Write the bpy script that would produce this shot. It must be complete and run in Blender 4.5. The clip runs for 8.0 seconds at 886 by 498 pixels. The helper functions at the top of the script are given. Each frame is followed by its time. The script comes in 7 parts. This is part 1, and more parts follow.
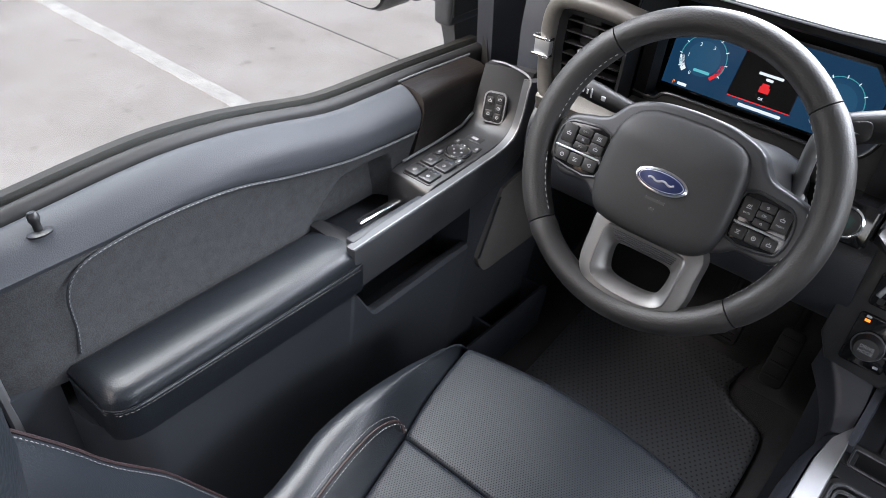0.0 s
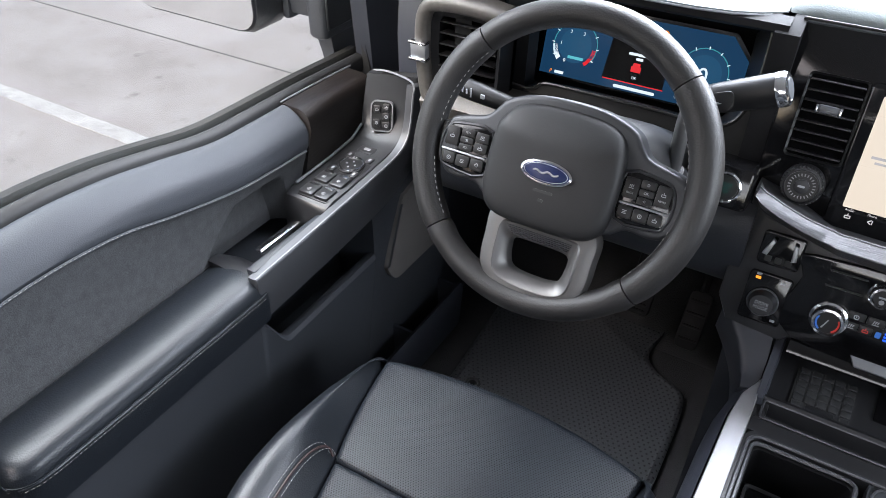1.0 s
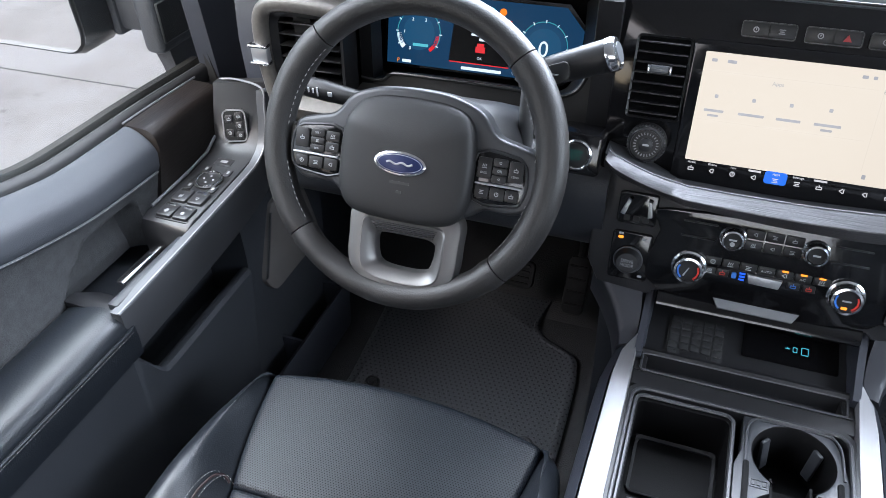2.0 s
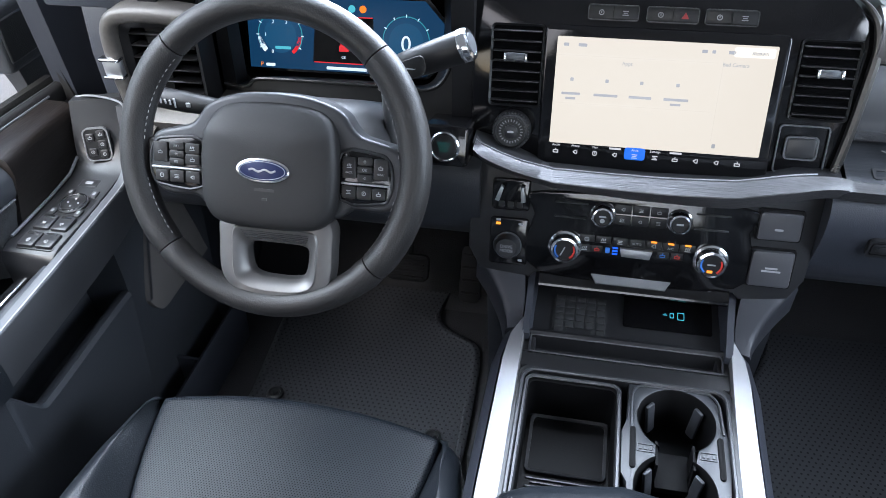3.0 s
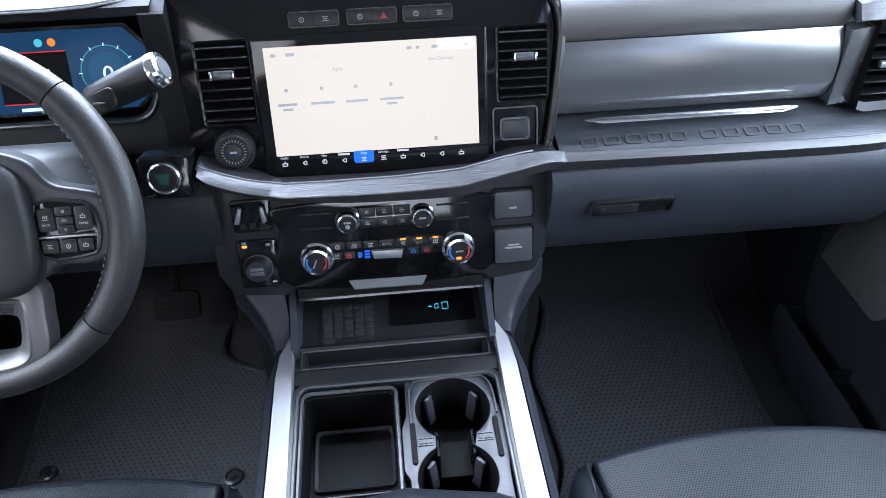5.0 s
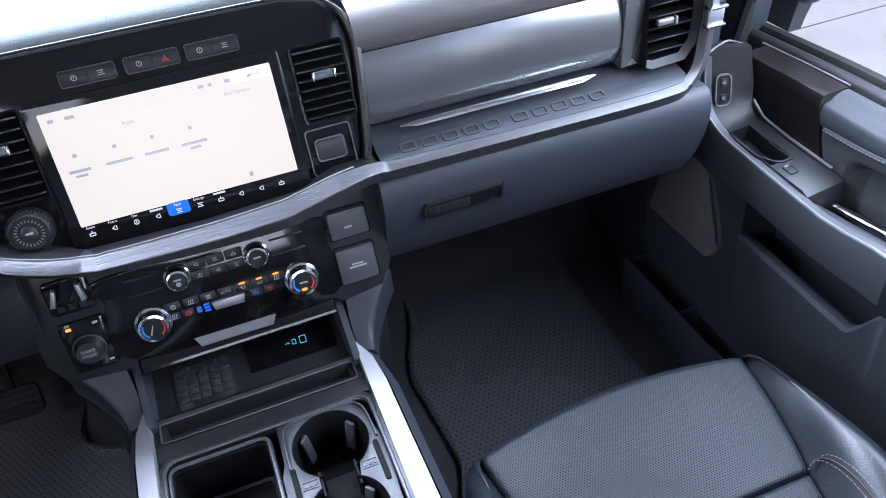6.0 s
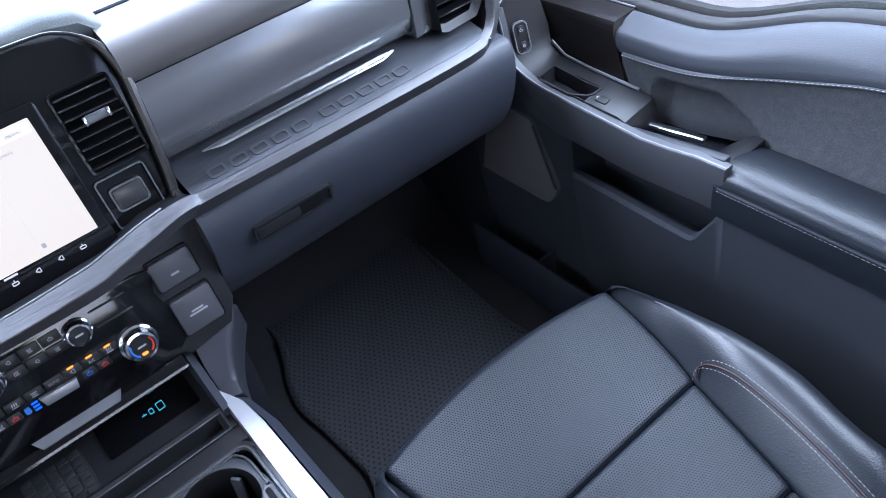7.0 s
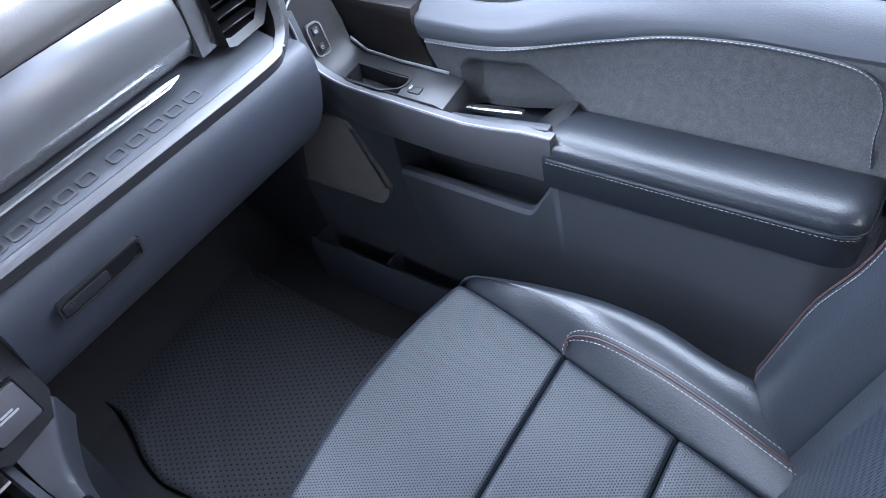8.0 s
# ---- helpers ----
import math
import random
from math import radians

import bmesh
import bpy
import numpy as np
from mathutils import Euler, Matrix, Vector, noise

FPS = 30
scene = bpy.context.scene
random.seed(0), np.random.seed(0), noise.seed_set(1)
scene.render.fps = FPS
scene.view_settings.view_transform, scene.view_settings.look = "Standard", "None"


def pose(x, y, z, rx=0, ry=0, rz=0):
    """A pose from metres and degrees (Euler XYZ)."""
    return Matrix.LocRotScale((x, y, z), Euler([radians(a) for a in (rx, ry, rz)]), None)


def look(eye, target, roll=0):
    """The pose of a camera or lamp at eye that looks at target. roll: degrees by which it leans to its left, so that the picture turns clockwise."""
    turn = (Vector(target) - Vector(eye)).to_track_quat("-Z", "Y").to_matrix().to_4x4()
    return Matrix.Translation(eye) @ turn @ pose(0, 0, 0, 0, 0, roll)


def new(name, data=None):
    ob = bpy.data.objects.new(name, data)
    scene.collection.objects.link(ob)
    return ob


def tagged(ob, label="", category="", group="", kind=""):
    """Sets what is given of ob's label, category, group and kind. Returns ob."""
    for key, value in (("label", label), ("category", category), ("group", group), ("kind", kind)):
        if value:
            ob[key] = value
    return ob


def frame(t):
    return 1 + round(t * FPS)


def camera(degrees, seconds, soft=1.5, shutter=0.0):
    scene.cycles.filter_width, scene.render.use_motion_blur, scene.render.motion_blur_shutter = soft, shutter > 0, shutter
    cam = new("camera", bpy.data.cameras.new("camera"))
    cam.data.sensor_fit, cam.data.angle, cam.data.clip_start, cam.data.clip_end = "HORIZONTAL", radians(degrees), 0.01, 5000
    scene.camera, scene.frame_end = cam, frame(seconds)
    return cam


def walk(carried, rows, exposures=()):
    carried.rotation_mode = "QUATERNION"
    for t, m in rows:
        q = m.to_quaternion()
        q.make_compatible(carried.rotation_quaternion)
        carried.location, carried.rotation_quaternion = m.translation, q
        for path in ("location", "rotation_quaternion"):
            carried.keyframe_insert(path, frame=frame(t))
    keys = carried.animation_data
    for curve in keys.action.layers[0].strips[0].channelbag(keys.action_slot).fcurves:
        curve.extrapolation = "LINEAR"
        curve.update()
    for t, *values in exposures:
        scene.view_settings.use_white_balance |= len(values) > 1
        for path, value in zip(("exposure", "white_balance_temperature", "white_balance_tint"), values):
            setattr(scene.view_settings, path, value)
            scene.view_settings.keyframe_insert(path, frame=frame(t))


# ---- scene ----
cam = camera(62.0, 8.0, soft=0.45)
PATH = [
    (0, (-0.161, -0.904, 1.16), (-1.157, 0.312, -0.076), 3.1),
    (0.5, (-0.157, -0.888, 1.164), (-1.082, 0.39, -0.065), 1.5),
    (1, (-0.144, -0.878, 1.168), (-0.978, 0.46, -0.063), -0.4),
    (1.5, (-0.132, -0.866, 1.166), (-0.843, 0.535, -0.072), -1.6),
    (2, (-0.116, -0.855, 1.164), (-0.698, 0.593, -0.087), -2.4),
    (3.5, (-0.053, -0.836, 1.164), (-0.3, 0.685, -0.111), -2.1),
    (4, (-0.035, -0.83, 1.164), (-0.164, 0.699, -0.119), -1.5),
    (4.2, (-0.028, -0.825, 1.163), (-0.114, 0.707, -0.119), -1.4),
    (5.5, (0.027, -0.809, 1.159), (0.338, 0.704, -0.111), -2.4),
    (6, (0.043, -0.797, 1.161), (0.528, 0.656, -0.125), -5.2),
    (6.5, (0.057, -0.785, 1.151), (0.693, 0.586, -0.16), -8.8),
    (7, (0.078, -0.766, 1.137), (0.87, 0.477, -0.215), -11.3),
    (7.5, (0.1, -0.746, 1.123), (1.034, 0.341, -0.272), -12.3),
    (8, (0.121, -0.729, 1.111), (1.174, 0.203, -0.312), -12.5),
]
walk(cam, [(r[0], look(*r[1:])) for r in PATH], [(0.0, 1.38, 6850, 17), (2.0, 1.5, 6350, 15), (3.5, 1.52, 6020, 14), (4.0, 1.56, 5900, 15), (5.5, 1.6, 5850, 17), (6.5, 1.66, 5680, 22), (7.0, 1.62, 5620, 20), (7.5, 1.82, 5700, 18), (8.0, 2.12, 5850, 19)])

GLOW = 0.40      # lit displays, against the picture's exposure

# ---- world, sun ----
world = bpy.data.worlds.new("world")
scene.world = world
world.use_nodes = True
wn = world.node_tree.nodes
sky = wn.new("ShaderNodeTexSky")
sky.sky_type = "NISHITA"
sky.sun_disc = False
sky.sun_elevation = radians(42)
sky.sun_rotation = radians(200)
sky.air_density, sky.dust_density, sky.ozone_density = 1.0, 2.5, 1.0
world.node_tree.links.new(sky.outputs[0], wn["Background"].inputs[0])
wn["Background"].inputs[1].default_value = 0.15
sun = new("sun", bpy.data.lights.new("sun", "SUN"))
sun.data.energy, sun.data.angle, sun.data.color = 1.2, radians(14), (1.0, 0.95, 0.88)
sun.matrix_world = look((0, 0, 0), (0.25, 0.7, -0.75))


# daylight in the openings: windshield, the upper halves of the side windows, rear window
def window_light(eye, target, w, h, watts, color, spread=180):
    ob = new("window_light", bpy.data.lights.new("window_light", "AREA"))
    ob.data.shape, ob.data.size, ob.data.size_y, ob.data.energy = "RECTANGLE", w, h, watts
    ob.data.color, ob.data.spread = color, radians(spread)
    ob.matrix_world = look(eye, target)


window_light((0, 0.33, 1.16), (0, -0.38, 0.40), 1.5, 0.62, 22.5, (0.80, 0.90, 1.0), 150)
window_light((-0.96, -0.38, 1.08), (-0.52, -0.36, 0.30), 0.86, 0.46, 3.2, (0.90, 0.95, 1.0), 95)
window_light((0, -1.93, 1.06), (0, 0, 0.62), 1.6, 0.45, 2.6, (0.95, 0.97, 1.0))
window_light((0.96, -0.38, 1.04), (0.10, -0.34, 0.40), 0.86, 0.50, 7.2, (0.84, 0.92, 1.0))


# ---- tools ----
def thing(name, label, category, at=(0, 0, 0), group="", kind=""):
    ob = new(name)
    ob.empty_display_size = 0.05
    ob.location = at
    return tagged(ob, label, category, group, kind)


def part(name, bm, material, parent, label="", s=1, m=None, sharp=38):
    """Links bm as one mesh under parent. s=-1 mirrors it in x, m poses it first."""
    if m is not None:
        bmesh.ops.transform(bm, matrix=m, verts=bm.verts)
    if s < 0:
        bmesh.ops.scale(bm, vec=(-1, 1, 1), verts=bm.verts)
    bmesh.ops.recalc_face_normals(bm, faces=bm.faces)
    me = bpy.data.meshes.new(name)
    bm.to_mesh(me)
    bm.free()
    me.materials.append(material)
    me.polygons.foreach_set("use_smooth", [True] * len(me.polygons))
    me.set_sharp_from_angle(angle=radians(sharp))
    ob = new(name, me)
    if parent is not None:
        ob.parent = parent
        if parent.parent is None:
            ob.matrix_parent_inverse = parent.matrix_basis.inverted()
    if label:
        ob["label"] = label
    return ob


def solo(name, bm, material, label, category, group="", kind="", s=1, m=None):
    return tagged(part(name, bm, material, None, "", s, m), label, category, group, kind)


def frame_at(o, u, v):
    """A local frame: u right, v up, w out of the face."""
    u, v = Vector(u).normalized(), Vector(v).normalized()
    w = u.cross(v)
    m = Matrix((u, v, w)).transposed().to_4x4()
    m.translation = o
    return m


def rrect(w, h, r, n=4, cx=0.0, cy=0.0):
    pts = []
    for sx, sy, a0 in ((1, 1, 0), (-1, 1, 90), (-1, -1, 180), (1, -1, 270)):
        for i in range(n + 1):
            a = radians(a0 + 90 * i / n)
            pts.append((cx + sx * (w / 2 - r) + r * math.cos(a), cy + sy * (h / 2 - r) + r * math.sin(a)))
    return pts


def ellipse(a, b, n=32, cx=0.0, cy=0.0):
    return [(cx + a * math.cos(6.2832 * i / n), cy + b * math.sin(6.2832 * i / n)) for i in range(n)]


def curve(pts, n=6, closed=False):
    """Catmull-Rom through points of any dimension."""
    pts = [Vector(p) for p in pts]
    k = len(pts)
    out = []
    for i in range(k if closed else k - 1):
        p1, p2 = pts[i], pts[(i + 1) % k]
        p0 = pts[i - 1] if (closed or i > 0) else p1 * 2 - p2
        p3 = pts[(i + 2) % k] if (closed or i + 2 < k) else p2 * 2 - p1
        for j in range(n):
            t = j / n
            out.append(0.5 * (2 * p1 + (p2 - p0) * t + (2 * p0 - 5 * p1 + 4 * p2 - p3) * t * t + (3 * p1 - p0 - 3 * p2 + p3) * t ** 3))
    if not closed:
        out.append(pts[-1])
    return out


def lerp(table, x):
    """Smooth value of a table of (x, value) pairs."""
    if x <= table[0][0]:
        return table[0][1]
    for (a, va), (b, vb) in zip(table, table[1:]):
        if x <= b:
            t = (x - a) / (b - a)
            return va + (vb - va) * t * t * (3 - 2 * t)
    return table[-1][1]


def spline(table, x):
    """Value of a table of (x, value) pairs without steps in slope."""
    k = max(0, min(len(table) - 2, sum(1 for a, _ in table if a <= x) - 1))
    (a, va), (b, vb) = table[k], table[k + 1]
    slope = lambda i: (table[min(i + 1, len(table) - 1)][1] - table[max(i - 1, 0)][1]) / (table[min(i + 1, len(table) - 1)][0] - table[max(i - 1, 0)][0])
    h, t = b - a, (x - a) / (b - a)
    t = max(0.0, min(1.0, t))
    return va * (2 * t ** 3 - 3 * t * t + 1) + vb * (3 * t * t - 2 * t ** 3) + h * (slope(k) * (t ** 3 - 2 * t * t + t) + slope(k + 1) * (t ** 3 - t * t))


def loft(bm, rings, caps=True, closed=True):
    vs = [[bm.verts.new(p) for p in ring] for ring in rings]
    n = len(vs[0])
    for a, b in zip(vs, vs[1:]):
        for i in range(n if closed else n - 1):
            j = (i + 1) % n
            bm.faces.new((a[i], a[j], b[j], b[i]))
    if caps and closed:
        bm.faces.new(vs[0][::-1])
        bm.faces.new(vs[-1])
    return bm


def prism(bm, outline, w0, w1, bev=0.0, seg=2):
    """An outline in (u, v) drawn out from w0 to w1, its far rim rounded by bev."""
    inset = []
    if bev > 0:
        k = len(outline)
        area = sum(outline[i][0] * outline[(i + 1) % k][1] - outline[(i + 1) % k][0] * outline[i][1] for i in range(k))
        sign = 1 if area > 0 else -1
        for i in range(k):
            a, b, c = Vector(outline[i - 1]), Vector(outline[i]), Vector(outline[(i + 1) % k])
            d1, d2 = (b - a).normalized(), (c - b).normalized()
            n1, n2 = Vector((-d1.y, d1.x)), Vector((-d2.y, d2.x))
            m = n1 + n2
            m = m / max(0.35, m.length_squared / 2)
            inset.append(m * sign)
    up = 1 if w1 > w0 else -1
    rings = [[(p[0], p[1], w0) for p in outline]]
    if bev > 0:
        for j in range(seg + 1):
            a = radians(90 * j / seg)
            off, w = bev * (1 - math.cos(a)), w1 - up * bev * (1 - math.sin(a))
            rings.append([(p[0] + q.x * off, p[1] + q.y * off, w) for p, q in zip(outline, inset)])
    else:
        rings.append([(p[0], p[1], w1) for p in outline])
    return loft(bm, rings)


def frame_ring(bm, outer, inner, w0, w1, lip=0.0):
    """A flat frame between two outlines with the same number of points."""
    n = len(outer)
    loops = []
    for out, w in ((outer, w0), (outer, w1), (inner, w1 - lip), (inner, w0)):
        loops.append([bm.verts.new((p[0], p[1], w)) for p in out])
    for k in range(4):
        a, b = loops[k], loops[(k + 1) % 4]
        for i in range(n):
            j = (i + 1) % n
            bm.faces.new((a[i], a[j], b[j], b[i]))
    return bm


def lathe(bm, profile, seg=32):
    """Turns (radius, height) round w."""
    rings = [[(r * math.cos(6.28319 * i / seg), r * math.sin(6.28319 * i / seg), h) for i in range(seg)] for r, h in profile]
    return loft(bm, rings)


def tube(bm, pts, r, seg=8, closed=False, flat=1.0, up=(0, 0, 1)):
    pts = [Vector(p) for p in pts]
    k = len(pts)
    rings = []
    for i, p in enumerate(pts):
        a = pts[i - 1] if (closed or i > 0) else p
        b = pts[(i + 1) % k] if (closed or i < k - 1) else p
        d = (b - a).normalized()
        x = d.cross(Vector(up))
        if x.length < 1e-4:
            x = d.cross(Vector((0, 1, 0)))
        x.normalize()
        y = x.cross(d)
        rad = r[i] if isinstance(r, (list, tuple)) else r
        rings.append([p + x * (rad * math.cos(6.28319 * j / seg)) + y * (rad * flat * math.sin(6.28319 * j / seg)) for j in range(seg)])
    if closed:
        rings.append(rings[0])
        return loft(bm, rings, caps=False)
    return loft(bm, rings)


def box(bm, c, size, bev=0.0, seg=2, m=None):
    got = bmesh.ops.create_cube(bm, size=1)["verts"]
    for v in got:
        v.co = Vector((v.co.x * size[0] + c[0], v.co.y * size[1] + c[1], v.co.z * size[2] + c[2]))
    if bev > 0:
        edges = list({e for v in got for e in v.link_edges})
        out = bmesh.ops.bevel(bm, geom=edges, offset=bev, segments=seg, affect="EDGES", profile=0.5)
        got = list({v for f in out["faces"] for v in f.verts} | {v for v in got if v.is_valid})
    if m is not None:
        bmesh.ops.transform(bm, matrix=m, verts=got)
    return bm


def along_x(bm, outline, x0, x1):
    """An outline in (y, z) drawn out along x."""
    return loft(bm, [[(x, p[0], p[1]) for p in outline] for x in (x0, x1)])


def stitches(bm, pts, length=0.0040, gap=0.0022, r=0.00042, lift=0.0, up=(0, 0, 1)):
    """Small thread dashes along a line."""
    pts = [Vector(p) for p in pts]
    walked, nxt = 0.0, 0.0
    for a, b in zip(pts, pts[1:]):
        d = b - a
        l = d.length
        if l < 1e-6:
            continue
        d /= l
        while nxt < walked + l:
            s = a + d * (nxt - walked) + Vector(up) * lift
            e = s + d * length
            x = d.orthogonal().normalized()
            y = d.cross(x)
            rings = []
            for t, k in ((0, 0.5), (0.2, 1), (0.8, 1), (1, 0.5)):
                c = s.lerp(e, t)
                rings.append([c + (x * math.cos(q) + y * math.sin(q)) * r * k for q in (0, 1.571, 3.142, 4.712)])
            loft(bm, rings)
            nxt += length + gap
        walked += l
    return bm


def writing(name, text, size, material, parent, m, label=""):
    """Raised lettering in the built-in font, laid on the frame m."""
    c = bpy.data.curves.new("lettering", "FONT")
    c.body, c.size, c.extrude, c.align_x, c.align_y = text, size, 0.0002, "CENTER", "CENTER"
    tmp = bpy.data.objects.new("lettering", c)
    scene.collection.objects.link(tmp)
    me = bpy.data.meshes.new_from_object(tmp.evaluated_get(bpy.context.evaluated_depsgraph_get()))
    bpy.data.objects.remove(tmp)
    bm = bmesh.new()
    bm.from_mesh(me)
    bpy.data.meshes.remove(me)
    return part(name, bm, material, parent, label, m=m)


def glyph(bm, u, v, size, w0, w1, kind=0):
    """A small printed sign of thin strokes: 0 box and stem, 1 ring, 2 three bars, 3 chevron, 4 waves."""
    t = size * 0.13

    def stroke(a, b, th=t):
        a, b = Vector(a), Vector(b)
        d = (b - a).normalized()
        n = Vector((-d.y, d.x)) * th / 2
        prism(bm, [(u + p.x * size, v + p.y * size) for p in (a - n / size, b - n / size, b + n / size, a + n / size)], w0, w1)

    if kind == 0:
        for a, b in (((-0.4, -0.3), (0.4, -0.3)), ((-0.4, 0.1), (0.4, 0.1)), ((-0.4, -0.3), (-0.4, 0.1)), ((0.4, -0.3), (0.4, 0.1)), ((0, 0.1), (0, 0.45))):
            stroke(a, b)
    elif kind == 1:
        frame_ring(bm, ellipse(size * 0.42, size * 0.42, 14, u, v), ellipse(size * 0.29, size * 0.29, 14, u, v), w0, w1)
        stroke((0, -0.1), (0, 0.2))
    elif kind == 2:
        for y, l in ((0.28, 0.45), (0.0, 0.3), (-0.28, 0.45)):
            stroke((-l, y), (l, y))
    elif kind == 3:
        stroke((-0.35, 0.0), (0.15, 0.35))
        stroke((-0.35, 0.0), (0.15, -0.35))
        stroke((0.3, 0.35), (0.3, -0.35))
    else:
        for x in (-0.3, 0.0, 0.3):
            stroke((x - 0.08, -0.1), (x + 0.08, 0.4))
        stroke((-0.5, -0.3), (0.5, -0.3))
    return bm


# ---- materials ----
def mat(name, color, rough=0.5, metal=0.0, grain=0.0, grain_size=0.001, vary=0.0, vary_size=0.08, rvary=0.0, coat=0.0, aniso=None, emit=None, power=0.0, spec=0.5):
    m = bpy.data.materials.new(name)
    m.use_nodes = True
    nt = m.node_tree
    n, l = nt.nodes, nt.links
    b = n["Principled BSDF"]
    b.inputs["Base Color"].default_value = (*color, 1)
    b.inputs["Roughness"].default_value = rough
    b.inputs["Metallic"].default_value = metal
    b.inputs["Coat Weight"].default_value = coat
    b.inputs["Coat Roughness"].default_value = 0.05
    b.inputs["Specular IOR Level"].default_value = spec
    tc = n.new("ShaderNodeTexCoord")
    src = tc.outputs["Object"]
    if aniso:
        mp = n.new("ShaderNodeMapping")
        mp.inputs["Scale"].default_value = aniso
        l.new(src, mp.inputs[0])
        src = mp.outputs[0]
    if vary or rvary:
        big = n.new("ShaderNodeTexNoise")
        big.inputs["Scale"].default_value = 1 / vary_size
        big.inputs["Detail"].default_value = 6
        l.new(src, big.inputs["Vector"])
        if vary:
            mr = n.new("ShaderNodeMapRange")
            mr.inputs["To Min"].default_value, mr.inputs["To Max"].default_value = 1 - vary, 1 + vary
            l.new(big.outputs[0], mr.inputs[0])
            mx = n.new("ShaderNodeVectorMath")
            mx.operation = "SCALE"
            mx.inputs[0].default_value = color
            l.new(mr.outputs[0], mx.inputs["Scale"])
            l.new(mx.outputs[0], b.inputs["Base Color"])
        if rvary:
            rr = n.new("ShaderNodeMapRange")
            rr.inputs["To Min"].default_value, rr.inputs["To Max"].default_value = rough - rvary, rough + rvary
            l.new(big.outputs[0], rr.inputs[0])
            l.new(rr.outputs[0], b.inputs["Roughness"])
    if grain:
        g = n.new("ShaderNodeTexNoise")
        g.inputs["Scale"].default_value = 1 / grain_size
        g.inputs["Detail"].default_value = 3
        l.new(src, g.inputs["Vector"])
        bp = n.new("ShaderNodeBump")
        bp.inputs["Strength"].default_value = grain
        bp.inputs["Distance"].default_value = grain_size * 0.4
        l.new(g.outputs[0], bp.inputs["Height"])
        l.new(bp.outputs[0], b.inputs["Normal"])
    if emit:
        b.inputs["Emission Color"].default_value = (*emit, 1)
        b.inputs["Emission Strength"].default_value = power
    return m


def leather(name, color, rough, perf=0.0):
    """Grained leather: pebbled relief, creases, and rows of small holes if perf (their spacing)."""
    m = mat(name, color, rough, vary=0.18, vary_size=0.11, rvary=0.06, spec=0.5)
    nt = m.node_tree
    n, l = nt.nodes, nt.links
    b = n["Principled BSDF"]
    tc = n.new("ShaderNodeTexCoord")
    v = n.new("ShaderNodeTexVoronoi")
    v.inputs["Scale"].default_value = 480
    l.new(tc.outputs["Object"], v.inputs["Vector"])
    w = n.new("ShaderNodeTexNoise")
    w.inputs["Scale"].default_value = 28
    w.inputs["Detail"].default_value = 4
    l.new(tc.outputs["Object"], w.inputs["Vector"])
    b1 = n.new("ShaderNodeBump")
    b1.inputs["Strength"].default_value, b1.inputs["Distance"].default_value = 0.35, 0.0005
    l.new(v.outputs["Distance"], b1.inputs["Height"])
    b2 = n.new("ShaderNodeBump")
    b2.inputs["Strength"].default_value, b2.inputs["Distance"].default_value = 0.10, 0.0018
    l.new(w.outputs[0], b2.inputs["Height"])
    l.new(b1.outputs[0], b2.inputs["Normal"])
    l.new(b2.outputs[0], b.inputs["Normal"])
    if perf:
        holes(m, perf, 0.27, color, 0.30)
    return m


def holes(m, step, radius, color, deep=0.15):
    """Rows of round holes, every other row shifted by half a step, on the xy plan of the object."""
    nt = m.node_tree
    n, l = nt.nodes, nt.links
    b = n["Principled BSDF"]
    tc = n.new("ShaderNodeTexCoord")
    sep = n.new("ShaderNodeSeparateXYZ")
    l.new(tc.outputs["Object"], sep.inputs[0])

    def op(kind, a, c=None):
        k = n.new("ShaderNodeMath")
        k.operation = kind
        for i, q in enumerate((a, c)):
            if q is None:
                continue
            if isinstance(q, (int, float)):
                k.inputs[i].default_value = q
            else:
                l.new(q, k.inputs[i])
        return k.outputs[0]

    yy = op("DIVIDE", sep.outputs[1], step * 0.8)
    row = op("FLOOR", yy)
    odd = op("MULTIPLY", op("FRACT", op("MULTIPLY", row, 0.5)), 1.0)
    xx = op("ADD", op("DIVIDE", sep.outputs[0], step), odd)
    fx = op("SUBTRACT", op("FRACT", op("ADD", xx, 100.0)), 0.5)
    fy = op("MULTIPLY", op("SUBTRACT", op("FRACT", op("ADD", yy, 100.0)), 0.5), 0.8)
    d = op("SQRT", op("ADD", op("MULTIPLY", fx, fx), op("MULTIPLY", fy, fy)))
    mr = n.new("ShaderNodeMapRange")
    mr.inputs["From Min"].default_value, mr.inputs["From Max"].default_value = radius * 0.7, radius
    l.new(d, mr.inputs[0])
    mix = n.new("ShaderNodeMix")
    mix.data_type = "RGBA"
    mix.inputs["A"].default_value = (*[c * deep for c in color], 1)
    mix.inputs["B"].default_value = (*color, 1)
    l.new(mr.outputs[0], mix.inputs["Factor"])
    l.new(mix.outputs["Result"], b.inputs["Base Color"])
    sp = n.new("ShaderNodeMath")
    sp.operation, sp.inputs[1].default_value, sp.inputs[2].default_value = "MULTIPLY_ADD", 0.22, 0.14
    l.new(mr.outputs[0], sp.inputs[0])
    l.new(sp.outputs[0], b.inputs["Specular IOR Level"])
    bp = n.new("ShaderNodeBump")
    bp.inputs["Strength"].default_value, bp.inputs["Distance"].default_value = 0.5, 0.0008
    l.new(mr.outputs[0], bp.inputs["Height"])
    if b.inputs["Normal"].is_linked:
        l.new(b.inputs["Normal"].links[0].from_socket, bp.inputs["Normal"])
    l.new(bp.outputs[0], b.inputs["Normal"])


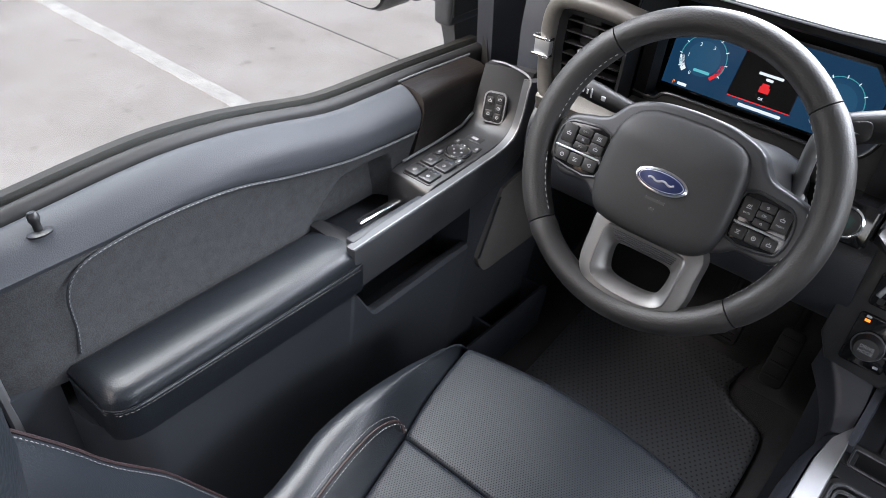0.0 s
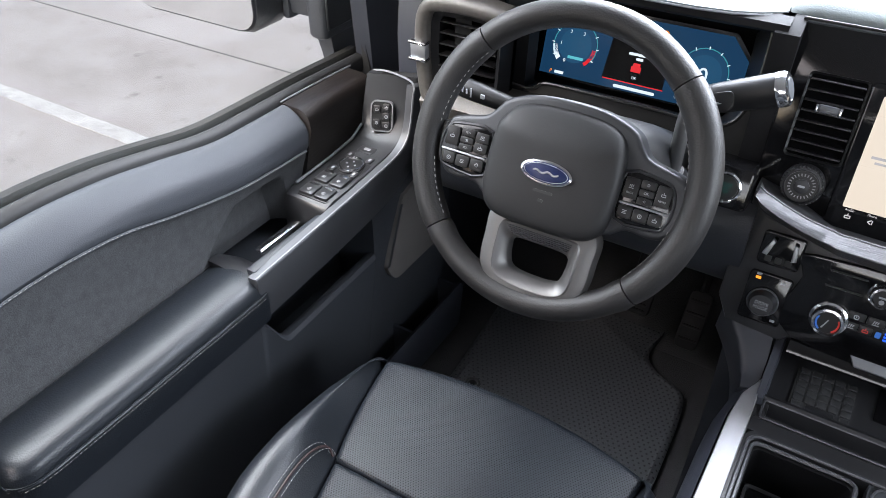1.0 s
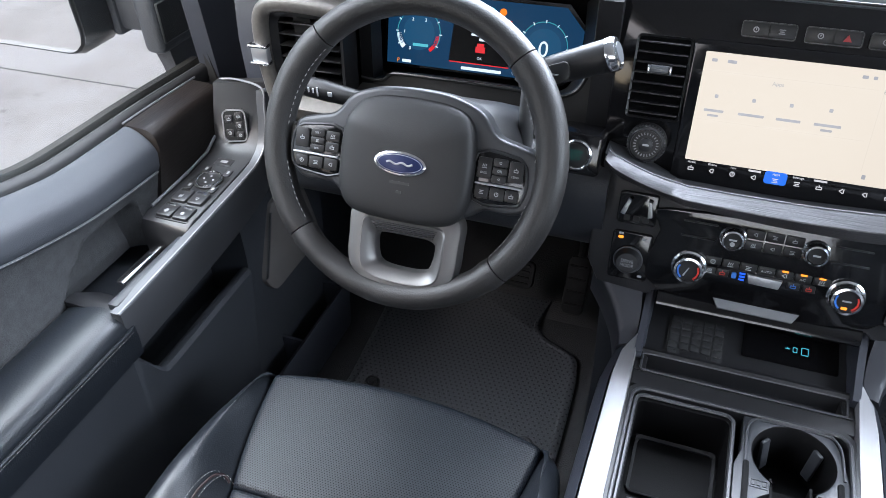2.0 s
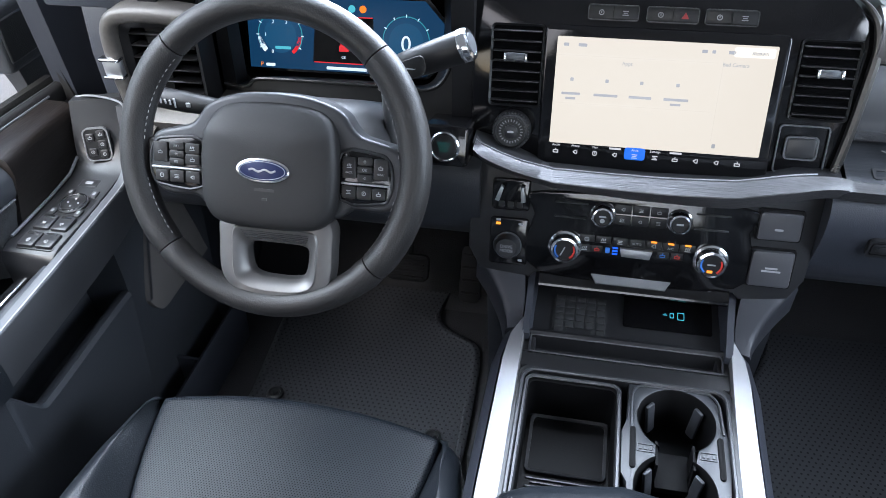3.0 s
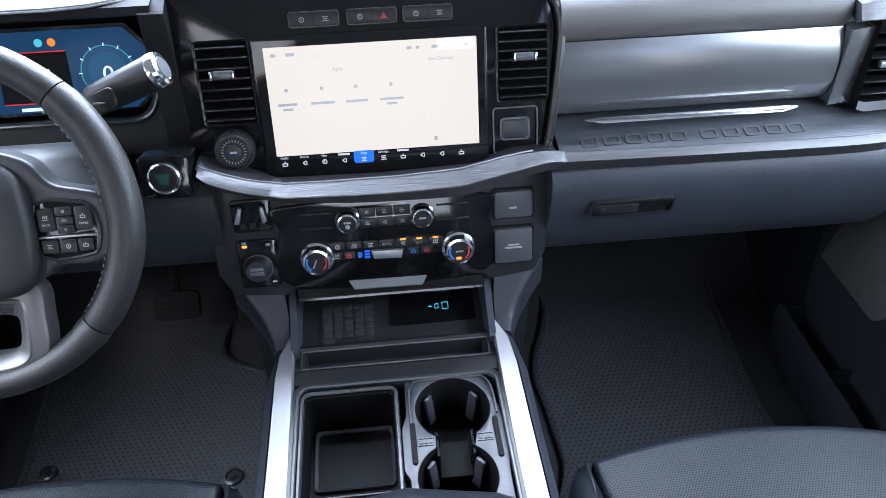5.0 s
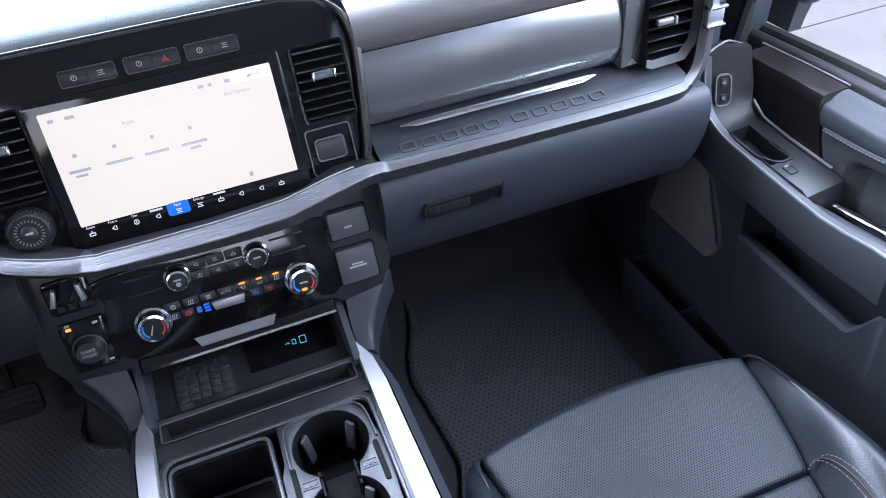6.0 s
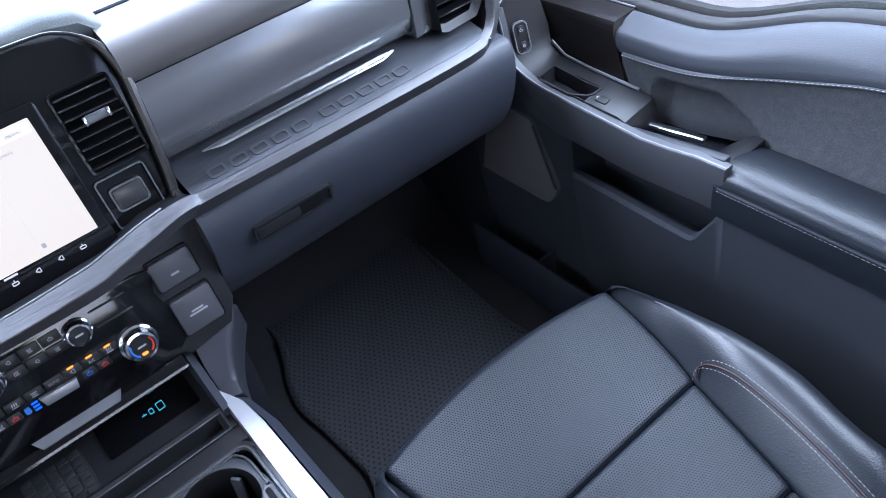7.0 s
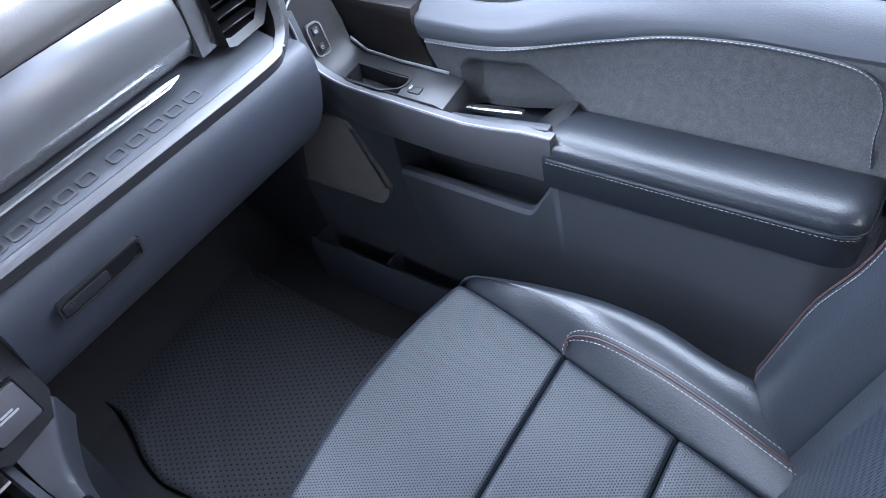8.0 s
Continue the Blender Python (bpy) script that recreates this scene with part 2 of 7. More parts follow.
def weave(name, color):
    """Close-woven heathered cloth."""
    m = mat(name, color, 0.9, spec=0.2)
    nt = m.node_tree
    n, l = nt.nodes, nt.links
    b = n["Principled BSDF"]
    tc = n.new("ShaderNodeTexCoord")
    no = n.new("ShaderNodeTexNoise")
    no.inputs["Scale"].default_value, no.inputs["Detail"].default_value = 650, 2
    l.new(tc.outputs["Object"], no.inputs["Vector"])
    bl = n.new("ShaderNodeTexNoise")
    bl.inputs["Scale"].default_value, bl.inputs["Detail"].default_value = 90, 4
    l.new(tc.outputs["Object"], bl.inputs["Vector"])
    cr = n.new("ShaderNodeValToRGB")
    cr.color_ramp.elements[0].position, cr.color_ramp.elements[1].position = 0.36, 0.68
    cr.color_ramp.elements[0].color = (*[c * 0.75 for c in color], 1)
    cr.color_ramp.elements[1].color = (*[c * 1.32 for c in color], 1)
    ad = n.new("ShaderNodeMath")
    ad.operation = "MULTIPLY_ADD"
    l.new(no.outputs[0], ad.inputs[0])
    ad.inputs[1].default_value = 0.7
    mu = n.new("ShaderNodeMath")
    mu.operation = "MULTIPLY"
    mu.inputs[1].default_value = 0.3
    l.new(bl.outputs[0], mu.inputs[0])
    l.new(mu.outputs[0], ad.inputs[2])
    l.new(ad.outputs[0], cr.inputs[0])
    l.new(cr.outputs[0], b.inputs["Base Color"])
    bp = n.new("ShaderNodeBump")
    bp.inputs["Strength"].default_value, bp.inputs["Distance"].default_value = 0.6, 0.0008
    l.new(no.outputs[0], bp.inputs["Height"])
    l.new(bp.outputs[0], b.inputs["Normal"])
    return m


RIMLEATHER = leather("wheel_leather", (0.0135, 0.0130, 0.0127), 0.47)
SURROUND = mat("vent_surround_metal", (0.0860, 0.0790, 0.0715), 0.50, 0.4, grain=0.3, grain_size=0.002, vary=0.3, vary_size=0.006, rvary=0.06)
# shade inside the vents, put into a near-black without sheen
VENTSHADE = mat("vent_shade", (0.0015, 0.0015, 0.0017), 0.8, spec=0.03)
VANE = mat("vane_black", (0.0065, 0.0065, 0.007), 0.40, spec=0.35)
ARM = mat("arm_grey", (0.0338, 0.0364, 0.0429), 0.40, 0.3, grain=0.1, grain_size=0.0008, vary=0.06)
BLADE = mat("blade_grey", (0.0720, 0.0744, 0.0804), 0.46, 0.4, grain=0.1, grain_size=0.0008, vary=0.06)
# highlight of the console rims, put into a lighter grey
RIM = mat("rim_highlight", (0.055, 0.057, 0.062), 0.33, 0.2, grain=0.2, grain_size=0.0008)
LEATHER = leather("black_leather", (0.0110, 0.0138, 0.0175), 0.35)
PERF = leather("perforated_leather", (0.0080, 0.0112, 0.0158), 0.45, perf=0.0038)
CLOTH = weave("door_cloth", (0.0562, 0.0587, 0.0611))
DOORSOFT = mat("door_soft_plastic", (0.0385, 0.0425, 0.0490), 0.50, spec=0.32, grain=0.5, grain_size=0.0015, vary=0.12, rvary=0.06)
SOFT = mat("soft_plastic", (0.0295, 0.0335, 0.0430), 0.45, grain=0.5, grain_size=0.0015, vary=0.12, rvary=0.06)
HARD = mat("hard_plastic", (0.0189, 0.0216, 0.0264), 0.48, grain=0.6, grain_size=0.0016, vary=0.15, rvary=0.08)
# black plastic; in bin, grip well, handle and vent pockets it paints shade
DEEP = mat("black_and_shade", (0.0045, 0.0045, 0.005), 0.6, grain=0.3, grain_size=0.0015, spec=0.2)
ROLL = mat("roll_plastic", (0.084, 0.080, 0.078), 0.46, grain=0.25, grain_size=0.0014, vary=0.10, rvary=0.06)
EDGE = mat("edge_grey", (0.20, 0.205, 0.215), 0.5, 0.6, grain=0.05, grain_size=0.0006)
# shade of bin, cups and slots put into near-black; also the message panel
SHADEBLACK = mat("shade_black", (0.0035, 0.0036, 0.004), 0.6, grain=0.2, grain_size=0.0015, spec=0.15)
TOPPAD = mat("dash_top_plastic", (0.160, 0.182, 0.184), 0.55, grain=0.6, grain_size=0.0018, vary=0.1, rvary=0.06)
GLOSS = mat("gloss_black", (0.0045, 0.0045, 0.005), 0.10, vary=0.3, vary_size=0.02, rvary=0.05)
SATIN = mat("satin_black", (0.0163, 0.0168, 0.0182), 0.36, grain=0.15, grain_size=0.0006, rvary=0.05)
BUTTON = mat("button_black", (0.0084, 0.0086, 0.0091), 0.40, spec=0.38, grain=0.2, grain_size=0.0005)
CHROME = mat("chrome", (0.85, 0.86, 0.88), 0.16, 1.0, rvary=0.04)
SILVER = mat("satin_silver_paint", (0.36, 0.37, 0.38), 0.42, 0.85, grain=0.05, grain_size=0.0006, rvary=0.05)
DKSILVER = mat("dark_silver_paint", (0.095, 0.10, 0.108), 0.42, 0.6, grain=0.08, grain_size=0.0006, vary=0.06)
BRUSHED = mat("brushed_trim", (0.098, 0.098, 0.102), 0.42, 0.7, grain=0.6, grain_size=0.0015, vary=0.45, vary_size=0.0024, rvary=0.08, aniso=(0.05, 1, 1))
PANEL = mat("metallic_upper_panel", (0.215, 0.220, 0.226), 0.22, 0.7, vary=0.06, vary_size=0.05, rvary=0.03, coat=0.25)
WOOD = mat("dark_accent", (0.0080, 0.0060, 0.0050), 0.34, grain=0.4, grain_size=0.003, vary=0.35, vary_size=0.02, rvary=0.06, aniso=(1, 0.12, 1))
RUBBER = mat("rubber_mat", (0.0200, 0.0210, 0.0220), 0.62, grain=0.5, grain_size=0.0011, vary=0.25, vary_size=0.09)
PADRUBBER = RUBBER
RUBBER = mat("rubber_floor_mat", (0.043, 0.044, 0.047), 0.62, grain=0.5, grain_size=0.002, vary=0.25, vary_size=0.09)
holes(RUBBER, 0.011, 0.21, (0.040, 0.042, 0.047), 0.42)
CARPET = mat("black_carpet", (0.024, 0.024, 0.026), 0.95, grain=1.0, grain_size=0.0025, vary=0.3)
THREAD = mat("grey_thread", (0.21, 0.208, 0.205), 0.7)
REDTHREAD = mat("red_welt", (0.016, 0.0050, 0.0055), 0.6, vary=0.2)
HEADLINER = mat("grey_headliner", (0.22, 0.217, 0.21), 0.9, grain=0.4, grain_size=0.002, vary=0.08)
PAINT = mat("white_body_paint", (0.75, 0.76, 0.77), 0.25, coat=0.6, vary=0.03)
MOULD = mat("belt_moulding", (0.015, 0.0135, 0.0125), 0.6, grain=0.6, grain_size=0.0016, vary=0.15, spec=0.3)
SEAL = mat("rubber_seal", (0.012, 0.012, 0.012), 0.55, grain=0.3, grain_size=0.001)
INK = mat("white_print", (0.30, 0.31, 0.32), 0.5)
DIMINK = mat("grey_print", (0.20, 0.20, 0.21), 0.5)
MIRROR = mat("mirror_glass", (0.9, 0.9, 0.9), 0.02, 1.0)
GRILLE = mat("speaker_mesh", (0.1260, 0.1188, 0.1116), 0.5, grain=0.8, grain_size=0.0016, vary=0.15, vary_size=0.03)
EMBLEM = mat("blue_emblem", (0.006, 0.014, 0.065), 0.3, 0.2)


def glow(name, color, power):
    return mat(name, (0.008, 0.008, 0.008), 0.2, emit=color, power=power * GLOW, spec=0.10)


def pane_material():
    m = bpy.data.materials.new("clear_glass")
    m.use_nodes = True
    nt = m.node_tree
    nt.nodes.clear()
    out = nt.nodes.new("ShaderNodeOutputMaterial")
    mix = nt.nodes.new("ShaderNodeMixShader")
    tr = nt.nodes.new("ShaderNodeBsdfTransparent")
    gl = nt.nodes.new("ShaderNodeBsdfGlossy")
    lw = nt.nodes.new("ShaderNodeLayerWeight")
    pw = nt.nodes.new("ShaderNodeMath")
    pw.operation, pw.inputs[1].default_value = "POWER", 4.0
    fr = nt.nodes.new("ShaderNodeMath")
    fr.operation, fr.inputs[1].default_value, fr.inputs[2].default_value = "MULTIPLY_ADD", 0.55, 0.03
    nt.links.new(lw.outputs["Facing"], pw.inputs[0])
    nt.links.new(pw.outputs[0], fr.inputs[0])
    tr.inputs[0].default_value = (0.90, 0.93, 0.92, 1)
    gl.inputs["Roughness"].default_value = 0.01
    nt.links.new(fr.outputs[0], mix.inputs[0])
    nt.links.new(tr.outputs[0], mix.inputs[1])
    nt.links.new(gl.outputs[0], mix.inputs[2])
    nt.links.new(mix.outputs[0], out.inputs[0])
    return m


PANE = pane_material()


def concrete_material():
    m = mat("parking_concrete", (0.36, 0.345, 0.325), 0.85, grain=0.4, grain_size=0.006)
    nt = m.node_tree
    n, l = nt.nodes, nt.links
    b = n["Principled BSDF"]
    tc = n.new("ShaderNodeTexCoord")
    a = n.new("ShaderNodeTexNoise")
    a.inputs["Scale"].default_value, a.inputs["Detail"].default_value, a.inputs["Roughness"].default_value = 1.6, 8, 0.65
    l.new(tc.outputs["Object"], a.inputs["Vector"])
    c = n.new("ShaderNodeTexNoise")
    c.inputs["Scale"].default_value, c.inputs["Detail"].default_value = 9, 6
    l.new(tc.outputs["Object"], c.inputs["Vector"])
    ra = n.new("ShaderNodeValToRGB")
    ra.color_ramp.elements[0].position, ra.color_ramp.elements[1].position = 0.3, 0.72
    ra.color_ramp.elements[0].color, ra.color_ramp.elements[1].color = (0.31, 0.285, 0.262, 1), (0.45, 0.425, 0.40, 1)
    l.new(a.outputs[0], ra.inputs[0])
    rc = n.new("ShaderNodeValToRGB")
    rc.color_ramp.elements[0].position, rc.color_ramp.elements[1].position = 0.24, 0.36
    rc.color_ramp.elements[0].color, rc.color_ramp.elements[1].color = (0.45, 0.44, 0.43, 1), (1, 1, 1, 1)
    l.new(c.outputs[0], rc.inputs[0])
    mx = n.new("ShaderNodeMix")
    mx.data_type, mx.blend_type = "RGBA", "MULTIPLY"
    mx.inputs["Factor"].default_value = 0.7
    l.new(ra.outputs[0], mx.inputs["A"])
    l.new(rc.outputs[0], mx.inputs["B"])
    l.new(mx.outputs["Result"], b.inputs["Base Color"])
    return m


CONCRETE = concrete_material()


# ---- ground outside ----
GZ = -0.80


def build_ground():
    bm = bmesh.new()
    n = 24
    for ring in (1,):
        bmesh.ops.create_grid(bm, x_segments=n, y_segments=n, size=400)
    for v in bm.verts:
        v.co.z = GZ
    solo("ground", bm, CONCRETE, "pale grey stained concrete parking lot", "ground", kind="structure")
    line = mat("worn_line_paint", (0.50, 0.485, 0.46), 0.75, grain=0.5, grain_size=0.008, vary=0.42, vary_size=0.07)
    for y0 in (1.205, -2.6, 5.15):
        bm = bmesh.new()
        rnd = random.Random(4)
        top, bot = [], []
        for i in range(61):
            x = -8.6 + i * 0.1
            slope = 0.012 * (x + 4.2)
            top.append((x, y0 + 0.05 + slope + rnd.uniform(-0.005, 0.005)))
            bot.append((x, y0 - 0.05 + slope + rnd.uniform(-0.005, 0.005)))
        prism(bm, top + bot[::-1], GZ + 0.0005, GZ + 0.004)
        solo("parking_line", bm, line, "worn white painted parking bay line on concrete", "road marking", "parking bay lines")
    for y0 in (2.283, -1.6):
        bm = bmesh.new()
        prism(bm, [(-60, y0 - 0.51), (-4.0, y0 - 0.005), (60, y0 + 0.55), (60, y0 + 0.56), (-4.0, y0 + 0.005), (-60, y0 - 0.50)], GZ + 0.0005, GZ + 0.003)
        solo("joint_line", bm, mat("joint_dirt", (0.13, 0.125, 0.12), 0.9, vary=0.3), "dark sawn joint in the concrete", "joint", kind="structure")


build_ground()


# ---- cab shell ----
def build_cab():
    cab = thing("truck_cab", "pickup truck cab shell with grey headliner and dark pillars", "truck cab", kind="structure")
    bm = bmesh.new()
    box(bm, (0, -0.70, -0.02), (1.98, 2.72, 0.10))
    part("floor_pan", bm, CARPET, cab, "black carpeted cab floor")
    bm = bmesh.new()
    along_x(bm, [(0.66, 0.62), (0.62, 0.62), (0.44, 0.12), (0.30, 0.03), (0.40, 0.03), (0.66, 0.05)], -0.99, 0.99)
    part("toe_board", bm, CARPET, cab, "black carpeted toe board")
    bm = bmesh.new()
    along_x(bm, [(0.72, 0.86), (0.66, 0.86), (0.62, 0.40), (0.72, 0.40)], -0.99, 0.99)
    part("firewall", bm, DEEP, cab)
    bm = bmesh.new()
    along_x(bm, curve([(0.10, 1.36), (-0.05, 1.40), (-0.7, 1.42), (-1.6, 1.41), (-1.98, 1.36)], 5) + [(-1.98, 1.41), (-1.6, 1.46), (-0.7, 1.47), (-0.05, 1.45), (0.12, 1.40)], -0.80, 0.80)
    part("headliner", bm, HEADLINER, cab, "light grey fabric headliner")
    for s in (-1, 1):
        bm = bmesh.new()
        loft(bm, [[(0.80, y, 1.36), (0.80, y, 1.45), (0.86, y, 1.44), (0.90, y, 1.36), (0.86, y, 1.33)] for y in (0.12, -2.0)])
        part("roof_rail", bm, HEADLINER, cab, s=s)
        # front pillar, from the dash corner up and back to the roof
        bm = bmesh.new()
        rings = []
        for t in (0, 0.25, 0.5, 0.75, 1):
            y, z, x = 0.20 - 0.08 * t - 0.02 * t * t, 0.60 + 0.80 * t, 0.845 - 0.03 * t
            rings.append([(x - 0.02, y + 0.02, z), (x - 0.03, y + 0.07, z), (x + 0.0, y + 0.13, z), (x + 0.09, y + 0.12, z), (x + 0.10, y - 0.06, z), (x + 0.075, y - 0.112, z), (x + 0.045, y - 0.108, z), (x + 0.03, y - 0.06, z), (x + 0.01, y - 0.01, z)])
        loft(bm, rings)
        part("front_pillar", bm, SOFT, cab, "dark grey front pillar trim", s=s)
        bm = bmesh.new()
        loft(bm, [[(0.83, -0.97, z), (0.82, -0.90, z), (0.84, -0.815, z), (0.97, -0.80, z), (0.99, -0.97, z)] for z in (0.0, 0.6, 1.38)])
        part("middle_pillar", bm, SOFT, cab, "dark grey middle pillar trim", s=s)
        bm = bmesh.new()
        box(bm, (0.93, -1.47, 0.33), (0.14, 1.0, 0.66), 0.02)
        part("rear_side", bm, SOFT, cab, s=s)
        bm = bmesh.new()
        box(bm, (0.93, -1.98, 0.72), (0.14, 0.10, 1.4), 0.02)
        part("rear_pillar", bm, HEADLINER, cab, s=s)
        bm = bmesh.new()
        box(bm, (0.90, -0.35, 0.0), (0.16, 1.1, 0.10), 0.012)
        part("sill_plate", bm, HARD, cab, "black plastic door sill", s=s)
        bm = bmesh.new()
        loft(bm, [[(x, y, z) for x, z in ((0.80, 0.03), (0.83, 0.40), (0.85, 0.62), (0.99, 0.62), (0.99, 0.03))] for y in (0.165, 0.64)])
        part("kick_panel", bm, HARD, cab, "dark plastic kick panel", s=s)
    bm = bmesh.new()
    box(bm, (0, -2.0, 0.38), (1.98, 0.08, 0.80))
    box(bm, (0, -2.0, 1.36), (1.98, 0.08, 0.14))
    part("back_wall", bm, HARD, cab)
    bm = bmesh.new()
    box(bm, (0, -1.99, 1.03), (1.84, 0.006, 0.52))
    g = part("rear_window", bm, PANE, cab, "clear rear window glass")
    g.visible_shadow = False
    bm = bmesh.new()
    loft(bm, [[(-0.84, y, z), (0.84, y, z), (0.84, y + 0.005, z + 0.005), (-0.84, y + 0.005, z + 0.005)] for y, z in ((0.70, 0.86), (0.42, 1.13), (0.10, 1.39))])
    g = part("windshield", bm, PANE, cab, "clear laminated windshield")
    g.visible_shadow = False
    bm = bmesh.new()
    box(bm, (0, 1.15, 0.55), (1.9, 0.95, 0.30), 0.06, 3)
    part("hood", bm, PAINT, cab, "white painted engine hood")


build_cab()


# ---- front doors ----
BELT = [(-0.85, 0.678), (-0.73, 0.684), (-0.56, 0.693), (-0.46, 0.686), (-0.38, 0.672), (-0.28, 0.652), (-0.20, 0.648), (-0.09, 0.646), (0.09, 0.638)]
SEAM = [(-0.655, 0.648), (-0.56, 0.650), (-0.48, 0.642), (-0.40, 0.622), (-0.30, 0.602), (-0.22, 0.595), (-0.13, 0.591)]
LIP = [(-0.380, 0.455), (-0.330, 0.391), (-0.115, 0.397)]


def steps(a, b, n):
    return [a + (b - a) * i / n for i in range(n + 1)]


def build_door(s):
    door = thing("door_1" if s < 0 else "door_2", "closed truck front door with dark padded trim and bare belt line", "truck door", (0.85 * s, -0.35, 0.06), kind="structure")
    shift = Matrix.Translation((0.0 if s < 0 else 0.008, 0, 0.0 if s < 0 else 0.004))

    def unit(a):
        return max(0.0, min(1.0, a))

    def settle(c):
        # on the passenger side the trim draws in towards the front and its pod sits lower
        w = max(0.0, min(1.3, (c.x - 0.757) / 0.088))
        f, g = unit((c.y + 0.42) / 0.20), unit((c.y + 0.37) / 0.13)
        f, g = f * f * (3 - 2 * f), g * g * (3 - 2 * g)
        high = unit((c.z - 0.44) / 0.05)
        roll = unit((c.x - 0.835) / 0.01) * unit((c.z - 0.565) / 0.02)
        belt = unit((c.z - 0.60) / 0.04) * unit((c.x - 0.83) / 0.03)
        ahead = 0.015 * unit((c.z - 0.548) / 0.03) * unit((c.y + 0.06) / 0.04) * unit((0.835 - c.x) / 0.02)
        return Vector((c.x - 0.022 * w * f * high, c.y + ahead, c.z - g * high * (0.018 - 0.009 * w) * (1 - roll) - 0.017 * f * belt))

    def P(name, bm, stuff, label="", parent=None, m=Matrix()):
        bmesh.ops.transform(bm, matrix=m, verts=bm.verts)
        if s > 0:
            for v in bm.verts:
                v.co = settle(v.co)
        return part(name, bm, stuff, parent or door, label, s=s, m=shift)

    # outer skin and inner core
    bm = bmesh.new()
    loft(bm, [[(x, y, z) for x, z in ((0.93, 0.02), (0.93, spline(BELT, y) - 0.035), (0.945, spline(BELT, y) - 0.04), (0.985, spline(BELT, y) - 0.09), (1.02, 0.4), (1.0, -0.05), (0.95, -0.05))] for y in steps(-0.80, 0.12, 20)])
    P("outer_skin", bm, PAINT, "white painted door skin")
    # rolled top of the trim
    bm = bmesh.new()
    rings = []
    for y in steps(-0.80, -0.136, 34):
        zt, zs = spline(BELT, y), spline(SEAM, y)
        ring = curve([(0.905, zt - 0.006), (0.893, zt + 0.002), (0.878, zt - 0.001), (0.862, zt - 0.011), (0.850, zt - 0.026), (0.845, zs + 0.004)], 3)
        rings.append([(p.x, y, p.y) for p in ring] + [(0.848, y, zs - 0.004), (0.93, y, zs - 0.004), (0.93, y, zt - 0.006)])
    loft(bm, rings)
    P("top_roll", bm, DOORSOFT, "blue-grey soft plastic top roll")
    # belt seal and outer ledge
    bm = bmesh.new()
    loft(bm, [[(x, y, spline(BELT, y) + dz) for x, dz in ((0.9045, -0.02), (0.9055, 0.001), (0.909, 0.007), (0.915, 0.0095), (0.922, 0.007), (0.926, 0.000), (0.926, -0.02))] for y in steps(-0.80, 0.10, 30)])
    P("belt_seal", bm, SEAL, "black rubber window seal")
    bm = bmesh.new()
    loft(bm, [[(x, y, spline(BELT, y) + dz) for x, dz in ((0.9285, -0.03), (0.929, 0.004), (0.933, 0.011), (0.945, 0.0115), (0.952, 0.004), (0.955, -0.03))] for y in steps(-0.80, 0.10, 30)])
    P("outer_belt_moulding", bm, MOULD, "dark grey outer belt moulding")
    # accent panel over the switches
    bm = bmesh.new()
    rings = []
    for y in steps(-0.134, 0.004, 8):
        zt = spline(BELT, y)
        zb = 0.533 + 0.018 * (y + 0.134) / 0.138
        f = (y + 0.134) / 0.138
        ring = [(0.904, zt - 0.004), (0.896, zt + 0.003), (0.866, zt + 0.002), (0.855, zt - 0.001), (0.849, zt - 0.006), (0.8455, zt - 0.014), (0.844, zt - 0.030), (0.842, zb)]
        rings.append([(x, y - 0.035 * (1 - f) * max(0, (0.60 - z) / 0.07) + 0.024 * f * max(0, (z - 0.56) / 0.08), z) for x, z in ring] + [(0.87, y - 0.035 * (1 - f), zb), (0.93, y + 0.010 * f, zt - 0.05)])
    loft(bm, rings)
    P("accent_panel", bm, WOOD, "dark brown-black grained accent panel")
    bm = bmesh.new()
    tube(bm, [(0.839, -0.186, 0.5545), (0.839, -0.10, 0.5575), (0.839, -0.045, 0.5630), (0.840, -0.016, 0.5760)], 0.0024, 6)
    tube(bm, curve([(0.840, -0.004, 0.556), (0.8385, 0.014, 0.60), (0.842, 0.026, 0.630), (0.852, 0.031, 0.642)], 4), 0.0024, 6)
    P("accent_strip", bm, SILVER, "silver accent strip")
    bm = bmesh.new()
    tube(bm, [(0.9030, y, spline(BELT, y) + 0.0015) for y in steps(-0.130, 0.045, 12)], 0.0016, 6)
    P("accent_line", bm, EDGE, "thin silver line along the window side")
    # cloth insert
    bm = bmesh.new()
    rings = []
    for y in steps(-0.80, -0.150, 90):
        zs = spline(SEAM, y) - 0.002
        col = []
        for k in range(25):
            f = k / 24
            z = zs + (0.495 - zs) * f
            x = 0.8455 + 0.006 * math.sin(math.pi * min(1, f * 1.2)) - 0.004 * f
            if y < -0.70:
                x += 0.02 * ((-0.70 - y) / 0.1) ** 2
            # scoop behind the release lever
            a = max(0.0, min(1.0, (0.088 - abs(y + 0.288)) / 0.022)) * max(0.0, min(1.0, (0.578 - 0.05 * max(0, -0.30 - y) / 0.07 - z) / 0.018))
            x += 0.030 * a * a * (3 - 2 * a)
            col.append((x, y, z))
        rings.append(col + [(0.90, y, 0.495), (0.90, y, zs)])
    loft(bm, rings)
    P("cloth_insert", bm, CLOTH, "charcoal woven cloth insert")
    line = [(0.8425, p.x, p.y) for p in curve([(-0.152, 0.591), (-0.22, 0.594), (-0.30, 0.601), (-0.40, 0.621), (-0.48, 0.641), (-0.56, 0.649), (-0.64, 0.647), (-0.688, 0.636), (-0.708, 0.608), (-0.711, 0.56), (-0.716, 0.525)], 8)]
    bm = bmesh.new()
    tube(bm, line, 0.0022, 6)
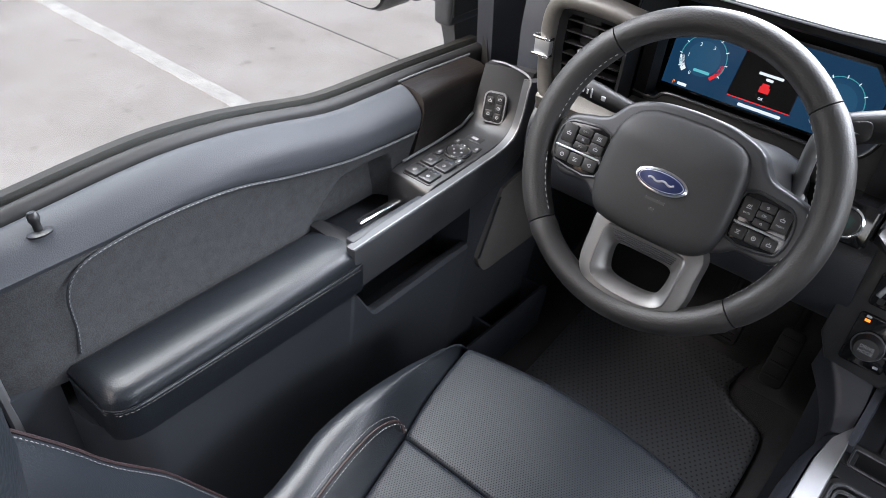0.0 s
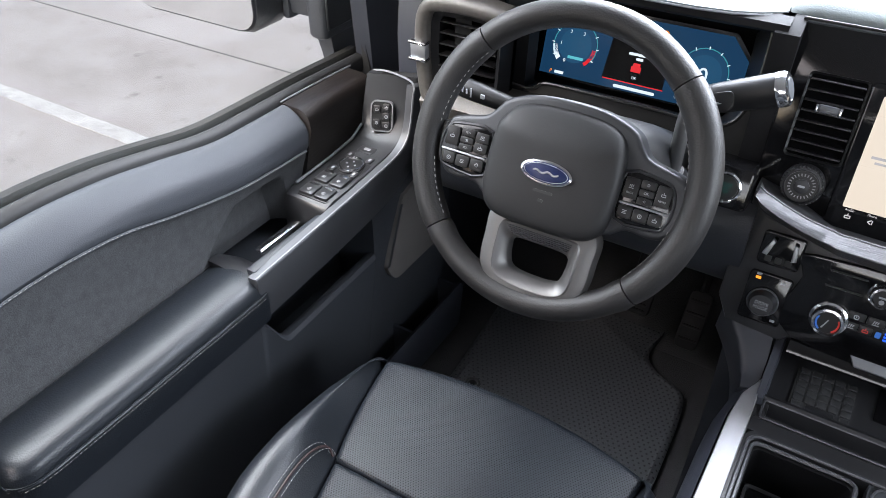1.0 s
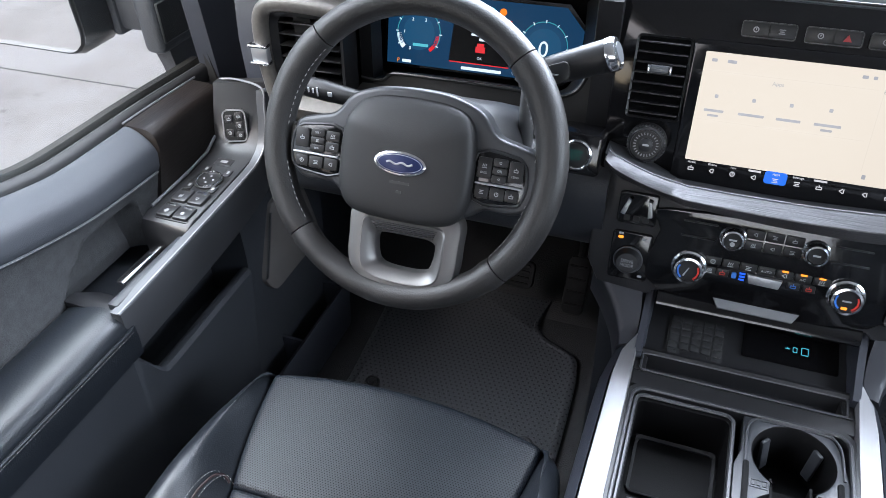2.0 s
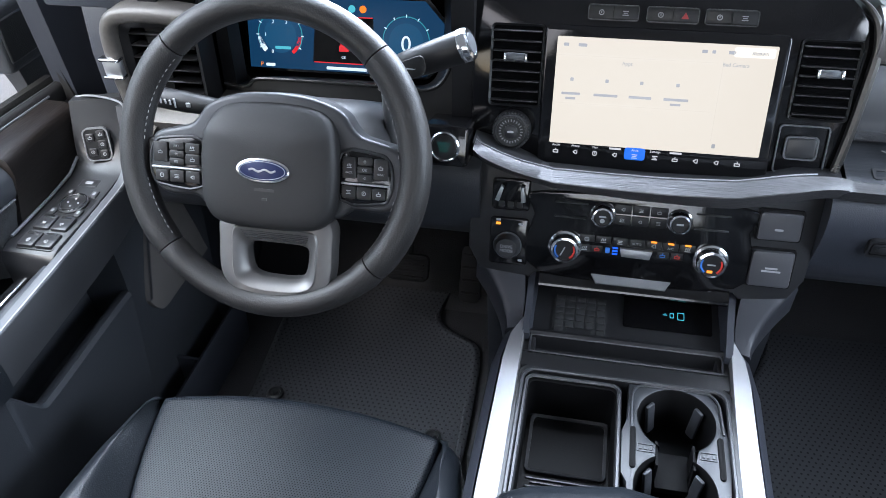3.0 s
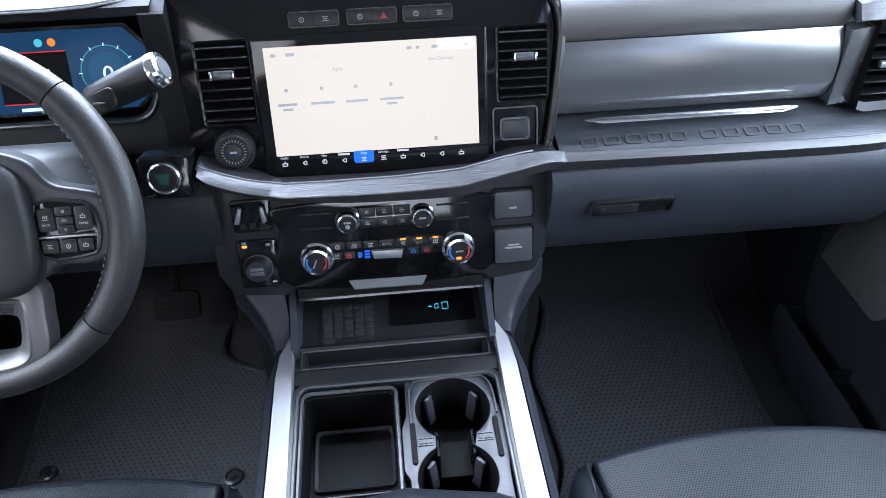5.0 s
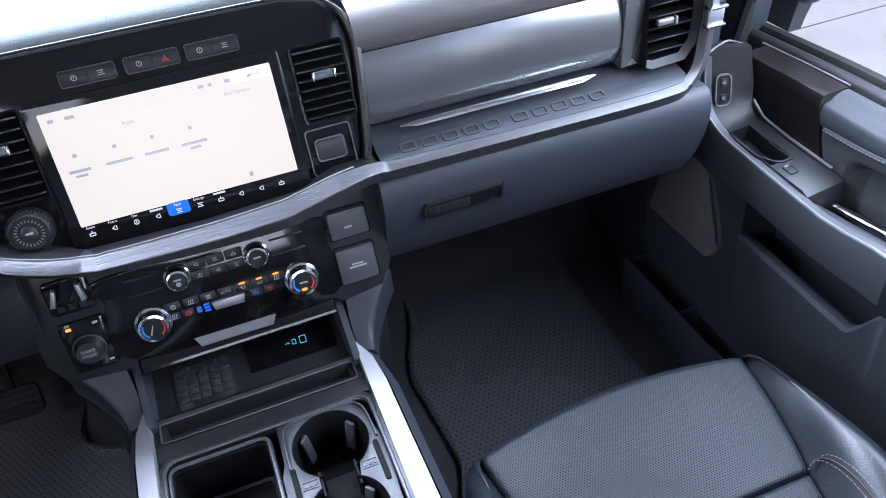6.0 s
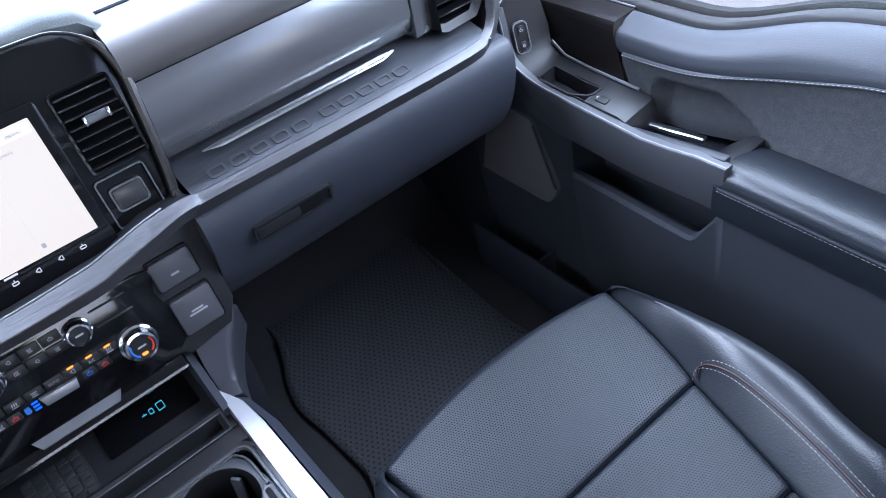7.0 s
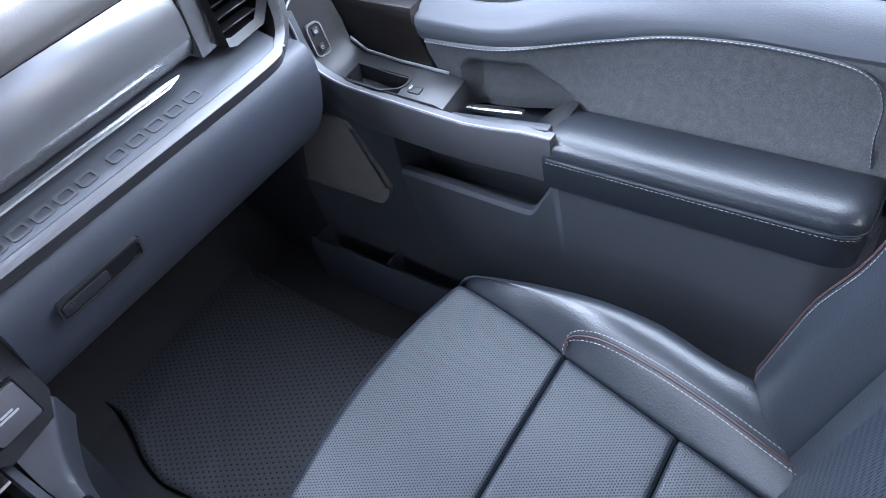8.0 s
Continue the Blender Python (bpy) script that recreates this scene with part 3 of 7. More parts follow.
    P("piping", bm, DOORSOFT)
    bm = bmesh.new()
    stitches(bm, [(x - 0.0022, y, z + 0.001) for x, y, z in line], up=(0, 0, 1))
    tagged(P("stitching", bm, THREAD, "pale grey stitching"), kind="stuff")
    # armrest
    bm = bmesh.new()
    rings = []
    for y in steps(-0.737, -0.70, 14) + steps(-0.69, -0.366, 16):
        e = max(0.0, (-0.700 - y) / 0.0375)
        k = math.sqrt(max(0.02, 1 - min(1, e) ** 2))
        g = max(0.0, (y + 0.378) / 0.012)
        top = 0.532 - 0.012 * (1 - k) - 0.003 * g
        prof = curve([(0.846, 0.512), (0.836, 0.520), (0.812, top - 0.003), (0.787, top), (0.764, top - 0.002), (0.7505, top - 0.009), (0.745, top - 0.022)], 4)
        kz = math.sqrt(max(0.1, 1 - max(0.0, (-0.722 - y) / 0.0155) ** 2))
        ring = [(0.846 - (0.846 - p.x) * (0.75 + 0.25 * k), y, 0.507 + (p.y - 0.507) * kz) for p in prof]
        rings.append(ring + [(0.846 - 0.100 * (0.75 + 0.25 * k), y, 0.507), (0.846, y, 0.507)])
    loft(bm, rings)
    P("armrest_pad", bm, LEATHER, "black leather armrest pad")
    bm = bmesh.new()
    rings = []
    for y in steps(-0.7365, -0.70, 14) + steps(-0.69, -0.366, 16):
        e = max(0.0, (-0.700 - y) / 0.0375)
        k = math.sqrt(max(0.02, 1 - min(1, e) ** 2))
        w = 0.846 - 0.1025 * (0.75 + 0.25 * k)
        zb = 0.456 + 0.004 * (y + 0.77)
        rings.append([(w, y, 0.5075), (w - 0.0005, y, 0.49), (w + 0.003, y, zb), (0.846, y, zb), (0.846, y, 0.5075)])
    loft(bm, rings)
    P("armrest_side", bm, LEATHER, "black leather armrest side")
    bm = bmesh.new()
    pts = [(0.7425, y, 0.5065) for y in steps(-0.372, -0.69, 20)] + [(0.7445, -0.712, 0.506), (0.751, -0.727, 0.505), (0.764, -0.7365, 0.505), (0.80, -0.7385, 0.505), (0.84, -0.7385, 0.505)]
    stitches(bm, [(x - 0.001, y, z - 0.004) for x, y, z in pts])
    tagged(P("stitching", bm, THREAD, "pale grey stitching"), kind="stuff")
    bm = bmesh.new()
    tube(bm, [(x + 0.0005, y, z - 0.0005) for x, y, z in pts], 0.0016, 6)
    P("armrest_piping", bm, LEATHER)
    # lower panel behind the pocket, pocket, and front section
    def lower(y):
        # rounds off outboard behind the armrest's end
        f = max(0.0, min(1.0, (-0.690 - y) / 0.058))
        b = 0.098 * (1 - math.sqrt(max(0, 1 - f * f)))
        return [(0.752 + b, y, 0.455), (0.757 + b * 0.95, y, 0.40), (0.770 + b * 0.85, y, 0.28), (0.790 + b * 0.7, y, 0.14), (0.795 + b * 0.6, y, 0.05), (0.93, y, 0.05), (0.93, y, 0.455)]
    bm = bmesh.new()
    loft(bm, [lower(y) for y in steps(-0.382, -0.68, 4) + steps(-0.69, -0.748, 10)])
    box(bm, (0.890, -0.774, 0.275), (0.08, 0.055, 0.46))
    P("lower_panel", bm, DOORSOFT, "dark blue-grey lower door panel")
    bm = bmesh.new()
    rings = []
    for y in steps(-0.382, -0.33, 8) + steps(-0.32, -0.112, 8):
        z = lerp(LIP, y)
        rings.append([(0.754, y, z - 0.008), (0.758, y, z - 0.001), (0.766, y, z), (0.773, y, z - 0.004), (0.776, y, z - 0.012), (0.782, y, 0.33), (0.835, y, 0.33), (0.840, y, 0.475), (0.93, y, 0.475), (0.93, y, 0.05), (0.795, y, 0.05), (0.790, y, 0.14), (0.770, y, 0.28)])
    loft(bm, rings)
    P("door_pocket", bm, DOORSOFT, "open storage pocket moulded in the door")
    bm = bmesh.new()
    rings = []
    for y in steps(-0.112, 0.16, 10):
        k = min(1, (y + 0.112) / 0.04)
        x0 = 0.757 + 0.018 * k
        rings.append([(x0, y, 0.49 + 0.03 * k), (x0, y, 0.42), (0.7635 + 0.014 * k, y, 0.33), (0.770 + 0.012 * k, y, 0.28), (0.790 + 0.006 * k, y, 0.14), (0.7955, y, 0.05), (0.93, y, 0.05), (0.93, y, 0.56), (0.86, y, 0.56)])
    loft(bm, rings)
    P("front_panel", bm, DOORSOFT, "dark plastic panel round the speaker")
    # speaker grille
    out = [(0.045, 0.460), (0.004, 0.452), (-0.012, 0.440), (-0.058, 0.342), (-0.062, 0.322), (-0.048, 0.296), (-0.030, 0.284), (0.02, 0.284), (0.12, 0.284), (0.128, 0.30), (0.095, 0.43), (0.075, 0.452)]
    out = [(p.x, p.y) for p in curve(out, 3, True)]
    bm = bmesh.new()
    prism(bm, out, -0.006, 0.004, 0.002)
    # in this frame u is y, v is z, w points inboard
    inb = Matrix(((0, 0, -1, 0.772), (1, 0, 0, 0), (0, 1, 0, 0), (0, 0, 0, 1)))
    P("speaker_grille", bm, GRILLE, "perforated dark speaker grille", m=inb)
    bm = bmesh.new()
    k = 0
    for i in range(27):
        f = i / 26
        y, z = -0.014 - 0.046 * f, 0.436 - 0.106 * f
        box(bm, (0.7672, y, z), (0.003, 0.007, 0.0018))
    tagged(P("grille_teeth", bm, DKSILVER, "row of fine moulded teeth"), kind="stuff")
    # map pocket low on the door
    bm = bmesh.new()
    for y0, y1 in ((-0.30, 0.15),):
        loft(bm, [[(0.735, y, 0.135), (0.741, y, 0.150), (0.749, y, 0.145), (0.752, y, 0.06), (0.80, y, 0.06), (0.80, y, 0.03), (0.745, y, 0.03)] for y in steps(y0, y1, 8)])
    for y in (-0.30, -0.02, 0.148):
        box(bm, (0.775, y, 0.085), (0.06, 0.006, 0.11))
    P("map_pocket", bm, SOFT, "black plastic map pocket with dividers")
    # switch pod: body with an upswept front end
    prof = [(-0.216, 0.478), (-0.10, 0.488), (-0.03, 0.505), (0.02, 0.545), (0.045, 0.60), (0.050, 0.642), (0.040, 0.656), (0.026, 0.655), (0.018, 0.632), (0.006, 0.598), (-0.012, 0.570), (-0.036, 0.560), (-0.10, 0.554), (-0.196, 0.5505), (-0.209, 0.546), (-0.216, 0.535)]
    side = Matrix(((0, 0, -1, 0.842), (1, 0, 0, 0), (0, 1, 0, 0), (0, 0, 0, 1)))
    def slab(y0, y1, w0, w1, cap=None):
        ys = sorted({y0, y1} | {p[0] for p in prof if y0 < p[0] < y1})
        under = [(y, lerp([(-0.216, 0.478), (-0.10, 0.488), (-0.03, 0.505)], y)) for y in ys]
        over = [(y, cap or lerp([(-0.216, 0.549), (-0.10, 0.554), (-0.045, 0.560)], y)) for y in ys]
        prism(bm, under + over[::-1], w0, w1)
    bm = bmesh.new()
    if s < 0:
        prism(bm, prof, 0.0, 0.080, 0.003)
    else:
        prism(bm, [(-0.216, 0.478), (-0.134, 0.485), (-0.134, 0.5525), (-0.196, 0.5505), (-0.209, 0.546), (-0.216, 0.535)], 0.0, 0.080)
        slab(-0.134, -0.046, 0.0, 0.036)
        slab(-0.134, -0.046, 0.0785, 0.080)
        slab(-0.134, -0.046, 0.036, 0.0785, 0.510)
        prism(bm, [(-0.046, 0.500)] + prof[2:12] + [(-0.046, 0.560)], 0.0, 0.080)
    for v in bm.verts:
        v.co.x += 0.35 * (v.co.z - 0.04) * max(0, min(1, (v.co.y - 0.566) / 0.03))
    pod = P("switch_pod", bm, SATIN, "satin black switch pod", m=side)
    # silver side blade and bright edge of the pod
    low = [(-0.378, 0.464), (-0.21, 0.474), (-0.10, 0.485), (-0.03, 0.503), (0.022, 0.545), (0.044, 0.60), (0.046, 0.645)]
    high = [(-0.378, 0.536), (-0.21, 0.545), (-0.10, 0.552), (-0.045, 0.558), (-0.016, 0.574), (-0.003, 0.602), (0.004, 0.634), (0.009, 0.655)]
    lowc, highc = curve(low, 4), curve(high, 4)
    bm = bmesh.new()
    prism(bm, [(p.x, p.y) for p in lowc] + [(p.x, p.y) for p in highc[::-1]], 0.080, 0.0965, 0.003)
    P("side_blade", bm, BLADE, "dark silver painted side of the pod", m=side)
    bm = bmesh.new()
    rim = curve([(0.7485, y, z) for y, z in high] + [(0.765, 0.016, 0.661), (0.81, 0.026, 0.660), (0.84, 0.028, 0.655)], 4)
    tube(bm, rim, 0.0019, 6)
    P("bright_edge", bm, EDGE, "satin silver edging")
    # pull cup with the release lever
    bm = bmesh.new()
    box(bm, (0.820, -0.295, 0.470), (0.12, 0.170, 0.012))
    box(bm, (0.767, -0.293, 0.5045), (0.016, 0.150, 0.068), 0.003)
    P("pull_cup", bm, HARD, "black recessed pull cup")
    bm = bmesh.new()
    loft(bm, [[(x, y, z) for y, z in ((-0.312, 0.478), (-0.318, 0.496), (-0.336, 0.512), (-0.354, 0.527), (-0.364, 0.530), (-0.374, 0.528), (-0.374, 0.478))] for x in (0.756, 0.842)])
    P("cup_bridge", bm, SATIN)
    bm = bmesh.new()
    box(bm, (0.812, -0.266, 0.512 if s < 0 else 0.524), (0.015, 0.086, 0.008), 0.0032)
    P("release_lever", bm, CHROME, "bright chrome door release lever")
    # lock pin, rear edge
    bm = bmesh.new()
    lathe(bm, [(0.0, 0.0), (0.013, 0.0), (0.014, 0.002), (0.011, 0.004), (0.006, 0.0045), (0.006, 0.002), (0.0045, 0.002), (0.0045, 0.012), (0.0062, 0.016), (0.0062, 0.022), (0.004, 0.025), (0.0, 0.025)], 20)
    P("lock_pin", bm, SATIN, "black plastic lock pin", m=Matrix.Translation((0.870, -0.705, spline(BELT, -0.705) - 0.008)) @ pose(0, 0, 0, 0, 12, 0))
    bm = bmesh.new()
    tube(bm, [(0.848, -0.803, 0.30), (0.852, -0.803, 0.48), (0.862, -0.803, 0.60), (0.885, -0.803, 0.675)], 0.006, 6)
    P("edge_trim", bm, SILVER, "pale door edge")
    bm = bmesh.new()
    loft(bm, [[(0.925 - 0.10 * (z - 0.64), -0.80, z), (0.925 - 0.10 * (z - 0.64), 0.15 - 0.13 * (z - 0.6), z), (0.929 - 0.10 * (z - 0.64), 0.15 - 0.13 * (z - 0.6), z), (0.929 - 0.10 * (z - 0.64), -0.80, z)] for z in (0.62, 1.36)])
    g = P("window_pane", bm, PANE, "clear side window glass")
    g.visible_shadow = False
    bm = bmesh.new()
    tube(bm, [(0.905, 0.092, 0.60), (0.900, 0.094, 0.75), (0.885, 0.03, 1.05), (0.85, -0.10, 1.36)], 0.016, 8)
    tube(bm, [(0.90, -0.80, 0.60), (0.895, -0.80, 0.75), (0.85, -0.80, 1.36)], 0.016, 8)
    tube(bm, [(0.85, -0.80, 1.36), (0.85, -0.10, 1.36)], 0.016, 8)
    P("window_frame", bm, SEAL, "black window frame")
    # switches
    top = frame_at((0.797, -0.135, 0.5535), (0, 1, 0.05), (1, 0, 0))
    top = Matrix(((0, 1, 0, 0.797), (1, 0, 0, 0), (0.045, 0, 1, 0.5575), (0, 0, 0, 1)))
    # here u runs forward along the pod, v outboard, w up
    if s < 0:
        bm = bmesh.new()
        prism(bm, rrect(0.166, 0.060, 0.006, 3, -0.120, 0.0), -0.006, 0.0015, 0.001)
        P("switch_plate", bm, BUTTON, "black window switch plate", m=top)
        for i, (u, v) in enumerate(((-0.186, 0.0140), (-0.186, -0.0140), (-0.150, 0.0140), (-0.150, -0.0140))):
            bm = bmesh.new()
            prism(bm, rrect(0.029, 0.0255, 0.003, 2, u, v), 0, 0.006, 0.002)
            b = P("window_switch", bm, SATIN, m=top)
            bm = bmesh.new()
            prism(bm, rrect(0.005, 0.016, 0.001, 2, u + 0.010, v), 0.004, 0.0068)
            P("bright_tab", bm, CHROME, parent=b, m=top)
            bm = bmesh.new()
            glyph(bm, u - 0.004, v, 0.0075, 0.0055, 0.0064, i)
            P("symbol", bm, INK, parent=b, m=top)
        bm = bmesh.new()
        prism(bm, ellipse(0.0225, 0.0225, 28, -0.104, 0.0), 0.0, 0.004, 0.001)
        pad = P("mirror_pad", bm, BUTTON, "round mirror adjuster", m=top)
        bm = bmesh.new()
        tube(bm, [(u, v, 0.0045) for u, v in ellipse(0.0190, 0.0190, 28, -0.103, 0.0)], 0.0014, 6, closed=True)
        P("ring", bm, CHROME, parent=pad, m=top)
        for u, v in ((-0.112, 0), (-0.096, 0), (-0.104, 0.008), (-0.104, -0.008)):
            bm = bmesh.new()
            prism(bm, ellipse(0.0016, 0.0016, 8, u, v), 0.003, 0.0048)
            P("dot", bm, INK, parent=pad, m=top)
        for u, v in ((-0.124, 0.0205), (-0.124, -0.0205), (-0.080, 0.0195), (-0.080, -0.0195)):
            bm = bmesh.new()
            prism(bm, rrect(0.016, 0.011, 0.003, 2, u, v), 0, 0.004, 0.0015)
            b = P("mirror_button", bm, SATIN, m=top)
            bm = bmesh.new()
            prism(bm, rrect(0.006, 0.004, 0.001, 2, u, v), 0.003, 0.0044)
            P("symbol", bm, INK, parent=b, m=top)
        bm = bmesh.new()
        prism(bm, rrect(0.018, 0.030, 0.003, 3, -0.056, 0.003), -0.002, 0.004, 0.0015)
        b = P("fold_button", bm, SATIN, m=top)
        bm = bmesh.new()
        prism(bm, rrect(0.006, 0.012, 0.001, 2, -0.056, 0.003), 0.003, 0.0044)
        P("symbol", bm, INK, parent=b, m=top)
    else:
        bm = bmesh.new()
        well = [(-0.046, -0.036), (-0.0435, -0.032), (-0.0435, 0.010), (-0.047, 0.013), (-0.132, 0.013), (-0.136, 0.009), (-0.136, -0.010), (-0.130, -0.021), (-0.110, -0.034), (-0.104, -0.036)]

        def grown(k):
            return [(-0.090 + (u + 0.090) * (1 + k / 0.046), -0.0115 + (v + 0.0115) * (1 + k / 0.0245)) for u, v in well]

        frame_ring(bm, grown(0.0025), grown(-0.0012), -0.006, 0.0028)
        P("well_rim", bm, SATIN, m=top)
        # liner of the grip well, its shade put into near-black
        bm = bmesh.new()
        frame_ring(bm, grown(-0.0008), grown(-0.0022), -0.046, 0.0)
        prism(bm, grown(-0.0010), -0.050, -0.0445)
        P("grip_well", bm, DEEP, "grip well, its shade in near-black colour", m=top)
        bm = bmesh.new()
        prism(bm, rrect(0.032, 0.026, 0.003, 3, -0.155, -0.014), -0.003, 0.0008, 0.0006)
        P("switch_plate", bm, BUTTON, m=top)
        bm = bmesh.new()
        prism(bm, rrect(0.020, 0.018, 0.003, 2, -0.155, -0.014), 0, 0.0035, 0.0015)
        b = P("window_switch", bm, BUTTON, m=top)
        bm = bmesh.new()
        prism(bm, rrect(0.0035, 0.011, 0.001, 2, -0.148, -0.014), 0.002, 0.0045)
        P("bright_tab", bm, CHROME, parent=b, m=top)
    # lock switch on the upswept end
    m = frame_at((0.803 if s < 0 else 0.786, -0.0065, 0.596 if s < 0 else 0.600), (1, -0.35, 0), (0.10, 0.2857, 0.944))
    w, h = (0.034, 0.047) if s < 0 else (0.026, 0.045)
    bm = bmesh.new()
    frame_ring(bm, rrect(w + 0.004, h + 0.004, 0.009, 4), rrect(w, h, 0.008, 4), -0.004, 0.0035)
    P("switch_bezel", bm, EDGE, "thin satin silver bezel", m=m)
    bm = bmesh.new()
    prism(bm, rrect(w, h, 0.008, 4), -0.004, 0.002)
    sw = P("lock_switch", bm, BUTTON, "black lock switch", m=m)
    cols = ((-0.008, -0.015), (-0.008, 0.0), (-0.008, 0.015), (0.008, -0.011), (0.008, 0.011)) if s < 0 else ((0, 0.012), (0, -0.012))
    for u, v in cols:
        bm = bmesh.new()
        prism(bm, rrect(0.012, 0.012, 0.002, 2, u, v), 0.001, 0.0045, 0.001)
        P("key", bm, SATIN, parent=sw, m=m)
        bm = bmesh.new()
        glyph(bm, u, v, 0.0065, 0.004, 0.0049, 0 if v > 0 else 1)
        P("symbol", bm, INK, parent=sw, m=m)
    return door


for side in (-1, 1):
    build_door(side)


MIRRORPLASTIC = mat("mirror_plastic", (0.034, 0.036, 0.042), 0.5, grain=0.5, grain_size=0.0015, vary=0.12)


def build_mirror(s):
    mir = thing("side_mirror", "black folding tow mirror on the door", "mirror", (1.05 * s, 0.15, 0.64), "side mirrors")
    P = lambda name, bm, stuff, label="": part(name, bm, stuff, mir, label, s=s)
    bm = bmesh.new()
    rings = []
    for t, k in ((0, 0.97), (0.1, 1.0), (0.5, 1.0), (0.8, 0.9), (1, 0.6)):
        y = 0.0 + 0.14 * t
        rings.append([(1.217 + p[0] * k, y, 0.836 + p[1] * k) for p in rrect(0.33, 0.33, 0.05, 5)])
    loft(bm, rings)
    P("housing", bm, SATIN, "black mirror housing")
    bm = bmesh.new()
    prism(bm, rrect(0.306, 0.306, 0.040, 5, 1.215, 0.834), 0, 0.004)
    bmesh.ops.transform(bm, matrix=Matrix(((1, 0, 0, 0), (0, 0, -1, -0.002), (0, 1, 0, 0), (0, 0, 0, 1))), verts=bm.verts)
    P("mirror_glass", bm, MIRROR, "silvered mirror glass")
    bm = bmesh.new()
    box(bm, (1.03, 0.095, 0.728), (0.14, 0.06, 0.060), 0.008, 2)
    P("arm", bm, MIRRORPLASTIC, "grey-black telescoping mirror arm")
    bm = bmesh.new()
    box(bm, (1.050, 0.095, 0.728), (0.020, 0.074, 0.078), 0.008, 2)
    P("arm_joint", bm, MIRRORPLASTIC)
    bm = bmesh.new()
    box(bm, (0.972, 0.100, 0.722), (0.040, 0.110, 0.104), 0.012, 3)
    loft(bm, [[(0.972 + x * k, 0.112 + 0.004 * (1 - k) + y * k, z) for x, y in ((-0.016, -0.048), (0.016, -0.048), (0.016, 0.046), (-0.016, 0.046))] for z, k in ((0.618, 0.80), (0.640, 0.86), (0.662, 0.96), (0.676, 1.0))])
    P("mount", bm, MIRRORPLASTIC, "grey-black mirror mount")
    bm = bmesh.new()
    box(bm, (0.9515, 0.096, 0.722), (0.005, 0.086, 0.066), 0.002, 1)
    P("cover_plate", bm, SATIN, "square cover plate")


for side in (-1, 1):
    build_mirror(side)


# ---- dashboard ----
dash = thing("dashboard", "dark truck dashboard with brushed trim and gloss black centre", "dashboard", (0, 0.1, 0.45), kind="structure")


def D(name, bm, stuff, label="", parent=None, **k):
    return part(name, bm, stuff, parent or dash, label, **k)


STACK = frame_at((0, 0, 0.80), (1, 0, 0), (0, 0.30, 0.954))     # upper centre face, u right, v up the face
LOWER = frame_at((0, -0.060, 0.55), (1, 0, 0), (0, 0.26, 0.966))      # lower centre face


def sv(z):
    """Height on the upper face from a world z."""
    return (z - 0.80) / 0.905 * (1 + 0.2 * max(0, 0.80 - z))


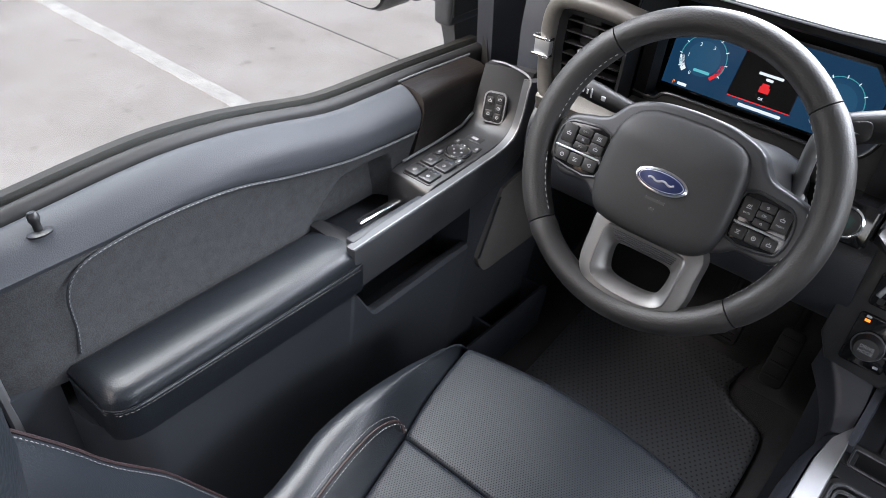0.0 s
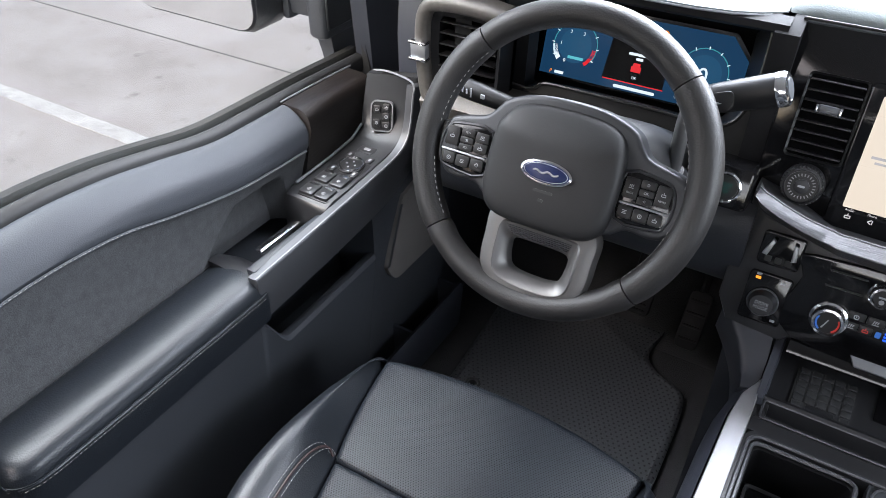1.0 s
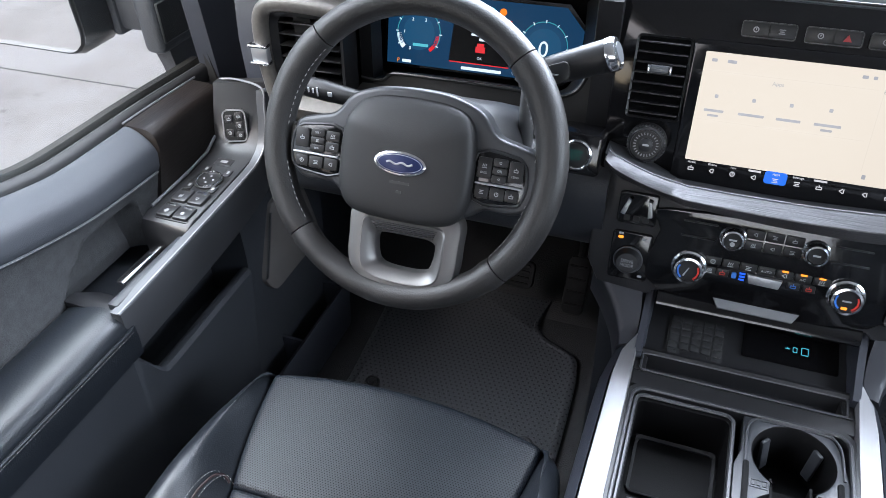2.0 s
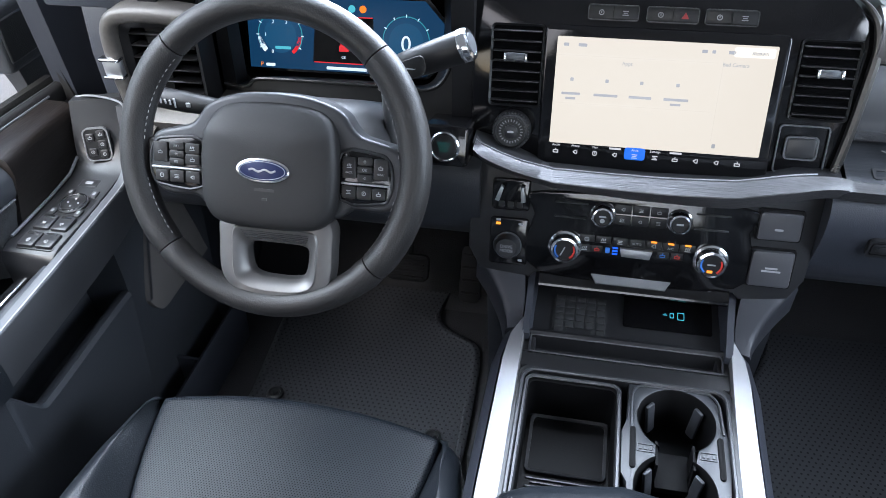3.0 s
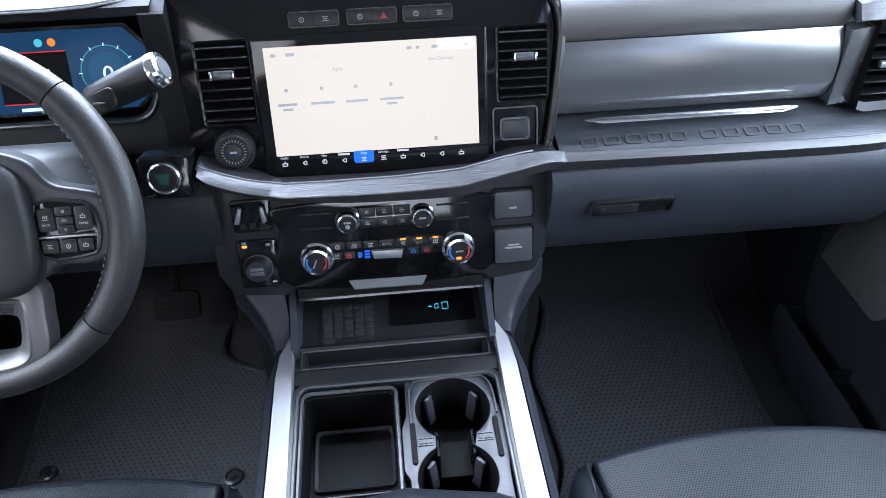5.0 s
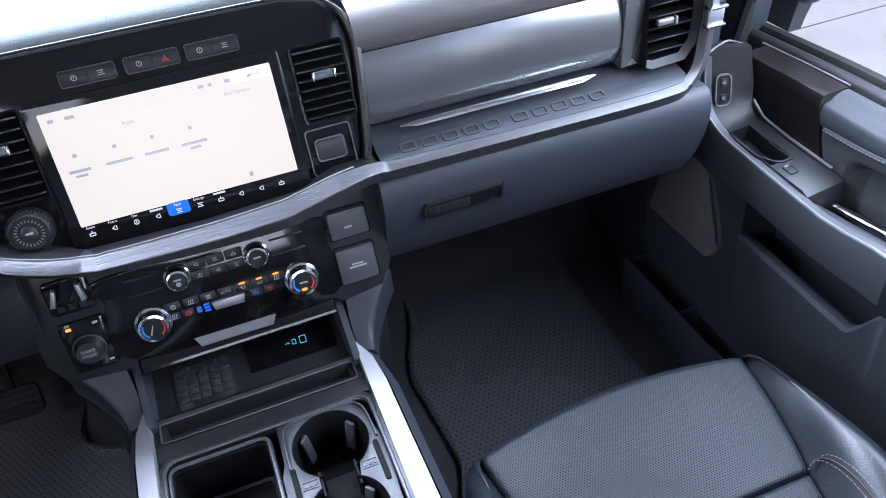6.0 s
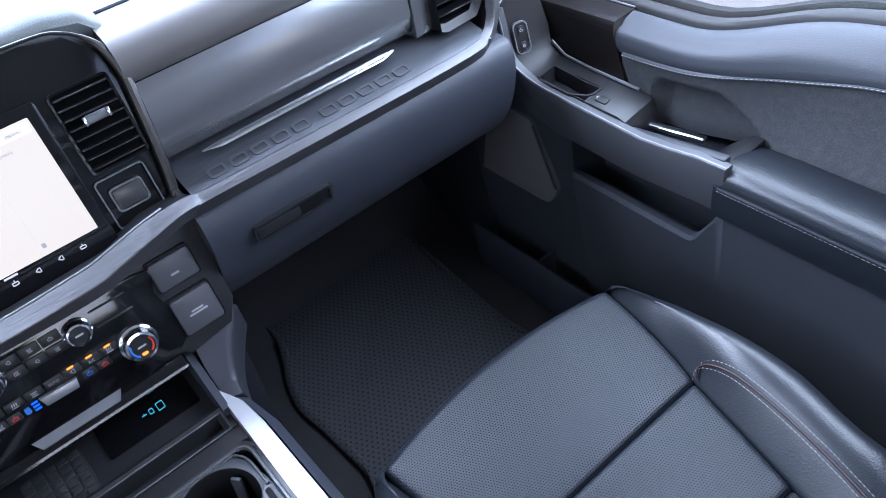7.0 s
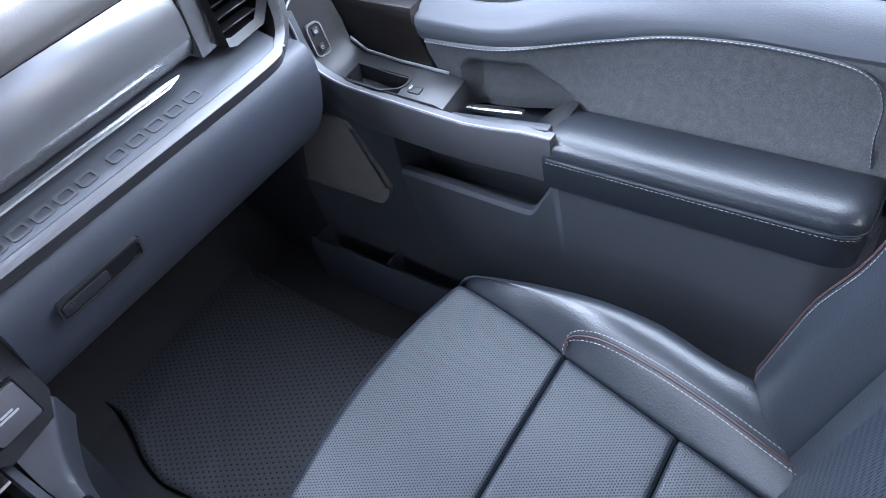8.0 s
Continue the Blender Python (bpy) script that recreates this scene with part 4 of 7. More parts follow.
def build_dash():
    # padded top, over the whole width
    for name, x0, x1, z in (("top_pad", -0.83, -0.225, 0.862), ("top_pad", 0.225, 0.83, 0.842)):
        bm = bmesh.new()
        prof = curve([(0.64, z + 0.01), (0.45, z + 0.012), (0.20, z + 0.010), (0.07, z + 0.004), (0.025, z - 0.004), (0.006, z - 0.020), (0.002, z - 0.038), (0.010, z - 0.058)], 4)
        along_x(bm, [(p.x, p.y) for p in prof] + [(0.10, z - 0.07), (0.64, z - 0.07)], x0, x1)
        if x0 < 0:
            # over the instruments the top ends in a thin edge on the black hood
            bm.free()
            bm = bmesh.new()
            prof = curve([(0.64, 0.872), (0.45, 0.876), (0.20, 0.875), (0.07, 0.870), (0.012, 0.8665), (-0.006, 0.8635)], 4)
            edge = [(p.x, p.y) for p in prof] + [(-0.006, 0.8595), (0.64, 0.8595)]
            loft(bm, [[(x, y + back * max(0, 1 - (y + 0.006) / 0.3), z) for y, z in edge] for x, back in ((x0, 0), (-0.34, 0), (-0.30, 0.006), (-0.27, 0.018), (-0.245, 0.036))])
        D(name, bm, TOPPAD, "grey-green grained soft dash top")
    bm = bmesh.new()
    tube(bm, [(-0.72, -0.007, 0.8605), (-0.34, -0.007, 0.8605), (-0.30, -0.001, 0.8605), (-0.27, 0.011, 0.8605), (-0.247, 0.028, 0.8605)], 0.0014, 6)
    D("hood_line", bm, SILVER, "thin bright line along the hood edge")
    bm = bmesh.new()
    box(bm, (-0.735, 0.05, 0.832), (0.15, 0.10, 0.052), 0.006)
    D("left_fascia", bm, SOFT, "dark fascia over the side vent")
    bm = bmesh.new()
    tube(bm, [(0.225, 0.060, 0.8465), (0.83, 0.060, 0.8465)], 0.0022, 6)
    D("seam", bm, SOFT, "sewn seam along the dash top")
    bm = bmesh.new()
    prof = curve([(0.64, 0.876), (0.40, 0.884), (0.15, 0.886), (0.06, 0.882), (0.035, 0.872), (0.030, 0.860)], 4)
    rings = []
    for x, dz in ((-0.250, -0.018), (-0.240, -0.006), (-0.215, 0.0), (0.180, 0.0), (0.212, -0.006), (0.232, -0.024), (0.240, -0.05)):
        rings.append([(x, p.x, p.y + dz) for p in prof] + [(x, 0.06, 0.80), (x, 0.64, 0.80)])
    loft(bm, rings)
    D("centre_hood", bm, TOPPAD, "raised padded hood over the centre")
    # right side: roll, metallic panel, ledge, trim, glove box
    bm = bmesh.new()
    prof = curve([(0.030, 0.842), (0.010, 0.838), (-0.006, 0.826), (-0.012, 0.808), (-0.006, 0.792), (0.004, 0.786)], 4)
    along_x(bm, [(p.x, p.y) for p in prof] + [(0.06, 0.786), (0.06, 0.842)], 0.222, 0.575)
    D("pad_roll", bm, ROLL, "dark padded roll")
    bm = bmesh.new()
    prof = curve([(0.004, 0.7845), (-0.004, 0.765), (-0.009, 0.740), (-0.008, 0.712), (0.002, 0.690), (0.016, 0.682)], 5)
    along_x(bm, [(p.x, p.y) for p in prof] + [(0.08, 0.682), (0.08, 0.7845)], 0.222, 0.5815)
    D("upper_bin_door", bm, PANEL, "glossy dark metallic upper bin door")
    bm = bmesh.new()
    loft(bm, [[(x, -0.013 + dy * k * 0.45, 0.6865 + dz * k * 0.5) for dy, dz in ((0, 0.004), (-0.014, 0.001), (-0.020, -0.003), (-0.012, -0.006), (0.004, -0.004))] for x, k in ((0.262, 0.2), (0.285, 1), (0.520, 1), (0.543, 0.2))])
    D("bin_pull", bm, CHROME, "bright blade pull")
    # ledge and trim band run from the start button to the right end
    path = [(-0.212, -0.078, 0.687), (-0.196, -0.088, 0.680), (-0.160, -0.096, 0.6705), (-0.122, -0.101, 0.664), (-0.100, -0.102, 0.6613), (0.0, -0.104, 0.659), (0.085, -0.103, 0.660), (0.115, -0.100, 0.663), (0.150, -0.092, 0.666), (0.190, -0.080, 0.667), (0.215, -0.073, 0.664), (0.240, -0.070, 0.660), (0.40, -0.070, 0.657), (0.62, -0.068, 0.654), (0.668, -0.056, 0.658), (0.694, -0.044, 0.678), (0.703, -0.036, 0.71), (0.706, -0.034, 0.745), (0.704, -0.032, 0.785), (0.693, -0.030, 0.806), (0.668, -0.028, 0.812), (0.600, -0.026, 0.812), (0.578, -0.024, 0.810)]
    pts = curve(path, 6)
    bm = bmesh.new()
    rings, line = [], []
    for i, p in enumerate(pts):
        a, b = pts[max(0, i - 1)], pts[min(len(pts) - 1, i + 1)]
        d = (b - a).normalized()
        across = Vector((0, -1, 0)).cross(d).normalized()
        hw = lerp([(-0.212, 0.0035), (-0.196, 0.0080), (-0.160, 0.0085), (-0.120, 0.0098), (-0.095, 0.0115), (0.0, 0.0140), (0.085, 0.0160), (0.150, 0.0162), (0.195, 0.0138), (0.24, 0.0125)], p.x) if i < 78 else 0.0125
        # a broad streaked face under a bevel that looks up
        k = 1 - min(1, max(0, (p.x - 0.16) / 0.08)) if i < 78 else 0
        rings.append([p + across * u * hw + Vector((0, -1, 0)) * w for u, w in ((-1, -0.045), (-1, -0.006), (-0.93, -0.0035), (0.50 - 0.22 * k, 0.0052), (0.58 - 0.20 * k, 0.0046), (1, -0.006 - 0.006 * k), (0.55, -0.017), (-0.4, -0.045))])
        if p.x < 0.185 and i < 60:
            line.append(p + across * hw * 1.04 + Vector((0, 0.014, 0)))
    loft(bm, rings)
    D("trim_band", bm, BRUSHED, "brushed silver-grey trim band")
    bm = bmesh.new()
    tube(bm, line, 0.0011, 6)
    D("band_line", bm, EDGE, "thin bright line over the trim band")
    bm = bmesh.new()
    along_x(bm, [(0.02, 0.680), (-0.018, 0.676), (-0.056, 0.6665), (-0.062, 0.662), (-0.055, 0.646), (0.02, 0.646)], 0.222, 0.668)
    ledge = D("ledge", bm, mat("brushed_ledge", (0.074, 0.080, 0.090), 0.38, 0.55, grain=0.4, grain_size=0.002, vary=0.35, vary_size=0.004, rvary=0.08, aniso=(0.05, 1, 1)), "blue-grey brushed ledge under the bin")
    BLOCK = mat("block_satin", (0.10, 0.105, 0.112), 0.36, 0.5)
    # ten plain raised blocks stand for the model lettering
    lm = frame_at((0.0, -0.0400, 0.6708), (1, 0, 0), (0, 0.038, 0.0095))
    for i in range(10):
        u = 0.263 + i * 0.0285 + (0.012 if i >= 5 else 0)
        bm = bmesh.new()
        frame_ring(bm, rrect(0.0225, 0.017, 0.004, 3, u), rrect(0.016, 0.010, 0.002, 3, u), -0.002, 0.0009)
        D("raised_block", bm, BLOCK, parent=ledge, m=lm)
    bm = bmesh.new()
    prof = curve([(-0.050, 0.648), (-0.061, 0.642), (-0.069, 0.624), (-0.070, 0.600), (-0.064, 0.570), (-0.052, 0.535), (-0.034, 0.505), (-0.008, 0.484), (0.10, 0.470)], 5)
    along_x(bm, [(p.x, p.y) for p in prof] + [(0.25, 0.48), (0.25, 0.648)], 0.213, 0.700)
    glove = D("glove_box", bm, SOFT, "dark blue-grey glove box lid")
    gm = frame_at((0.320, -0.0715, 0.588), (1, 0, 0), (0, -0.12, 1))
    # plate on the lid, black in place of shade in the handle recess
    bm = bmesh.new()
    prism(bm, [(-0.052, -0.012), (0.030, -0.012), (0.056, 0.006), (0.056, 0.012), (-0.048, 0.012), (-0.055, 0.006)], -0.004, 0.0016)
    D("handle_shade", bm, DEEP, "black plate painted as the shade of a handle recess", glove, m=gm)
    bm = bmesh.new()
    frame_ring(bm, rrect(0.112, 0.027, 0.006, 4), rrect(0.106, 0.021, 0.005, 4), -0.003, 0.003)
    D("handle_rim", bm, SATIN, "", glove, m=gm)
    bm = bmesh.new()
    prism(bm, rrect(0.060, 0.015, 0.003, 3, -0.022, 0.0), -0.002, 0.0035, 0.001)
    D("handle", bm, SATIN, "black glove box latch", glove, m=gm)
    bm = bmesh.new()
    lathe(bm, [(0, 0.003), (0.0055, 0.003), (0.0055, 0.0045), (0.004, 0.005), (0, 0.005)], 16)
    D("lock", bm, SATIN, "", glove, m=gm @ Matrix.Translation((-0.041, 0, 0)))
    # underside towards the footwells, and the left knee panel
    bm = bmesh.new()
    prof = curve([(-0.040, 0.650), (-0.055, 0.630), (-0.060, 0.590), (-0.050, 0.545), (-0.02, 0.510), (0.06, 0.485)], 4)
    along_x(bm, [(p.x, p.y) for p in prof] + [(0.25, 0.48), (0.25, 0.650)], -0.702, -0.208)
    D("knee_panel", bm, HARD, "black plastic knee panel")
    bm = bmesh.new()
    along_x(bm, [(0.02, 0.690), (-0.035, 0.684), (-0.050, 0.670), (-0.045, 0.648), (0.02, 0.648)], -0.70, -0.52)
    D("left_ledge", bm, SURROUND, "brushed trim beside the column")
    for s in (-1, 1):
        bm = bmesh.new()
        along_x(bm, [(0.64, 0.845), (0.05, 0.835), (0.005, 0.80), (0.0, 0.70), (-0.02, 0.60), (0.0, 0.52), (0.64, 0.48)], 0.709, 0.722)
        along_x(bm, [(0.64, 0.843), (0.13, 0.833), (0.10, 0.80), (0.085, 0.70), (0.085, 0.52), (0.64, 0.48)], 0.722, 0.83)
        D("end_cap", bm, SOFT, "dark dash end", s=s)
    # outer vents with their silver surround
    for s in (-1, 1):
        vm = frame_at((0.642, -0.022, 0.744), (1, 0, 0), (0, 0.10, 1))
        bm = bmesh.new()
        if s < 0:
            ring = [p for p in curve([(0.578, -0.026, 0.806), (0.62, -0.027, 0.811), (0.672, -0.028, 0.811), (0.695, -0.030, 0.804), (0.704, -0.032, 0.785), (0.705, -0.034, 0.745), (0.701, -0.036, 0.705), (0.690, -0.042, 0.672), (0.665, -0.048, 0.655)], 5)]
            rings = []
            for i, p in enumerate(ring):
                a, b = ring[max(0, i - 1)], ring[min(len(ring) - 1, i + 1)]
                across = Vector((0, -1, 0)).cross((b - a).normalized()).normalized()
                rings.append([p + across * u * 0.0105 + Vector((0, -1, 0)) * w for u, w in ((-1, -0.03), (-1, -0.002), (-0.8, 0.003), (-0.4, 0.006), (0.4, 0.006), (0.8, 0.003), (1, -0.002), (1, -0.03))])
            loft(bm, rings)
            D("vent_surround", bm, SURROUND, "brushed silver vent surround", s=s)
            bm = bmesh.new()
        out = [(-0.060, 0.055), (-0.060, -0.058), (-0.02, -0.062), (0.030, -0.060), (0.047, -0.040), (0.052, 0.0), (0.052, 0.045), (0.045, 0.055), (0.0, 0.057)]
        if s > 0:
            out[0:2] = [(-0.031, 0.055), (-0.031, -0.058)]
        prism(bm, out, -0.05, -0.036)
        # back plate: the vent's inner shade is put into its colour
        vent = D("side_vent", bm, VENTSHADE, "side air vent, its inner shade in near-black colour", s=s, m=vm)
        bm = bmesh.new()
        inn = [(p[0] * 0.84 - 0.002, p[1] * 0.84) for p in out]
        frame_ring(bm, out, inn, -0.045, 0.004, 0.006)
        D("vent_frame", bm, VANE, "", vent, s=s, m=vm)
        for k in range(6):
            v = -0.040 + k * 0.0158
            x1 = 0.040 if v > -0.03 else 0.030
            bm = bmesh.new()
            x0 = 0.052 if s < 0 else 0.029
            box(bm, ((x1 - x0) / 2, v, -0.010), (x1 + x0, 0.0026, 0.022), 0.001, 1)
            D("vane", bm, VANE, "", vent, s=s, m=vm)
        bm = bmesh.new()
        box(bm, (-0.004, 0.0, 0.002), (0.026, 0.009, 0.008), 0.002)
        box(bm, (0.010, 0.0, 0.0045), (0.004, 0.011, 0.008), 0.001)
        D("vane_tab", bm, SILVER, "silver vane tab", vent, s=s, m=vm)
        bm = bmesh.new()
        box(bm, (0.7055, -0.037, 0.742), (0.027, 0.012, 0.026), 0.004)
        D("clasp", bm, SILVER, "silver sleeve on the surround", vent, s=s)
        for z in (0.755, 0.730):
            bm = bmesh.new()
            box(bm, (0.7055, -0.039, z), (0.030, 0.014, 0.005), 0.002)
            D("clasp_ring", bm, CHROME, "chrome ring", vent, s=s)
        # pocket behind the vanes, its shade painted black
        bm = bmesh.new()
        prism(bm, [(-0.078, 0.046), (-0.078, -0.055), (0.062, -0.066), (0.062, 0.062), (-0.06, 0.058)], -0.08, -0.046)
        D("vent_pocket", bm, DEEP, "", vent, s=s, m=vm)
    bm = bmesh.new()
    prism(bm, [(0.583, 0.786), (0.583, 0.684), (0.612, 0.686), (0.612, 0.79)], -0.03, 0.013, 0.002)
    D("vent_cheek", bm, PANEL, "metallic cheek beside the vent", m=Matrix(((1, 0, 0, 0), (0, 0, -1, 0), (0, 1, 0, 0), (0, 0, 0, 1))))


build_dash()


def build_cluster():
    # dark binnacle, a hollow behind the wheel
    bm = bmesh.new()
    prof = [(0.02, 0.862), (0.0, 0.858), (-0.002, 0.850), (0.014, 0.842), (0.118, 0.818), (0.13, 0.80), (0.13, 0.69), (0.06, 0.672), (-0.005, 0.664), (-0.022, 0.655), (-0.01, 0.640), (0.16, 0.640), (0.16, 0.862)]
    along_x(bm, prof, -0.640, -0.236)
    cl = D("binnacle", bm, DEEP, "black instrument binnacle")
    for x0, x1 in ((-0.662, -0.636), (-0.250, -0.222)):
        bm = bmesh.new()
        along_x(bm, [(0.02, 0.862), (-0.005, 0.85), (-0.012, 0.75), (-0.026, 0.66), (-0.02, 0.64), (0.16, 0.64), (0.16, 0.862)], x0, x1)
        D("binnacle_cheek", bm, DEEP, "black cheek", cl)
    # sloping face with a rounded opening, and the tunnel that narrows to the display
    fm = frame_at((-0.437, 0.030, 0.732), (1, 0, 0), (0, 0.30, 0.954))
    mouth = [(p.x, p.y) for p in curve([(-0.176, 0.110), (-0.178, 0.050), (-0.177, 0.005), (-0.166, -0.026), (-0.140, -0.036), (-0.112, -0.036), (-0.098, -0.026), (-0.060, -0.024), (0.060, -0.024), (0.120, -0.026), (0.150, -0.024), (0.168, -0.010), (0.178, 0.020), (0.180, 0.060), (0.178, 0.110)], 5)]
    far = [(-0.150 + 0.304 * min(1, max(0, (u + 0.178) / 0.358)), max(-0.036, v * 0.9 - 0.008)) for u, v in mouth]
    TUNNEL = mat("binnacle_plastic", (0.016, 0.0150, 0.0140), 0.42, grain=0.4, grain_size=0.0012, vary=0.1, spec=0.4)
    bm = bmesh.new()
    loft(bm, [[(u, v, 0.0) for u, v in mouth], [(u * 0.985, v * 0.99 + 0.001, -0.010) for u, v in mouth], [(u, v, -0.062) for u, v in far]], caps=False, closed=False)
    D("tunnel", bm, TUNNEL, "dark moulded tunnel round the display", cl, m=fm)
    bm = bmesh.new()
    wide = [(max(-0.200, min(0.190, u * 1.16)), v if v > 0.09 else min(v, 0.09) - 0.045 * (1 - max(0, v) / 0.09)) for u, v in mouth]
    loft(bm, [[(u, v, -0.0015) for u, v in mouth], [(u, v, -0.004) for u, v in wide]], caps=False, closed=False)
    D("face", bm, TUNNEL, "black face round the opening", cl, m=fm)
    bm = bmesh.new()
    tube(bm, [(u, v, 0.0) for u, v in mouth], 0.0030, 8)
    D("lip", bm, mat("lip_satin", (0.022, 0.022, 0.022), 0.25, grain=0.1, grain_size=0.0008), "satin lip of the opening", cl, m=fm)
    m = frame_at((-0.4275, 0.092, 0.7375), (1, 0, 0), (0, 0.34, 0.94))
    out = [(-0.140, -0.042), (0.120, -0.042), (0.145, -0.020), (0.145, 0.030), (0.118, 0.058), (-0.143, 0.058)]
    bm = bmesh.new()
    prism(bm, [(p[0] * 1.03, p[1] * 1.08) for p in out], -0.004, -0.0005)
    D("display_bezel", bm, GLOSS, "", cl, m=m)
    bm = bmesh.new()
    prism(bm, out, -0.002, 0.0005)
    scr = D("display", bm, glow("cluster_blue", (0.004, 0.026, 0.062), 1.5), "dark blue lit instrument display", cl, m=m)
    cyan, white, red, orange = glow("lit_cyan", (0.10, 0.55, 0.65), 0.9), glow("lit_white", (0.75, 0.9, 1.0), 1.0), glow("lit_red", (1.0, 0.03, 0.04), 0.7), glow("lit_orange", (1.0, 0.25, 0.02), 1.0)

    def arc(name, cx, cy, r, a0, a1, w, mt):
        bm = bmesh.new()
        n = 24
        o = [(cx + (r + w) * math.cos(radians(a0 + (a1 - a0) * i / n)), cy + (r + w) * math.sin(radians(a0 + (a1 - a0) * i / n))) for i in range(n + 1)]
        i_ = [(cx + r * math.cos(radians(a0 + (a1 - a0) * i / n)), cy + r * math.sin(radians(a0 + (a1 - a0) * i / n))) for i in range(n + 1)]
        prism(bm, o + i_[::-1], 0.0004, 0.0010)
        D(name, bm, mt, "", scr, m=m)

    disc = glow("gauge_blue", (0.008, 0.048, 0.100), 1.5)
    for cx in (-0.093, 0.092):
        bm = bmesh.new()
        prism(bm, ellipse(0.0245, 0.0245, 40, cx, 0.004), 0.0003, 0.0007)
        D("gauge_disc", bm, disc, "", scr, m=m)
    dimcyan = glow("dim_cyan", (0.05, 0.34, 0.42), 0.8)
    for cx in (-0.093, 0.092):
        arc("gauge_ring", cx, 0.004, 0.0325, -35, 215, 0.0013, dimcyan)
        arc("gauge_track", cx, 0.004, 0.0245, -35, 215, 0.0070, glow("track_blue", (0.006, 0.036, 0.080), 1.5))
        for k in range(9):
            a = radians(-30 + 30 * k)
            bm = bmesh.new()
            box(bm, (0.034, 0, 0.0008), (0.004, 0.0012, 0.0006))
            D("tick", bm, white, "", scr, m=m @ Matrix.Translation((cx, 0.004, 0)) @ Matrix.Rotation(a, 4, "Z"))
    arc("red_zone", -0.093, 0.004, 0.027, -52, -2, 0.005, red)
    arc("lit_arc", -0.093, 0.004, 0.027, 185, 225, 0.007, white)
    writing("reading", "0", 0.030, white, scr, m @ Matrix.Translation((0.092, 0.0, 0.0010)))
    for t, u, v in (("0", -0.105, -0.019), ("1", -0.115, 0.004), ("2", -0.103, 0.022), ("3", -0.083, 0.022)):
        writing("numeral", t, 0.007, white, scr, m @ Matrix.Translation((u, v, 0.0010)))
    bm = bmesh.new()
    prism(bm, rrect(0.024, 0.004, 0.001, 2, -0.089, -0.013), 0.0004, 0.0010)
    D("caption_bar", bm, cyan, "", scr, m=m)
    writing("gear_letter", "P", 0.008, orange, scr, m @ Matrix.Translation((-0.122, -0.0375, 0.0010)))
    for u, w, mt in ((-0.109, 0.014, white), (0.006, 0.060, white)):
        bm = bmesh.new()
        prism(bm, rrect(w, 0.0042, 0.001, 2, u, -0.0375), 0.0004, 0.0010)
        D("caption_bar", bm, mt, "", scr, m=m)
    bm = bmesh.new()
    prism(bm, [(-0.044, -0.030), (0.045, -0.030), (0.045, 0.033), (-0.040, 0.033)], 0.0003, 0.0007)
    mid = D("message_panel", bm, SHADEBLACK, "black warning message panel", scr, m=m)
    for v, w in ((0.033, 0.085), (-0.030, 0.089)):
        bm = bmesh.new()
        box(bm, (0.0015, v, 0.0008), (w, 0.0014, 0.0006))
        D("red_rule", bm, red, "", scr, m=m)
    bm = bmesh.new()
    box(bm, (0.002, -0.010, 0.001), (0.014, 0.008, 0.0006))
    box(bm, (0.002, -0.004, 0.001), (0.010, 0.005, 0.0006))
    D("red_symbol", bm, red, "", scr, m=m)
    for v, w in ((0.010, 0.034), (0.004, 0.010)):
        bm = bmesh.new()
        prism(bm, rrect(w, 0.0036, 0.001, 2, 0.004, v), 0.0008, 0.0012)
        D("caption_bar", bm, white, "", scr, m=m)
    writing("key_word", "OK", 0.005, white, scr, m @ Matrix.Translation((0.002, -0.022, 0.0012)))
    for u, mt in ((0.030, orange), (0.014, cyan)):
        bm = bmesh.new()
        lathe(bm, [(0, 0), (0.0050, 0), (0.0050, 0.0012), (0, 0.0012)], 16)
        D("warning_lamp", bm, mt, "", scr, m=m @ Matrix.Translation((u, 0.044, 0.0)))
    return cl


build_cluster()


